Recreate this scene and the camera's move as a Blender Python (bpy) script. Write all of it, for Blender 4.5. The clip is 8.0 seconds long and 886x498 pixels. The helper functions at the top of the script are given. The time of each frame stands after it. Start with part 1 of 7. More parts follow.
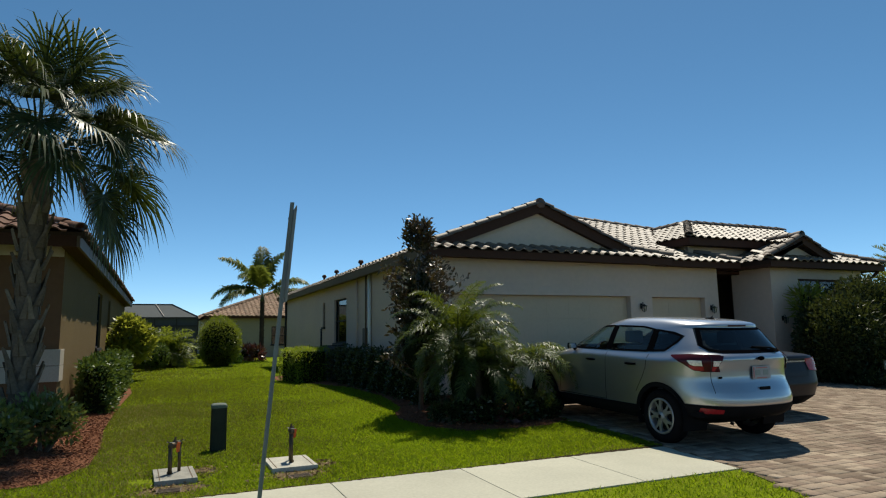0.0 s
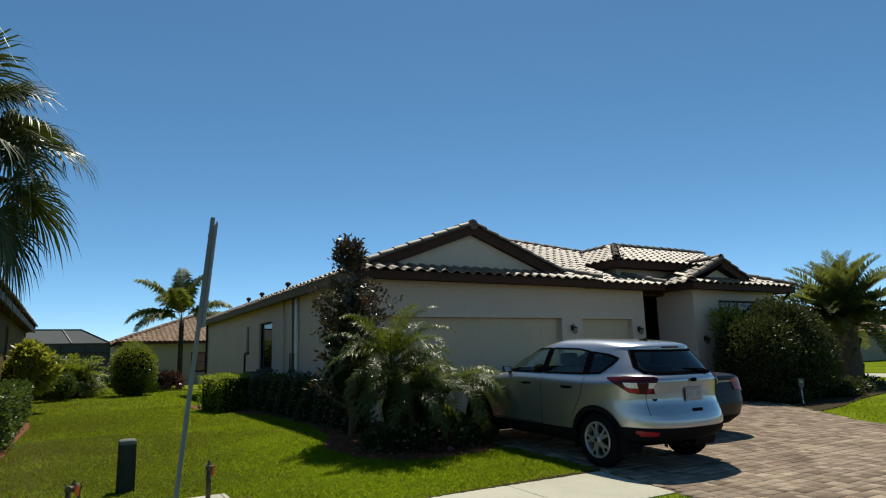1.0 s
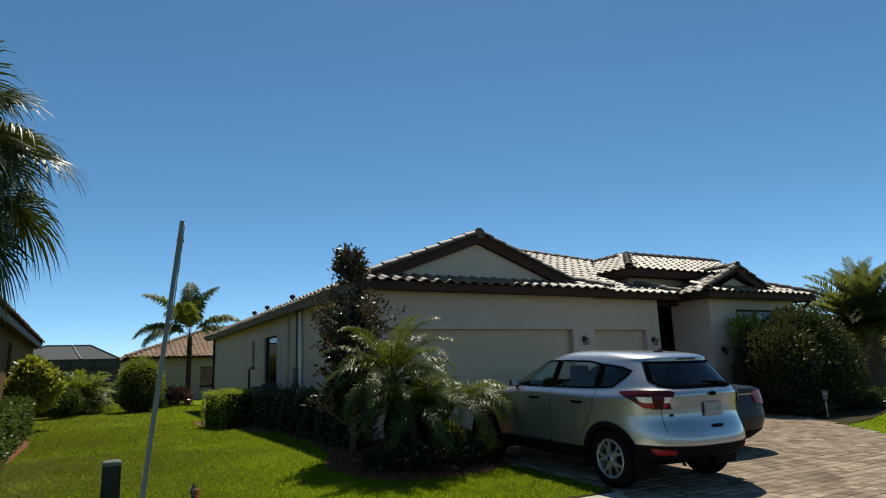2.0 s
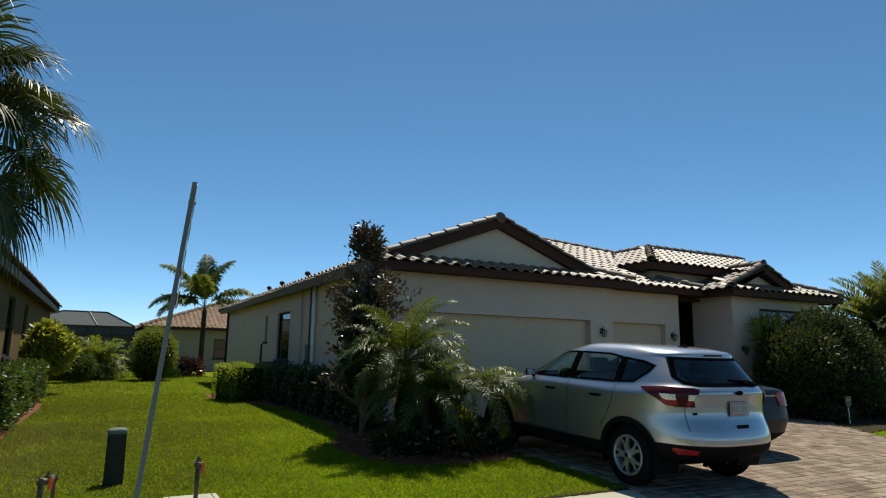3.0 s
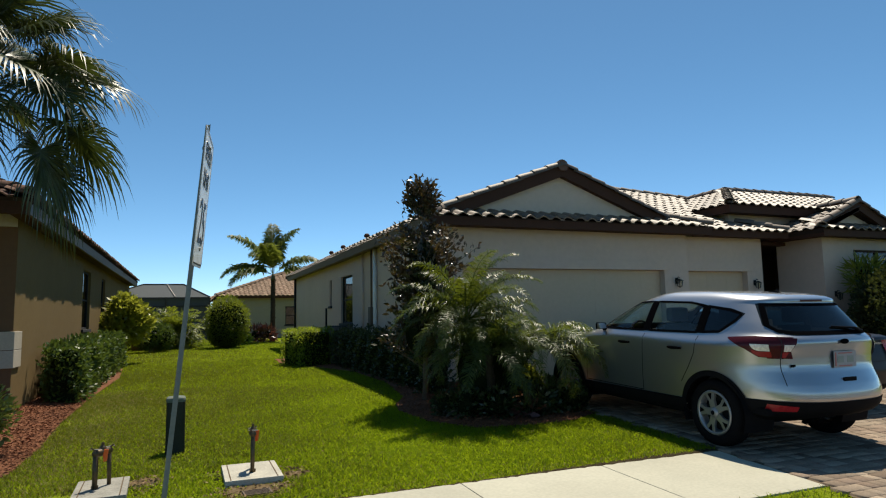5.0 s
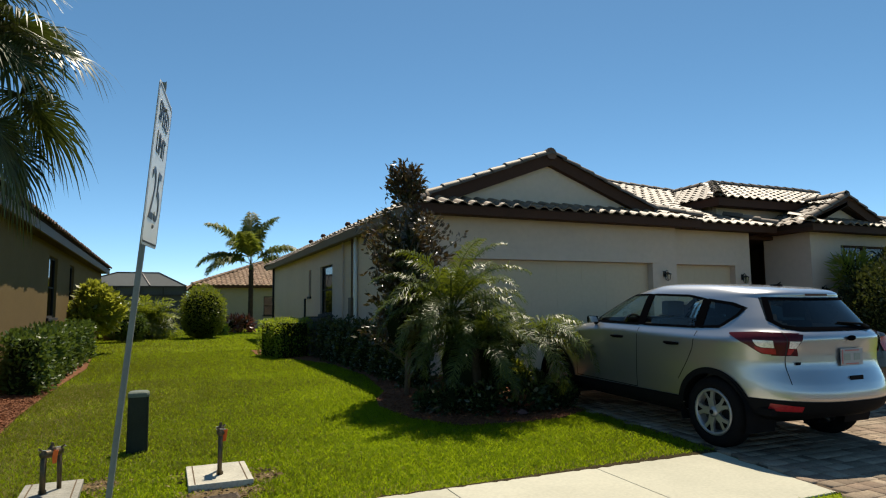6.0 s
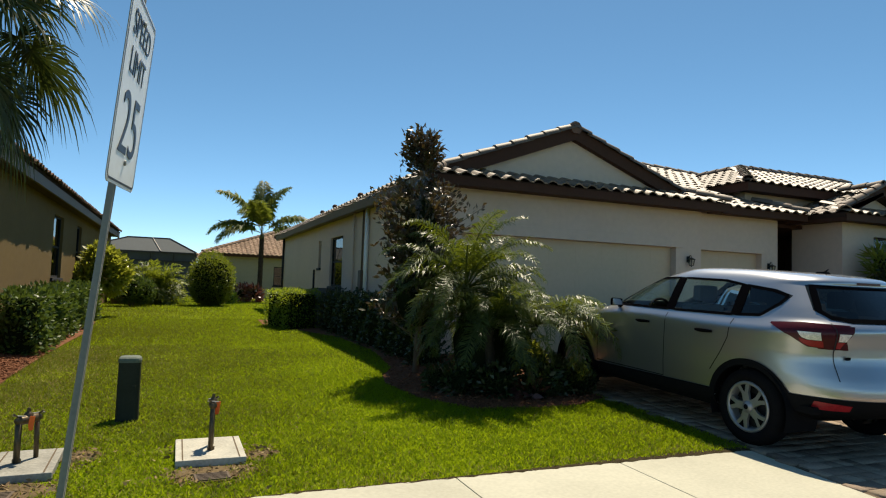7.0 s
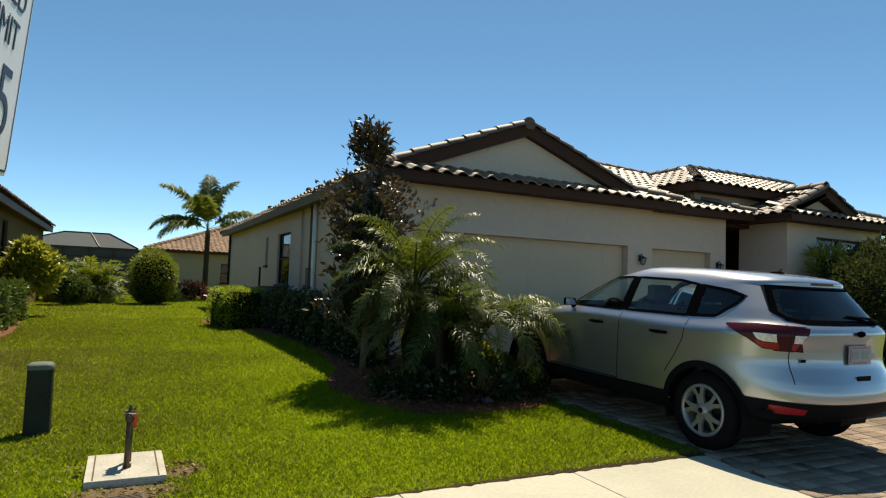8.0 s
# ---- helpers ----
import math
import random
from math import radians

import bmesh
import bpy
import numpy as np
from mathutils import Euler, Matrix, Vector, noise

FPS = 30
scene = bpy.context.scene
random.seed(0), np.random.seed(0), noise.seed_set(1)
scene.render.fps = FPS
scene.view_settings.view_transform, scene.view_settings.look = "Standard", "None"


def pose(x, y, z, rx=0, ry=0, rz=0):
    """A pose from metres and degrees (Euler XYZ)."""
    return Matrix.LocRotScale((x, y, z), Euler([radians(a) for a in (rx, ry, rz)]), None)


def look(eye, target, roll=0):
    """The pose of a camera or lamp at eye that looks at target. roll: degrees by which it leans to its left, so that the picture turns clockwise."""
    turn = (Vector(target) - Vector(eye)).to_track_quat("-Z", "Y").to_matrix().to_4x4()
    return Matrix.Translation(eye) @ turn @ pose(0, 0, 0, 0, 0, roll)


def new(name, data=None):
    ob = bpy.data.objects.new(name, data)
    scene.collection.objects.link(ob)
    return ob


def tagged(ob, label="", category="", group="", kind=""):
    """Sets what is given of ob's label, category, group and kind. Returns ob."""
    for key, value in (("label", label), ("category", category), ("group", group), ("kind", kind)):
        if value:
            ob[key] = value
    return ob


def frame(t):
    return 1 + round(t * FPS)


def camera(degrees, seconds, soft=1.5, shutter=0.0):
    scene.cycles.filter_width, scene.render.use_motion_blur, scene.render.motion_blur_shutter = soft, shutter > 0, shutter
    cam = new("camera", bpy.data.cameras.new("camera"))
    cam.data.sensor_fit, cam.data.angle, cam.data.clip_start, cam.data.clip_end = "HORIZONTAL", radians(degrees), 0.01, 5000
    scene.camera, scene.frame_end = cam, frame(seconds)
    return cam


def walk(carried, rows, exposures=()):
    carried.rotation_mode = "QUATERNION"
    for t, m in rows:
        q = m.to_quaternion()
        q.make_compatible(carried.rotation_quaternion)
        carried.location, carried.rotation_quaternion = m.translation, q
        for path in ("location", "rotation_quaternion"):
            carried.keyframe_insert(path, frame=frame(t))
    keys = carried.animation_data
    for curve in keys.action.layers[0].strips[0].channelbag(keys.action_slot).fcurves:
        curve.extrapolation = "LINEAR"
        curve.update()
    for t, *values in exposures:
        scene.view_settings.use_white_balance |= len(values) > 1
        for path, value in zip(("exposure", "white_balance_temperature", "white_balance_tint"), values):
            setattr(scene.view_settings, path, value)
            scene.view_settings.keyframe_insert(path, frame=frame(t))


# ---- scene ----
cam = camera(70.31, 8.0, soft=1.15)
PATH = [
    (0, (-0.487, -2.291, 1.463), (0.320, -0.481, 1.738), -0.93),
    (0.5, (-0.498, -2.150, 1.473), (0.424, -0.412, 1.832), 0.63),
    (1, (-0.410, -1.999, 1.489), (0.592, -0.302, 1.829), -1.68),
    (1.5, (-0.208, -1.850, 1.499), (0.771, -0.148, 1.878), -3.04),
    (3, (0.016, -1.427, 1.487), (0.940, 0.314, 1.822), 0.93),
    (3.5, (0.042, -1.314, 1.494), (0.897, 0.474, 1.764), -1.70),
    (4, (0.206, -1.217, 1.482), (0.966, 0.611, 1.771), -2.39),
    (4.5, (0.318, -1.119, 1.463), (1.045, 0.727, 1.716), -1.51),
    (6, (0.474, -0.525, 1.443), (1.276, 1.297, 1.630), -0.56),
    (6.5, (0.611, -0.303, 1.450), (1.271, 1.577, 1.628), -3.26),
    (7, (0.628, -0.041, 1.392), (1.399, 1.801, 1.512), 1.91),
    (7.5, (0.672, 0.075, 1.397), (1.584, 1.848, 1.547), 2.64),
    (8, (0.830, 0.251, 1.413), (1.733, 2.032, 1.530), 1.99),
]
walk(cam, [(t, look(eye, target, roll)) for t, eye, target, roll in PATH],
     exposures=[(0.0, 0.05, 6450, 8), (3.0, 0.09, 6430, 9), (4.5, 0.22, 6560, 10), (6.5, 0.41, 6990, 10), (8.0, 0.47, 7180, 10)])

# ---------------------------------------------------------------- light
SUN_WAY = Vector((0.285, 0.40, 1.0)).normalized()      # from the ground towards the sun
elevation = math.asin(SUN_WAY.z)
azimuth = math.atan2(SUN_WAY.x, SUN_WAY.y)
world = bpy.data.worlds.new("sky")
scene.world = world
world.use_nodes = True
wt = world.node_tree
sky = wt.nodes.new("ShaderNodeTexSky")
sky.sky_type = "NISHITA"
sky.sun_disc = False
sky.sun_elevation = elevation
sky.sun_rotation = azimuth
sky.air_density, sky.dust_density, sky.ozone_density = 0.58, 0.25, 3.0
sky.altitude = 1200
wt.nodes["Background"].inputs["Strength"].default_value = 0.131
tone = wt.nodes.new("ShaderNodeHueSaturation")
tone.inputs["Saturation"].default_value = 1.12
tone.inputs["Hue"].default_value = 0.4845
wt.links.new(sky.outputs[0], tone.inputs["Color"])
wt.links.new(tone.outputs[0], wt.nodes["Background"].inputs[0])
sun_data = bpy.data.lights.new("sun", "SUN")
sun_data.energy, sun_data.angle, sun_data.color = 5.0, radians(0.53), (1.0, 0.92, 0.77)
sun = new("sun", sun_data)
sun.matrix_world = look(SUN_WAY * 60, (0, 0, 0))

# ---------------------------------------------------------------- materials
def mat(name, color, rough=0.6, metal=0.0, vary=0.12, scale=3.0, fine=40.0, bump=0.0, bump_scale=60.0,
        rand=0.0, island=0.0, second=None, spec=0.5, coat=0.0):
    """Principled material with two scales of colour variation and fine relief, in world metres."""
    m = bpy.data.materials.new(name)
    m.use_nodes = True
    nt = m.node_tree
    b = nt.nodes["Principled BSDF"]
    b.inputs["Roughness"].default_value = rough
    b.inputs["Metallic"].default_value = metal
    b.inputs["Specular IOR Level"].default_value = spec
    b.inputs["Coat Weight"].default_value = coat
    geo = nt.nodes.new("ShaderNodeNewGeometry")
    n1 = nt.nodes.new("ShaderNodeTexNoise")
    n1.inputs["Scale"].default_value = scale
    n1.inputs["Detail"].default_value = 5
    n2 = nt.nodes.new("ShaderNodeTexNoise")
    n2.inputs["Scale"].default_value = fine
    n2.inputs["Detail"].default_value = 3
    for n in (n1, n2):
        nt.links.new(geo.outputs["Position"], n.inputs["Vector"])
    add = nt.nodes.new("ShaderNodeMath")
    add.operation = "ADD"
    nt.links.new(n1.outputs[0], add.inputs[0])
    nt.links.new(n2.outputs[0], add.inputs[1])
    val = add.outputs[0]
    rng_value = nt.nodes.new("ShaderNodeMapRange")
    rng_value.inputs["From Min"].default_value = 0.7
    rng_value.inputs["From Max"].default_value = 1.3
    rng_value.inputs["To Min"].default_value = 1 - vary
    rng_value.inputs["To Max"].default_value = 1 + vary
    nt.links.new(val, rng_value.inputs["Value"])
    factor = rng_value.outputs[0]
    if rand or island:
        if rand:
            src = nt.nodes.new("ShaderNodeObjectInfo").outputs["Random"]
            amount = rand
        else:
            src, amount = geo.outputs["Random Per Island"], island
        mr = nt.nodes.new("ShaderNodeMapRange")
        mr.inputs["To Min"].default_value = 1 - amount
        mr.inputs["To Max"].default_value = 1 + amount
        nt.links.new(src, mr.inputs["Value"])
        mul = nt.nodes.new("ShaderNodeMath")
        mul.operation = "MULTIPLY"
        nt.links.new(factor, mul.inputs[0])
        nt.links.new(mr.outputs[0], mul.inputs[1])
        factor = mul.outputs[0]
    base = nt.nodes.new("ShaderNodeMix")
    base.data_type = "RGBA"
    base.inputs[6].default_value = (*color, 1)
    base.inputs[7].default_value = (*(second or color), 1)
    if second and (rand or island):
        wn = nt.nodes.new("ShaderNodeTexWhiteNoise")
        wn.noise_dimensions = "1D"
        nt.links.new(src, wn.inputs["W"])
        nt.links.new(wn.outputs[0], base.inputs[0])
    else:
        nt.links.new(n1.outputs[0], base.inputs[0])
    sc = nt.nodes.new("ShaderNodeVectorMath")
    sc.operation = "SCALE"
    nt.links.new(base.outputs[2], sc.inputs[0])
    nt.links.new(factor, sc.inputs["Scale"])
    nt.links.new(sc.outputs[0], b.inputs["Base Color"])
    if bump:
        n3 = nt.nodes.new("ShaderNodeTexNoise")
        n3.inputs["Scale"].default_value = bump_scale
        n3.inputs["Detail"].default_value = 4
        nt.links.new(geo.outputs["Position"], n3.inputs["Vector"])
        bp = nt.nodes.new("ShaderNodeBump")
        bp.inputs["Strength"].default_value = bump
        bp.inputs["Distance"].default_value = 0.01
        nt.links.new(n3.outputs[0], bp.inputs["Height"])
        nt.links.new(bp.outputs[0], b.inputs["Normal"])
    return m


def leaf_mat(name, color, second, rough=0.4, through_light=0.35, glow=None, spec=0.5, vary=0.2, scale=1.5, each=0.35):
    """Leaves: glossy skin over a body that lets light through; each leaf has its own shade."""
    m = mat(name, color, rough=rough, vary=vary, scale=scale, fine=12, island=each, second=second, spec=spec)
    nt = m.node_tree
    b = nt.nodes["Principled BSDF"]
    out = nt.nodes["Material Output"]
    tr = nt.nodes.new("ShaderNodeBsdfTranslucent")
    tr.inputs["Color"].default_value = (*(glow or tuple(min(1, c * 1.8) for c in second)), 1)
    mix = nt.nodes.new("ShaderNodeMixShader")
    mix.inputs[0].default_value = through_light
    nt.links.new(b.outputs[0], mix.inputs[1])
    nt.links.new(tr.outputs[0], mix.inputs[2])
    nt.links.new(mix.outputs[0], out.inputs["Surface"])
    return m


def glass_mat(name, tint, rough=0.0):
    m = bpy.data.materials.new(name)
    m.use_nodes = True
    nt = m.node_tree
    out = nt.nodes["Material Output"]
    nt.nodes.remove(nt.nodes["Principled BSDF"])
    tr = nt.nodes.new("ShaderNodeBsdfTransparent")
    tr.inputs["Color"].default_value = (*tint, 1)
    gl = nt.nodes.new("ShaderNodeBsdfGlossy")
    gl.inputs["Roughness"].default_value = rough
    lw = nt.nodes.new("ShaderNodeLayerWeight")
    lw.inputs["Blend"].default_value = 0.5
    power = nt.nodes.new("ShaderNodeMath")
    power.operation, power.inputs[1].default_value = "POWER", 5.0
    scale = nt.nodes.new("ShaderNodeMath")
    scale.operation, scale.inputs[1].default_value, scale.inputs[2].default_value = "MULTIPLY_ADD", 0.9, 0.06
    mix = nt.nodes.new("ShaderNodeMixShader")
    nt.links.new(lw.outputs["Facing"], power.inputs[0])
    nt.links.new(power.outputs[0], scale.inputs[0])
    nt.links.new(scale.outputs[0], mix.inputs[0])
    nt.links.new(tr.outputs[0], mix.inputs[1])
    nt.links.new(gl.outputs[0], mix.inputs[2])
    nt.links.new(mix.outputs[0], out.inputs["Surface"])
    return m


STUCCO = mat("white_stucco", (0.60, 0.475, 0.385), 0.9, vary=0.05, scale=0.8, fine=9, bump=0.5, bump_scale=90, spec=0.12)
STUCCO_TAN = mat("tan_stucco", (0.170, 0.116, 0.050), 0.9, vary=0.07, scale=0.9, fine=10, bump=0.5, bump_scale=90, spec=0.12)
# brown that stands for shade in the entry recess and on the tan front
STUCCO_SHADE_BROWN = mat("shade_brown_stucco", (0.15, 0.085, 0.046), 0.9, vary=0.08, scale=1, fine=10, bump=0.5, bump_scale=90, spec=0.12)
STUCCO_BG = mat("pale_stucco", (0.32, 0.28, 0.205), 0.9, vary=0.05, scale=0.7, fine=6, spec=0.12)
TRIM_STONE = mat("cast_stone_trim", (0.44, 0.39, 0.32), 0.85, vary=0.08, scale=2, fine=30, bump=0.3, bump_scale=120, spec=0.12)
DOOR_PAINT = mat("beige_door_paint", (0.54, 0.415, 0.28), 0.55, vary=0.04, scale=1.2, fine=14)
BROWN_TRIM = mat("dark_brown_trim", (0.060, 0.026, 0.015), 0.7, spec=0.2, vary=0.12, scale=2, fine=25)
GREY_TRIM = mat("grey_brown_gutter", (0.125, 0.090, 0.062), 0.6, spec=0.3, vary=0.08, scale=2, fine=25)
DARK = mat("dark_interior", (0.012, 0.012, 0.013), 0.8, vary=0.1)
ROOM = mat("dim_room", (0.05, 0.045, 0.04), 0.9, vary=0.1)
TILE = mat("clay_tile", (0.185, 0.132, 0.090), 0.56, vary=0.18, scale=3, fine=24, rand=0.16, second=(0.125, 0.088, 0.060), bump=0.25, bump_scale=70, spec=1.0)
TILE_MANY = mat("clay_tile_field", (0.185, 0.132, 0.090), 0.56, vary=0.18, scale=3, fine=24, island=0.16, second=(0.125, 0.088, 0.060), bump=0.25, bump_scale=70, spec=1.0)
TILE_CAP = mat("brown_ridge_cap", (0.155, 0.108, 0.072), 0.60, vary=0.2, scale=3, fine=24, rand=0.2, second=(0.11, 0.076, 0.052), bump=0.25, bump_scale=70, spec=0.6)
TILE_RED = mat("red_clay_tile_field", (0.31, 0.215, 0.145), 0.75, vary=0.14, scale=3, fine=18, island=0.22, second=(0.23, 0.15, 0.10), spec=0.12)
TILE_DARK = mat("dark_clay_tile_field", (0.17, 0.10, 0.075), 0.8, vary=0.14, scale=3, fine=18, island=0.2, second=(0.12, 0.07, 0.055), spec=0.12)
DECK = mat("roof_deck", (0.045, 0.032, 0.027), 0.9, vary=0.15, spec=0.0)
CONCRETE = mat("pale_concrete", (0.435, 0.42, 0.335), 0.9, vary=0.10, scale=1.4, fine=35, bump=0.25, bump_scale=150, rand=0.04, spec=0.12)
PAD_GREY = mat("grey_pad_concrete", (0.27, 0.26, 0.225), 0.9, vary=0.3, scale=5, fine=50, bump=0.25, bump_scale=150, spec=0.12)
BOX_CAP = mat("weathered_box_cap", (0.095, 0.115, 0.088), 0.8, vary=0.25, scale=9, fine=50)
PAD = mat("pad_concrete", (0.42, 0.40, 0.335), 0.9, vary=0.22, scale=5, fine=50, bump=0.25, bump_scale=150, spec=0.12)
KERB = mat("kerb_concrete", (0.42, 0.40, 0.36), 0.9, vary=0.1, scale=1.4, fine=35, spec=0.12)
ASPHALT = mat("asphalt", (0.05, 0.05, 0.052), 0.85, vary=0.2, scale=1.2, fine=90, bump=0.4, bump_scale=200, spec=0.12)
PAVER = mat("clay_paver", (0.31, 0.25, 0.188), 0.85, vary=0.22, scale=1.3, fine=60, rand=0.24, second=(0.20, 0.150, 0.115), bump=0.3, bump_scale=120, spec=0.0)
PAVER_MANY = mat("clay_paver_field", (0.31, 0.25, 0.188), 0.85, vary=0.22, scale=1.3, fine=60, island=0.24, second=(0.20, 0.150, 0.115), bump=0.3, bump_scale=120, spec=0.0)
JOINT = mat("joint_sand", (0.13, 0.10, 0.072), 0.95, vary=0.15, scale=6, fine=60, spec=0.0)
TURF = mat("turf_soil", (0.118, 0.165, 0.010), 0.95, vary=0.4, scale=0.7, fine=30, second=(0.148, 0.176, 0.014), bump=0.8, bump_scale=70, spec=0.0)
GRASS = leaf_mat("grass_blades", (0.124, 0.190, 0.008), (0.168, 0.228, 0.010), 0.55, 0.5, glow=(0.34, 0.44, 0.012), spec=0.04, vary=0.36, scale=0.55, each=0.18)
GRASS_DULL = leaf_mat("dull_grass_blades", (0.096, 0.118, 0.016), (0.126, 0.138, 0.026), 0.55, 0.35, glow=(0.20, 0.21, 0.014), spec=0.08, vary=0.3, scale=0.8)
GRASS_DRY = leaf_mat("dry_grass_blades", (0.22, 0.17, 0.07), (0.26, 0.20, 0.08), 0.7, 0.3, glow=(0.36, 0.28, 0.1))
MULCH = mat("red_mulch", (0.195, 0.086, 0.045), 0.95, vary=0.3, scale=4, fine=50, second=(0.13, 0.052, 0.028), bump=0.8, bump_scale=60, spec=0.12)
CHIP = mat("mulch_chips", (0.215, 0.094, 0.048), 0.95, vary=0.2, scale=4, fine=50, island=0.4, second=(0.13, 0.05, 0.03), spec=0.12)
# soil darkened to carry the shade on the right bed and turf lip
EDGE_SOIL_SHADE = mat("edge_soil_and_shade", (0.050, 0.032, 0.014), 0.95, vary=0.4, scale=8, fine=60, second=(0.035, 0.030, 0.014), bump=0.8, bump_scale=60, spec=0.12)
DIRT = mat("bare_soil", (0.125, 0.088, 0.045), 0.95, vary=0.3, scale=6, fine=50, bump=0.6, bump_scale=60, spec=0.12)
LITTER = mat("dry_leaf_litter", (0.16, 0.10, 0.05), 0.9, vary=0.2, scale=6, fine=40, island=0.4, second=(0.28, 0.21, 0.12), spec=0.12)
BARK = mat("grey_bark", (0.13, 0.10, 0.075), 0.95, vary=0.25, scale=6, fine=30, bump=0.8, bump_scale=40, spec=0.12)
DARK_BARK = mat("dark_palm_bark", (0.050, 0.040, 0.030), 0.95, vary=0.3, scale=6, fine=30, bump=0.8, bump_scale=40, spec=0.05)
BOOT = mat("palm_boots", (0.19, 0.15, 0.11), 0.9, vary=0.25, scale=5, fine=30, island=0.25, second=(0.13, 0.10, 0.075), bump=0.6, bump_scale=50, spec=0.12)
GALV = mat("galvanised_steel", (0.26, 0.25, 0.225), 0.65, 0.25, vary=0.1, scale=8, fine=60)
GREEN_BOX = mat("dark_green_plastic", (0.034, 0.036, 0.025), 0.7, spec=0.05, vary=0.12, scale=4, fine=40)
PIPE = mat("brass_pipe", (0.10, 0.075, 0.045), 0.5, 0.7, vary=0.25, scale=20, fine=80)
IRON = mat("cast_iron_lid", (0.10, 0.070, 0.045), 0.85, 0.0, vary=0.25, scale=12, fine=60)
ORANGE = mat("orange_tag_plastic", (0.85, 0.14, 0.02), 0.45, vary=0.06, scale=20)
SIGN_WHITE = mat("white_sign_sheet", (0.80, 0.80, 0.78), 0.35, vary=0.04, scale=3, fine=20)
SIGN_BLACK = mat("black_sign_ink", (0.02, 0.02, 0.022), 0.4, vary=0.05)
WHITE_PAINT = mat("white_paint", (0.78, 0.78, 0.75), 0.5, vary=0.04)
LAMP_BLACK = mat("black_lamp_metal", (0.015, 0.014, 0.014), 0.45, 0.4, vary=0.1)
CLEAR = glass_mat("clear_glass", (0.80, 0.84, 0.82))
WINDOW_GLASS = glass_mat("window_glass", (0.35, 0.38, 0.38))
SILVER = mat("silver_car_paint", (0.415, 0.425, 0.445), 0.34, 0.88, vary=0.02, scale=2, fine=300, coat=1.0)
GREY_PAINT = mat("grey_car_paint", (0.013, 0.014, 0.018), 0.35, 0.0, vary=0.02, scale=2, fine=300, spec=0.2)
CLADDING = mat("black_cladding", (0.009, 0.009, 0.010), 0.65, spec=0.03, vary=0.1, scale=10, fine=120)
GLOSS_BLACK = mat("gloss_black_trim", (0.004, 0.004, 0.005), 0.55, spec=0.0, vary=0.05)
RUBBER = mat("tyre_rubber", (0.010, 0.010, 0.011), 0.9, spec=0.0, vary=0.15, scale=10, fine=80)
ALLOY = mat("alloy_wheel", (0.30, 0.30, 0.31), 0.4, 0.6, vary=0.05)
RED_LENS = mat("red_lamp_lens", (0.060, 0.005, 0.010), 0.25, vary=0.2, scale=30, fine=90, spec=0.25)
RED_BRIGHT = mat("bright_red_lens", (0.30, 0.016, 0.020), 0.25, vary=0.2, scale=30, fine=90, spec=0.3)
CLEAR_LENS = mat("clear_lamp_lens", (0.70, 0.66, 0.63), 0.3, 0.3, vary=0.35, scale=40, fine=120, coat=0.2)
CAR_GLASS = glass_mat("green_car_glass", (0.82, 0.93, 0.87))
DARK_GLASS = glass_mat("privacy_car_glass", (0.07, 0.09, 0.09))
SEAT = mat("grey_seat_cloth", (0.07, 0.07, 0.075), 0.9, vary=0.1)
MIRROR = mat("dim_mirror", (0.28, 0.29, 0.30), 0.06, 1.0, vary=0.02)
CHROME = mat("chrome", (0.75, 0.75, 0.76), 0.12, 1.0, vary=0.02)
PLATE = mat("number_plate", (0.36, 0.36, 0.36), 0.5, vary=0.05, spec=0.2)
PLATE_GREEN = mat("plate_green", (0.24, 0.28, 0.25), 0.4, vary=0.05)
PLATE_RED = mat("plate_red", (0.40, 0.14, 0.13), 0.4, vary=0.05)
SCREEN = mat("cage_screen", (0.055, 0.06, 0.062), 0.8, vary=0.08, scale=2, fine=12)
CAGE_METAL = mat("bronze_cage_metal", (0.035, 0.030, 0.026), 0.5, 0.3, vary=0.1)
GREY_ROOF = mat("grey_roof", (0.068, 0.078, 0.080), 0.85, vary=0.08, scale=1, fine=8)
TERRACOTTA = mat("terracotta_pot", (0.20, 0.15, 0.12), 0.8, vary=0.15)
AC_GREY = mat("unit_grey", (0.12, 0.12, 0.12), 0.6, 0.2, vary=0.1)

TOPIARY_LEAF = leaf_mat("topiary_leaf", (0.050, 0.078, 0.010), (0.100, 0.120, 0.014), 0.45, 0.40, glow=(0.28, 0.33, 0.025))
LOOSE_LEAF = leaf_mat("loose_shrub_leaf", (0.075, 0.108, 0.026), (0.12, 0.15, 0.04), 0.3, 0.3, glow=(0.26, 0.32, 0.05))
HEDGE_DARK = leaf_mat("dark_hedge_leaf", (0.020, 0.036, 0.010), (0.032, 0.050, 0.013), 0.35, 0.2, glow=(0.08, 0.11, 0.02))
HEDGE = leaf_mat("hedge_leaf", (0.044, 0.080, 0.016), (0.072, 0.112, 0.022), 0.45, 0.25, glow=(0.14, 0.20, 0.03), spec=0.25)
HEDGE_BRIGHT = leaf_mat("bright_hedge_leaf", (0.095, 0.165, 0.010), (0.14, 0.21, 0.014), 0.45, 0.45, glow=(0.40, 0.48, 0.03))
CROTON = leaf_mat("yellow_green_leaf", (0.12, 0.14, 0.016), (0.20, 0.20, 0.024), 0.38, 0.42, glow=(0.42, 0.44, 0.045))
MAGNOLIA = leaf_mat("dark_magnolia_leaf", (0.024, 0.036, 0.014), (0.062, 0.032, 0.018), 0.3, 0.15, glow=(0.16, 0.10, 0.03))
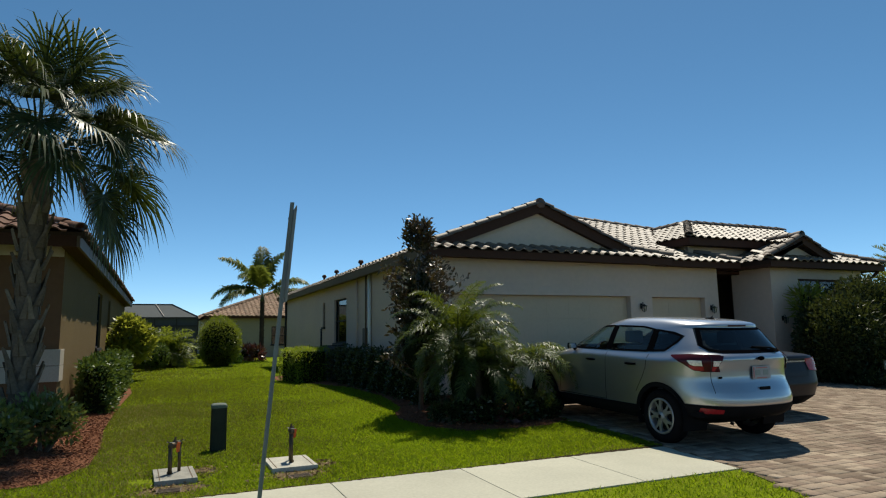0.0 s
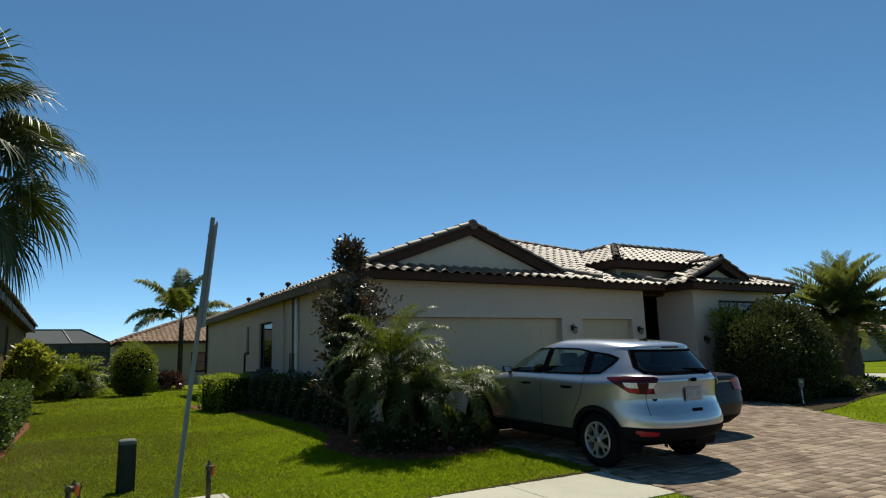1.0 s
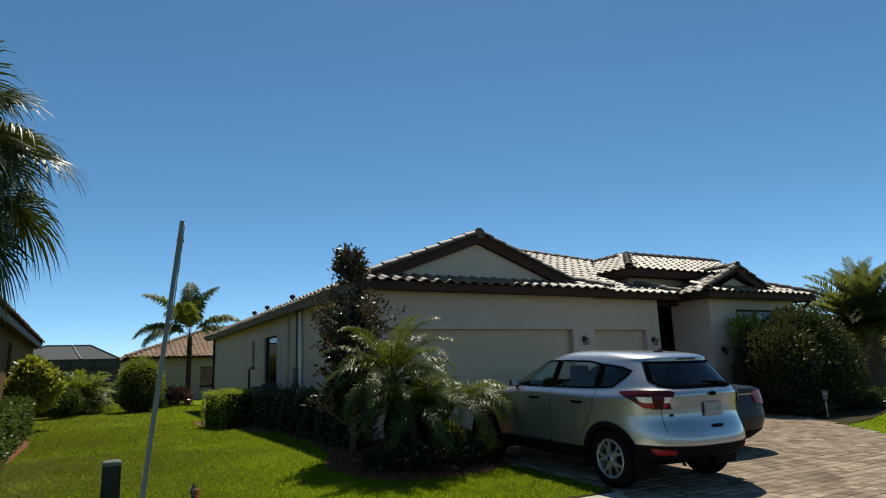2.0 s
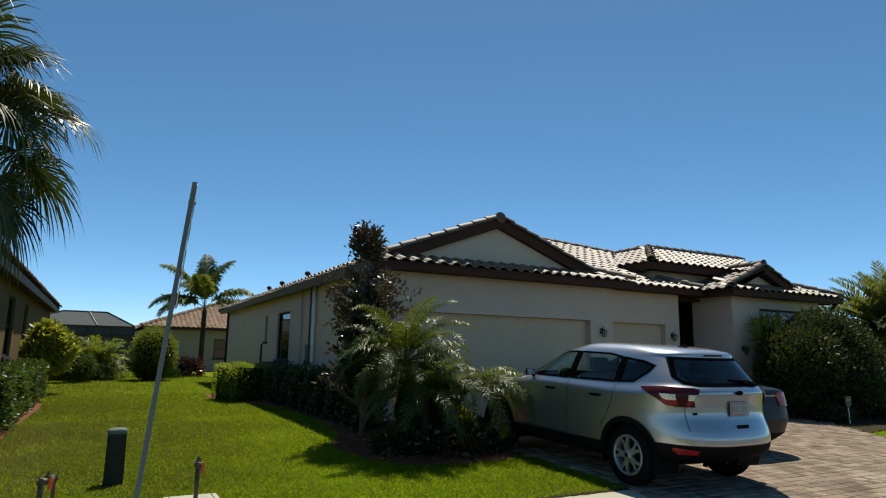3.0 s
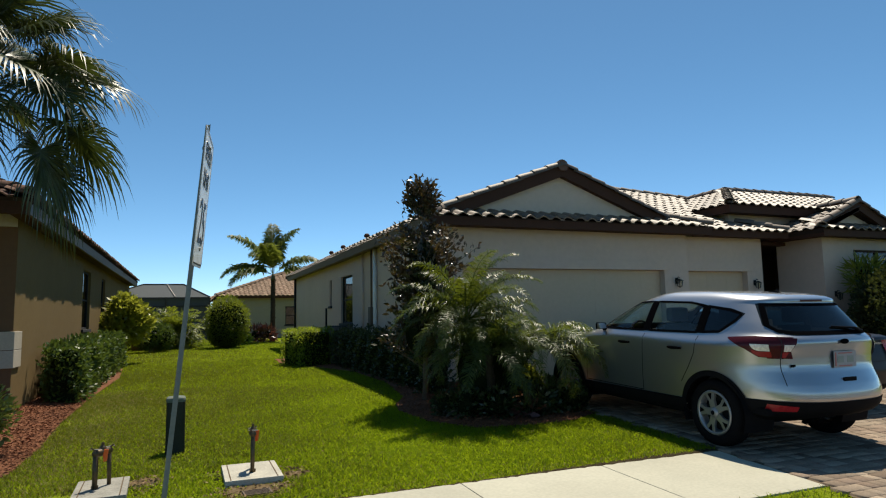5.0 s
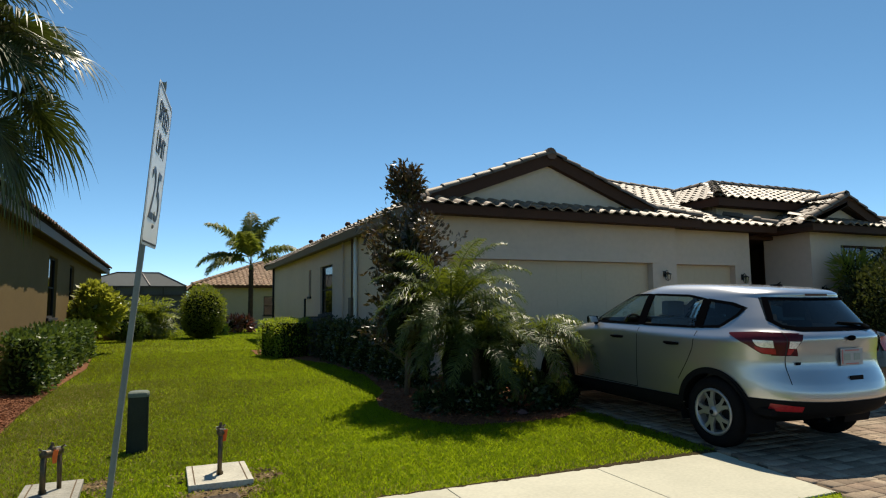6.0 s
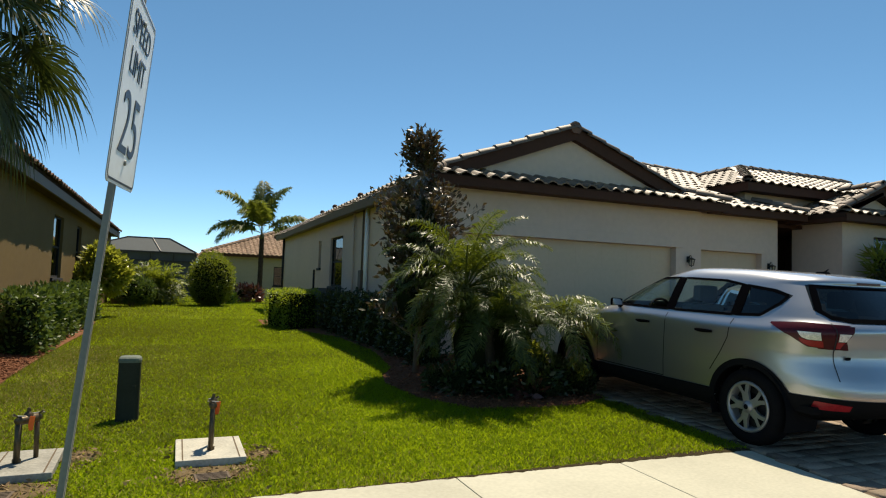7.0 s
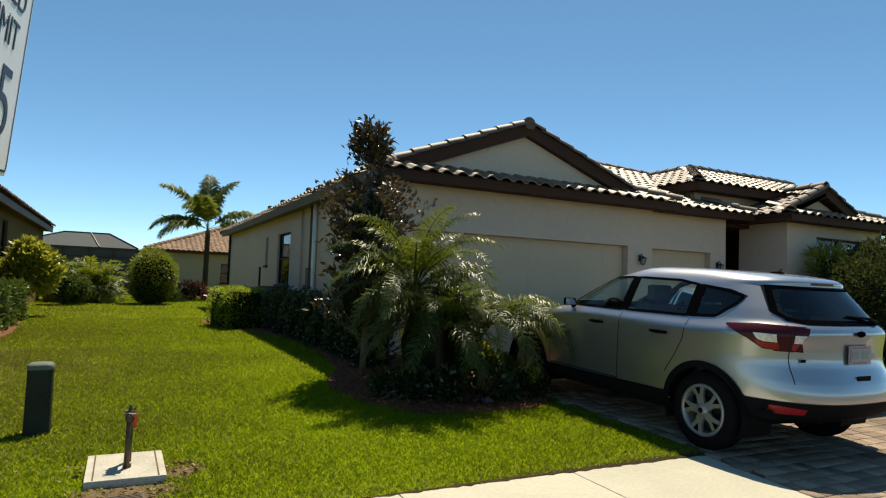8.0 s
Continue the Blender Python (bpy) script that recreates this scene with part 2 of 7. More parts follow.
VIBURNUM = leaf_mat("dark_viburnum_leaf", (0.022, 0.033, 0.011), (0.040, 0.050, 0.016), 0.48, 0.2, glow=(0.10, 0.12, 0.024), spec=0.22)
PALM_LEAF = leaf_mat("fan_palm_leaf", (0.028, 0.042, 0.014), (0.046, 0.062, 0.019), 0.42, 0.16, glow=(0.10, 0.13, 0.018), spec=0.3)
PYGMY_LEAF = leaf_mat("date_palm_leaf", (0.036, 0.056, 0.016), (0.058, 0.082, 0.022), 0.38, 0.26, glow=(0.22, 0.27, 0.018), spec=0.2)
FEATHER_LEAF = leaf_mat("feather_palm_leaf", (0.050, 0.072, 0.018), (0.085, 0.105, 0.024), 0.5, 0.38, glow=(0.28, 0.32, 0.04), spec=0.3)
DATE_LEAF = leaf_mat("grey_date_palm_leaf", (0.046, 0.060, 0.022), (0.072, 0.086, 0.028), 0.6, 0.34, glow=(0.24, 0.27, 0.05), spec=0.25)
TI_LEAF = leaf_mat("red_ti_leaf", (0.085, 0.024, 0.020), (0.060, 0.040, 0.020), 0.35, 0.25, glow=(0.2, 0.06, 0.04))
CROWNSHAFT = mat("green_crownshaft", (0.060, 0.070, 0.028), 0.5, vary=0.2, scale=6, fine=40)
# near-black colour of plant cores, painted shade between the leaves
LEAF_CORE_SHADE = mat("inner_leaf_shade", (0.012, 0.018, 0.007), 1.0, vary=0.3, scale=5, fine=30, spec=0.0)


# ---------------------------------------------------------------- mesh tools
class MB:
    """Collects vertices and faces for one mesh."""

    def __init__(self):
        self.v, self.f = [], []

    def add(self, verts, faces):
        n = len(self.v)
        self.v += [tuple(p) for p in verts]
        self.f += [tuple(i + n for i in f) for f in faces]
        return self

    def box(self, x0, x1, y0, y1, z0, z1, m=None):
        p = [Vector((x, y, z)) for z in (z0, z1) for y in (y0, y1) for x in (x0, x1)]
        if m is not None:
            p = [m @ q for q in p]
        return self.add(p, [(0, 2, 3, 1), (4, 5, 7, 6), (0, 1, 5, 4), (2, 6, 7, 3), (0, 4, 6, 2), (1, 3, 7, 5)])

    def tube(self, pts, radii, n=8, caps=True):
        pts = [Vector(p) for p in pts]
        if not hasattr(radii, "__len__"):
            radii = [radii] * len(pts)
        rings = []
        for i, p in enumerate(pts):
            d = (pts[min(i + 1, len(pts) - 1)] - pts[max(i - 1, 0)]).normalized()
            a = d.cross(Vector((0, 0, 1)) if abs(d.z) < 0.95 else Vector((1, 0, 0))).normalized()
            b = d.cross(a)
            rings.append([p + (a * math.cos(k * 2 * math.pi / n) + b * math.sin(k * 2 * math.pi / n)) * radii[i] for k in range(n)])
        faces = []
        for i in range(len(pts) - 1):
            for k in range(n):
                k2 = (k + 1) % n
                faces.append((i * n + k, i * n + k2, (i + 1) * n + k2, (i + 1) * n + k))
        if caps:
            faces.append(tuple(range(n))[::-1])
            faces.append(tuple((len(pts) - 1) * n + k for k in range(n)))
        return self.add([q for r in rings for q in r], faces)

    def lathe(self, profile, n=24, m=None):
        """profile: (radius, height) about z; m places it."""
        m = m or Matrix.Identity(4)
        vs, fs = [], []
        for r, h in profile:
            vs += [m @ Vector((r * math.cos(k * 2 * math.pi / n), r * math.sin(k * 2 * math.pi / n), h)) for k in range(n)]
        for i in range(len(profile) - 1):
            for k in range(n):
                k2 = (k + 1) % n
                fs.append((i * n + k, i * n + k2, (i + 1) * n + k2, (i + 1) * n + k))
        return self.add(vs, fs)

    def prism(self, poly, way):
        """A polygon (3D points) drawn out along way."""
        way = Vector(way)
        n = len(poly)
        vs = [Vector(p) for p in poly] + [Vector(p) + way for p in poly]
        fs = [tuple(range(n))[::-1], tuple(range(n, 2 * n))] + [(i, (i + 1) % n, n + (i + 1) % n, n + i) for i in range(n)]
        return self.add(vs, fs)

    def mesh(self, name, smooth=False, bevel=0.0):
        me = bpy.data.meshes.new(name)
        me.from_pydata([tuple(p) for p in self.v], [], self.f)
        bm = bmesh.new()
        bm.from_mesh(me)
        bmesh.ops.recalc_face_normals(bm, faces=bm.faces) if len(bm.faces) < 60000 else None
        if bevel:
            bmesh.ops.bevel(bm, geom=list(bm.edges), offset=bevel, segments=2, affect="EDGES", profile=0.7, clamp_overlap=True)
        bm.to_mesh(me)
        bm.free()
        if smooth:
            me.polygons.foreach_set("use_smooth", [True] * len(me.polygons))
        return me


def raw_mesh(name, verts, faces):
    """A mesh straight from arrays, for leaves, blades and fields of pieces."""
    me = bpy.data.meshes.new(name)
    verts, faces = np.asarray(verts, dtype=np.float32), np.asarray(faces, dtype=np.int32)
    k = faces.shape[1]
    me.vertices.add(len(verts))
    me.vertices.foreach_set("co", verts.ravel())
    me.loops.add(faces.size)
    me.loops.foreach_set("vertex_index", faces.ravel())
    me.polygons.add(len(faces))
    me.polygons.foreach_set("loop_start", np.arange(0, faces.size, k, dtype=np.int32))
    me.update(calc_edges=True)
    return me


def thing(name, place, label, category, group="", kind=""):
    ob = new(name)
    ob.empty_display_size = 0.2
    ob.matrix_basis = Matrix.Translation(place)
    return tagged(ob, label, category, group, kind)


def part(name, shape, material, parent=None, label="", smooth=False, bevel=0.0):
    """Links a mesh (MB or mesh data, in world metres) as one object under a thing or a part."""
    me = shape.mesh(name, smooth, bevel) if isinstance(shape, MB) else shape
    if not me.materials:
        me.materials.append(material)
    ob = new(name, me)
    if parent is not None:
        ob.parent = parent
        if parent.type == "EMPTY":
            ob.matrix_parent_inverse = parent.matrix_basis.inverted()
    if label:
        ob["label"] = label
    return ob


def piece(name, me, m, parent):
    """One of many alike pieces that share mesh data."""
    ob = new(name, me)
    ob.parent = parent
    if parent.type == "EMPTY":
        ob.matrix_parent_inverse = parent.matrix_basis.inverted()
    ob.matrix_basis = m
    return ob


def inside(poly, x, y):
    hit = False
    j = len(poly) - 1
    for i in range(len(poly)):
        (xi, yi), (xj, yj) = poly[i], poly[j]
        if (yi > y) != (yj > y) and x < (xj - xi) * (y - yi) / (yj - yi) + xi:
            hit = not hit
        j = i
    return hit


def inside_many(poly, x, y):
    hit = np.zeros(len(x), bool)
    j = len(poly) - 1
    for i in range(len(poly)):
        (xi, yi), (xj, yj) = poly[i], poly[j]
        if yi != yj:
            hit ^= ((yi > y) != (yj > y)) & (x < (xj - xi) * (y - yi) / (yj - yi) + xi)
        j = i
    return hit


def smooth_step(a, b, x):
    t = np.clip((x - a) / (b - a), 0, 1)
    return t * t * (3 - 2 * t)


def ground_z(x, y):
    """The lie of the land: flat verge, a lawn that rises gently and house plots raised above it."""
    drive = np.clip(0.032 * (y - 3.0), 0, 0.23)
    lawn = np.clip(0.012 * (y - 4.5), 0, 0.30)
    side = np.maximum(smooth_step(1.5, 5.0, x), smooth_step(-1.2, -3.0, x))
    h = lawn + side * np.maximum(drive - lawn, 0)
    return h - 0.16 * smooth_step(1.35, 0.9, y)


def gz(x, y):
    return float(ground_z(np.float64(x), np.float64(y)))


# ---------------------------------------------------------------- ground, road, walk
def grid_lines(bands):
    out = []
    for a, b, step in bands:
        out += list(np.arange(a, b, step))
    return np.array(out + [bands[-1][1]])


gx = grid_lines([(-1500, -100, 200), (-100, -20, 10), (-20, -6, 1.0), (-6, 16, 0.22), (16, 40, 1.5), (40, 100, 10), (100, 1500, 200)])
gy = grid_lines([(-300, -20, 40), (-20, 0, 2), (0, 14, 0.22), (14, 45, 1.0), (45, 100, 5), (100, 2500, 200)])
GX, GY = np.meshgrid(gx, gy)
GZ = ground_z(GX, GY)
nx_, ny_ = len(gx), len(gy)
ii = np.arange(nx_ * ny_).reshape(ny_, nx_)
quads = np.stack([ii[:-1, :-1].ravel(), ii[:-1, 1:].ravel(), ii[1:, 1:].ravel(), ii[1:, :-1].ravel()], 1)
ground = part("ground", raw_mesh("ground", np.stack([GX.ravel(), GY.ravel(), GZ.ravel()], 1), quads), TURF)
tagged(ground, "green turf lawn rising gently from street to houses", "lawn", kind="structure")

road = part("road", MB().box(-200, 200, -9.0, 0.95, -0.30, -0.12), ASPHALT)
tagged(road, "dark grey asphalt street beside the verge", "road", kind="structure")
kerb = part("kerb", MB().box(-200, 200, 0.95, 1.12, -0.30, 0.0), KERB, bevel=0.02)
tagged(kerb, "pale concrete kerb along the street", "kerb", kind="structure")

WALK_BACK, WALK_FRONT, WALK_END = 4.10, 2.82, 5.33
sidewalk = new("sidewalk")
tagged(sidewalk, "pale concrete sidewalk of jointed slabs", "sidewalk", kind="structure")
slab_x = [-13.0]
while slab_x[-1] < 5:
    slab_x.append(slab_x[-1] + 1.42)
slab_x = [x + (2.52 - min(slab_x, key=lambda q: abs(q - 2.52))) for x in slab_x]
for a in slab_x:
    b = min(a + 1.42, WALK_END + 0.03)
    if b - a < 0.3:
        continue
    end_skew = 0.14 if b > WALK_END - 0.1 else 0.0
    mb = MB()
    mb.prism([(a + 0.004, WALK_FRONT, -0.08), (b - 0.004 - end_skew, WALK_FRONT, -0.08), (b - 0.004, WALK_BACK, -0.05), (a + 0.004, WALK_BACK, -0.05)], (0, 0, 0.095))
    part("slab", mb, CONCRETE, sidewalk, bevel=0.006)

# outlines of lawns, beds and driveway on the plan
DRIVE = [(3.9, 0.9), (4.80, 1.75), (5.14, 2.6), (5.22, 2.8), (5.40, 4.0), (5.44, 5.2), (5.47, 6.4), (5.5, 10.05), (13.6, 10.2),
         (15.6, 9.2), (14.9, 8.4), (14.4, 7.2), (13.4, 5.8), (12.6, 4.6), (12.3, 3.2), (12.5, 2.0), (13.6, 0.9)]
BED_HOUSE = [(5.44, 6.28), (4.9, 6.0), (4.3, 5.98), (3.65, 6.2), (3.30, 6.9), (3.20, 7.9), (3.32, 8.4), (3.64, 9.0), (3.92, 11.0), (3.92, 13.6), (3.55, 15.2),
             (2.82, 17.9), (2.9, 19.6), (4.7, 19.8), (4.7, 10.0), (5.46, 10.0)]
BED_LEFT = [(-6.0, 5.2), (-2.5, 5.05), (-1.55, 5.45), (-1.20, 6.3), (-1.18, 7.6), (-1.27, 9.4), (-1.25, 12.2), (-1.18, 14.3), (-1.12, 16.0),
            (-1.32, 19.0), (-1.55, 20.0), (-2.3, 20.4), (-2.3, 10.4), (-6.0, 10.4)]
BED_RIGHT = [(15.7, 9.5), (14.95, 8.4), (14.45, 7.2), (13.6, 6.0), (15.2, 6.3), (17.5, 7.0), (20.5, 7.6), (23.8, 8.2), (24.5, 10.5), (20.0, 11.0), (18.6, 9.6)]


def flat_patch(name, poly, material, lift, label, category, kind="structure", step=0.22):
    """A sheet on the ground inside an outline, following the land."""
    xs, ys = [p[0] for p in poly], [p[1] for p in poly]
    bm = bmesh.new()
    f = bm.faces.new([bm.verts.new((x, y, 0)) for x, y in poly])
    for axis, lo, hi in ((0, min(xs), max(xs)), (1, min(ys), max(ys))):
        for c in np.arange(lo + step, hi, step * 2):
            n = Vector((1, 0, 0)) if axis == 0 else Vector((0, 1, 0))
            bmesh.ops.bisect_plane(bm, geom=bm.verts[:] + bm.edges[:] + bm.faces[:], plane_co=n * float(c), plane_no=n)
    for v in bm.verts:
        v.co.z = gz(v.co.x, v.co.y) + lift
    bmesh.ops.recalc_face_normals(bm, faces=bm.faces)
    ext = bmesh.ops.extrude_face_region(bm, geom=bm.faces[:])
    for v in [g for g in ext["geom"] if isinstance(g, bmesh.types.BMVert)]:
        v.co.z -= 0.06
    bmesh.ops.recalc_face_normals(bm, faces=bm.faces)
    me = bpy.data.meshes.new(name)
    bm.to_mesh(me)
    bm.free()
    return tagged(part(name, me, material), label, category, kind=kind)


driveway = flat_patch("driveway", DRIVE, JOINT, 0.010, "driveway of mixed tan and brown clay pavers", "driveway")
bed_1 = flat_patch("mulch_bed", BED_HOUSE, MULCH, 0.022, "planting bed of red mulch under palm and hedges", "mulch bed")
bed_2 = flat_patch("mulch_bed", BED_LEFT, MULCH, 0.022, "planting bed of red mulch along the tan house", "mulch bed")
# the black shade lying on this bed is put into its colour
bed_3 = flat_patch("mulch_bed", BED_RIGHT, EDGE_SOIL_SHADE, 0.022, "planting bed beside driveway with its shade painted dark", "mulch bed")


# ---------------------------------------------------------------- building tools
def wall_boxes(mb, along, a0, a1, face, back, z0, z1, holes=()):
    """A wall along x or y between the planes face and back, with openings (a, b, low, high) through it."""
    cuts = sorted({a0, a1, *[h[0] for h in holes], *[h[1] for h in holes]})
    for c, d in zip(cuts[:-1], cuts[1:]):
        spans = [(z0, z1)]
        for h in holes:
            if h[0] <= c + 1e-6 and h[1] >= d - 1e-6:
                nxt = []
                for lo, hi in spans:
                    if h[2] > lo:
                        nxt.append((lo, min(h[2], hi)))
                    if h[3] < hi:
                        nxt.append((max(h[3], lo), hi))
                spans = nxt
        for lo, hi in spans:
            if hi - lo > 1e-4:
                lo_y, hi_y = min(face, back), max(face, back)
                if along == "x":
                    mb.box(c, d, lo_y, hi_y, lo, hi)
                else:
                    mb.box(lo_y, hi_y, c, d, lo, hi)
    # join the pieces of the wall at their shared corners
    index, at = {}, []
    for p in mb.v:
        at.append(index.setdefault(tuple(round(float(q), 4) for q in p), len(index)))
    mb.v = list(index)
    mb.f = [tuple(at[i] for i in f) for f in mb.f]
    return mb


TILE_W, TILE_L, TILE_STEP = 0.285, 0.43, 0.36


def tile_shape():
    """One S-shaped clay roof tile, x across, y up the slope, its lower lip raised."""
    vs, fs = [], []
    n = 8
    for y, lift in ((0.0, 0.036), (TILE_L, 0.004)):
        for k in range(n + 1):
            u = k / n
            z = 0.050 * math.sin(math.pi * min(1.0, u / 0.68)) ** 0.8 if u < 0.68 else -0.004
            vs.append(((u - 0.5) * TILE_W, y, z + lift))
    for drop in (0.0, 0.024):
        for k in range(n + 1):
            vs.append((vs[k][0], 0.0, vs[k][2] - drop))
    for k in range(n):
        fs.append((k, k + 1, n + 2 + k, n + 1 + k))
        fs.append((3 * n + 3 + k, 3 * n + 4 + k, 2 * n + 3 + k, 2 * n + 2 + k))
    return vs, fs


TILE_V, TILE_F = tile_shape()
tile_mesh = bpy.data.meshes.new("tile")
tile_mesh.from_pydata(TILE_V, [], TILE_F)
tile_mesh.polygons.foreach_set("use_smooth", [i % 2 == 0 for i in range(len(tile_mesh.polygons))])
tile_mesh.materials.append(TILE)
CAP_N = 8
cap_v = []
for y, r, lift in ((0.0, 0.125, 0.018), (0.44, 0.108, 0.0)):
    for k in range(CAP_N + 1):
        a = math.pi * k / CAP_N
        cap_v.append((r * math.cos(a), y, r * 0.85 * math.sin(a) + lift))
cap_v += cap_v[:CAP_N + 1]
for k in range(CAP_N + 1):
    a = math.pi * k / CAP_N
    cap_v.append((0.10 * math.cos(a), 0.0, 0.10 * 0.85 * math.sin(a) + 0.012))
cap_f = [(k, k + 1, CAP_N + 2 + k, CAP_N + 1 + k) for k in range(CAP_N)] + [(3 * CAP_N + 3 + k, 3 * CAP_N + 4 + k, 2 * CAP_N + 3 + k, 2 * CAP_N + 2 + k) for k in range(CAP_N)]
cap_mesh = bpy.data.meshes.new("ridge_cap")
cap_mesh.from_pydata(cap_v, [], cap_f)
cap_mesh.polygons.foreach_set("use_smooth", [i < CAP_N for i in range(len(cap_mesh.polygons))])
cap_mesh.materials.append(TILE_CAP)
TILE_PARTS = []        # (kind, matrix, parent): pieces placed last in the file


def basis(o, xa, ya):
    za = xa.cross(ya)
    return Matrix(((xa.x, ya.x, za.x, o.x), (xa.y, ya.y, za.y, o.y), (xa.z, ya.z, za.z, o.z), (0, 0, 0, 1)))


def roof_slope(parent, eave, along, up, poly, material=None, single=False, thick=0.10, phase=0.0, jitter=0.006, name="roof_slope"):
    """A tiled slope: eave is a point on the eave line, along runs with the eave, up goes up the slope,
    poly is the outline in metres along and up. single: every tile an object of its own."""
    o, xa, ya = Vector(eave), Vector(along).normalized(), Vector(up).normalized()
    nrm = xa.cross(ya)
    rnd = random.Random(int(abs(o.x * 131 + o.y * 17 + o.z * 7) * 10))
    deck = MB().prism([o + xa * a + ya * b for a, b in poly], -nrm * thick)
    slope = part(name, deck, DECK, parent)
    a0, a1 = min(p[0] for p in poly), max(p[0] for p in poly)
    b0, b1 = min(p[1] for p in poly), max(p[1] for p in poly)
    vs, fs = [], []
    tv = np.array(TILE_V)
    b = b0 - 0.06
    while b < b1 - 0.28:
        a = a0 + TILE_W * (0.5 + phase)
        while a < a1:
            if inside(poly, a, max(b + 0.18, b0 + 0.02)):
                q = o + xa * (a + rnd.uniform(-jitter, jitter)) + ya * (b + rnd.uniform(-2 * jitter, 2 * jitter)) + nrm * rnd.uniform(0, 0.008)
                m = basis(q, xa, ya) @ pose(0, 0, 0, 0, rnd.uniform(-1.2, 1.2), rnd.uniform(-1.0, 1.0))
                if single:
                    TILE_PARTS.append((tile_mesh, m, slope))
                else:
                    r, t = np.array(m.to_3x3()), np.array(m.translation)
                    fs += [[i + len(vs) for i in f] for f in TILE_F]
                    vs += (tv @ r.T + t).tolist()
            a += TILE_W
        b += TILE_STEP
    if vs:
        field = part("tile_field", raw_mesh("tile_field", vs, fs), material or TILE_MANY, slope)
        tagged(field, kind="stuff")
    return slope


def cap_line(parent, a, b, single=True, material=None):
    """Rounded ridge or hip tiles from a up or along to b."""
    a, b = Vector(a), Vector(b)
    d = (b - a)
    n = max(1, round(d.length / 0.37))
    d.normalize()
    xa = d.cross(Vector((0, 0, 1))).normalized()
    rnd = random.Random(int(abs(a.x * 91 + a.y * 13) * 10))
    vs, fs = [], []
    for i in range(n):
        m = basis(a + d * (i * (b - a).length / n), xa, d) @ pose(0, 0, rnd.uniform(-0.004, 0.006), 0, rnd.uniform(-1.5, 1.5), rnd.uniform(-1.2, 1.2))
        if single:
            TILE_PARTS.append((cap_mesh, m, parent))
        else:
            r, t = np.array(m.to_3x3()), np.array(m.translation)
            fs += [[k + len(vs) for k in f] for f in cap_f]
            vs += (np.array(cap_v) @ r.T + t).tolist()
    if vs:
        tagged(part("cap_field", raw_mesh("cap_field", vs, fs), material or TILE_MANY, parent), kind="stuff")


def window_unit(parent, along, a0, a1, z0, z1, face, inward, frame_material, bars=1):
    """A framed window in an opening: frame, panes and sill. inward: +1 or -1, the way into the house."""
    def bx(mb, p0, p1, d0, d1, lo, hi):
        f0, f1 = sorted((face + inward * d0, face + inward * d1))
        return mb.box(p0, p1, f0, f1, lo, hi) if along == "x" else mb.box(f0, f1, p0, p1, lo, hi)
    mb = MB()
    t = 0.05
    for p0, p1, lo, hi in ((a0, a0 + t, z0, z1), (a1 - t, a1, z0, z1), (a0 + t, a1 - t, z0, z0 + t), (a0 + t, a1 - t, z1 - t, z1)):
        bx(mb, p0, p1, 0.06, 0.12, lo, hi)
    win = part("window", mb, frame_material, parent)
    for k in range(1, bars + 1):
        z = z0 + (z1 - z0) * k / (bars + 1)
        part("glazing_bar", bx(MB(), a0 + t, a1 - t, 0.07, 0.11, z - 0.02, z + 0.02), frame_material, win)
    part("pane", bx(MB(), a0 + t, a1 - t, 0.085, 0.093, z0 + t, z1 - t), WINDOW_GLASS, win)
    part("room_behind", bx(MB(), a0 - 0.2, a1 + 0.2, 0.9, 0.95, z0 - 0.3, z1 + 0.2), ROOM, win)
    part("sill", bx(MB(), a0 - 0.06, a1 + 0.06, -0.05, 0.06, z0 - 0.07, z0), frame_material, win, bevel=0.008)
    return win


# ---------------------------------------------------------------- the white house with the garages
SOFFIT, SLOPE = 3.16, 0.372
UPX = lambda sx: Vector((sx, 0, SLOPE)).normalized()
UPY = Vector((0, 1, SLOPE)).normalized()
LEN = math.sqrt(1 + SLOPE * SLOPE)
EDGE = 3.30                                # height of the tile line at the eaves
house = thing("house", (7.6, 14.0, 0.2), "white stucco house with brown clay tile roof and garages", "house")

G1_Y, G2_Y, W_Y = 10.09, 10.24, 9.55       # faces of the two garage bays and of the front room
SIDE_X, STEP_X, G2_X1 = 4.69, 10.78, 13.22
D1 = (5.22, 10.10)
D2 = (10.92, 12.72)
DOOR_TOP = 2.37
front_1 = MB()
wall_boxes(front_1, "x", SIDE_X, STEP_X, G1_Y, G1_Y + 0.24, 0.0, SOFFIT, [(D1[0], D1[1], 0.0, DOOR_TOP)])
part("front_wall", front_1, STUCCO, house)
front_2 = MB()
wall_boxes(front_2, "x", STEP_X - 0.01, G2_X1, G2_Y, G2_Y + 0.24, 0.0, SOFFIT, [(D2[0], D2[1], 0.0, DOOR_TOP)])
part("front_wall", front_2, STUCCO, house)
side = MB()
WIN_A, WIN_B = (16.70, 18.2, 1.30, 2.70), (19.5, 19.85, 1.85, 2.70)
wall_boxes(side, "y", G1_Y + 0.24, 27.0, SIDE_X, SIDE_X + 0.22, 0.0, SOFFIT, [WIN_A, WIN_B])
part("side_wall", side, STUCCO, house)
window_unit(house, "y", *WIN_A, SIDE_X, 1, DARK)
window_unit(house, "y", *WIN_B, SIDE_X, 1, DARK, bars=0)
part("back_wall", MB().box(SIDE_X, 18.2, 27.0, 27.2, 0, SOFFIT), STUCCO, house)
part("side_wall", MB().box(18.0, 18.2, W_Y + 0.24, 27.0, 0, SOFFIT), STUCCO, house)
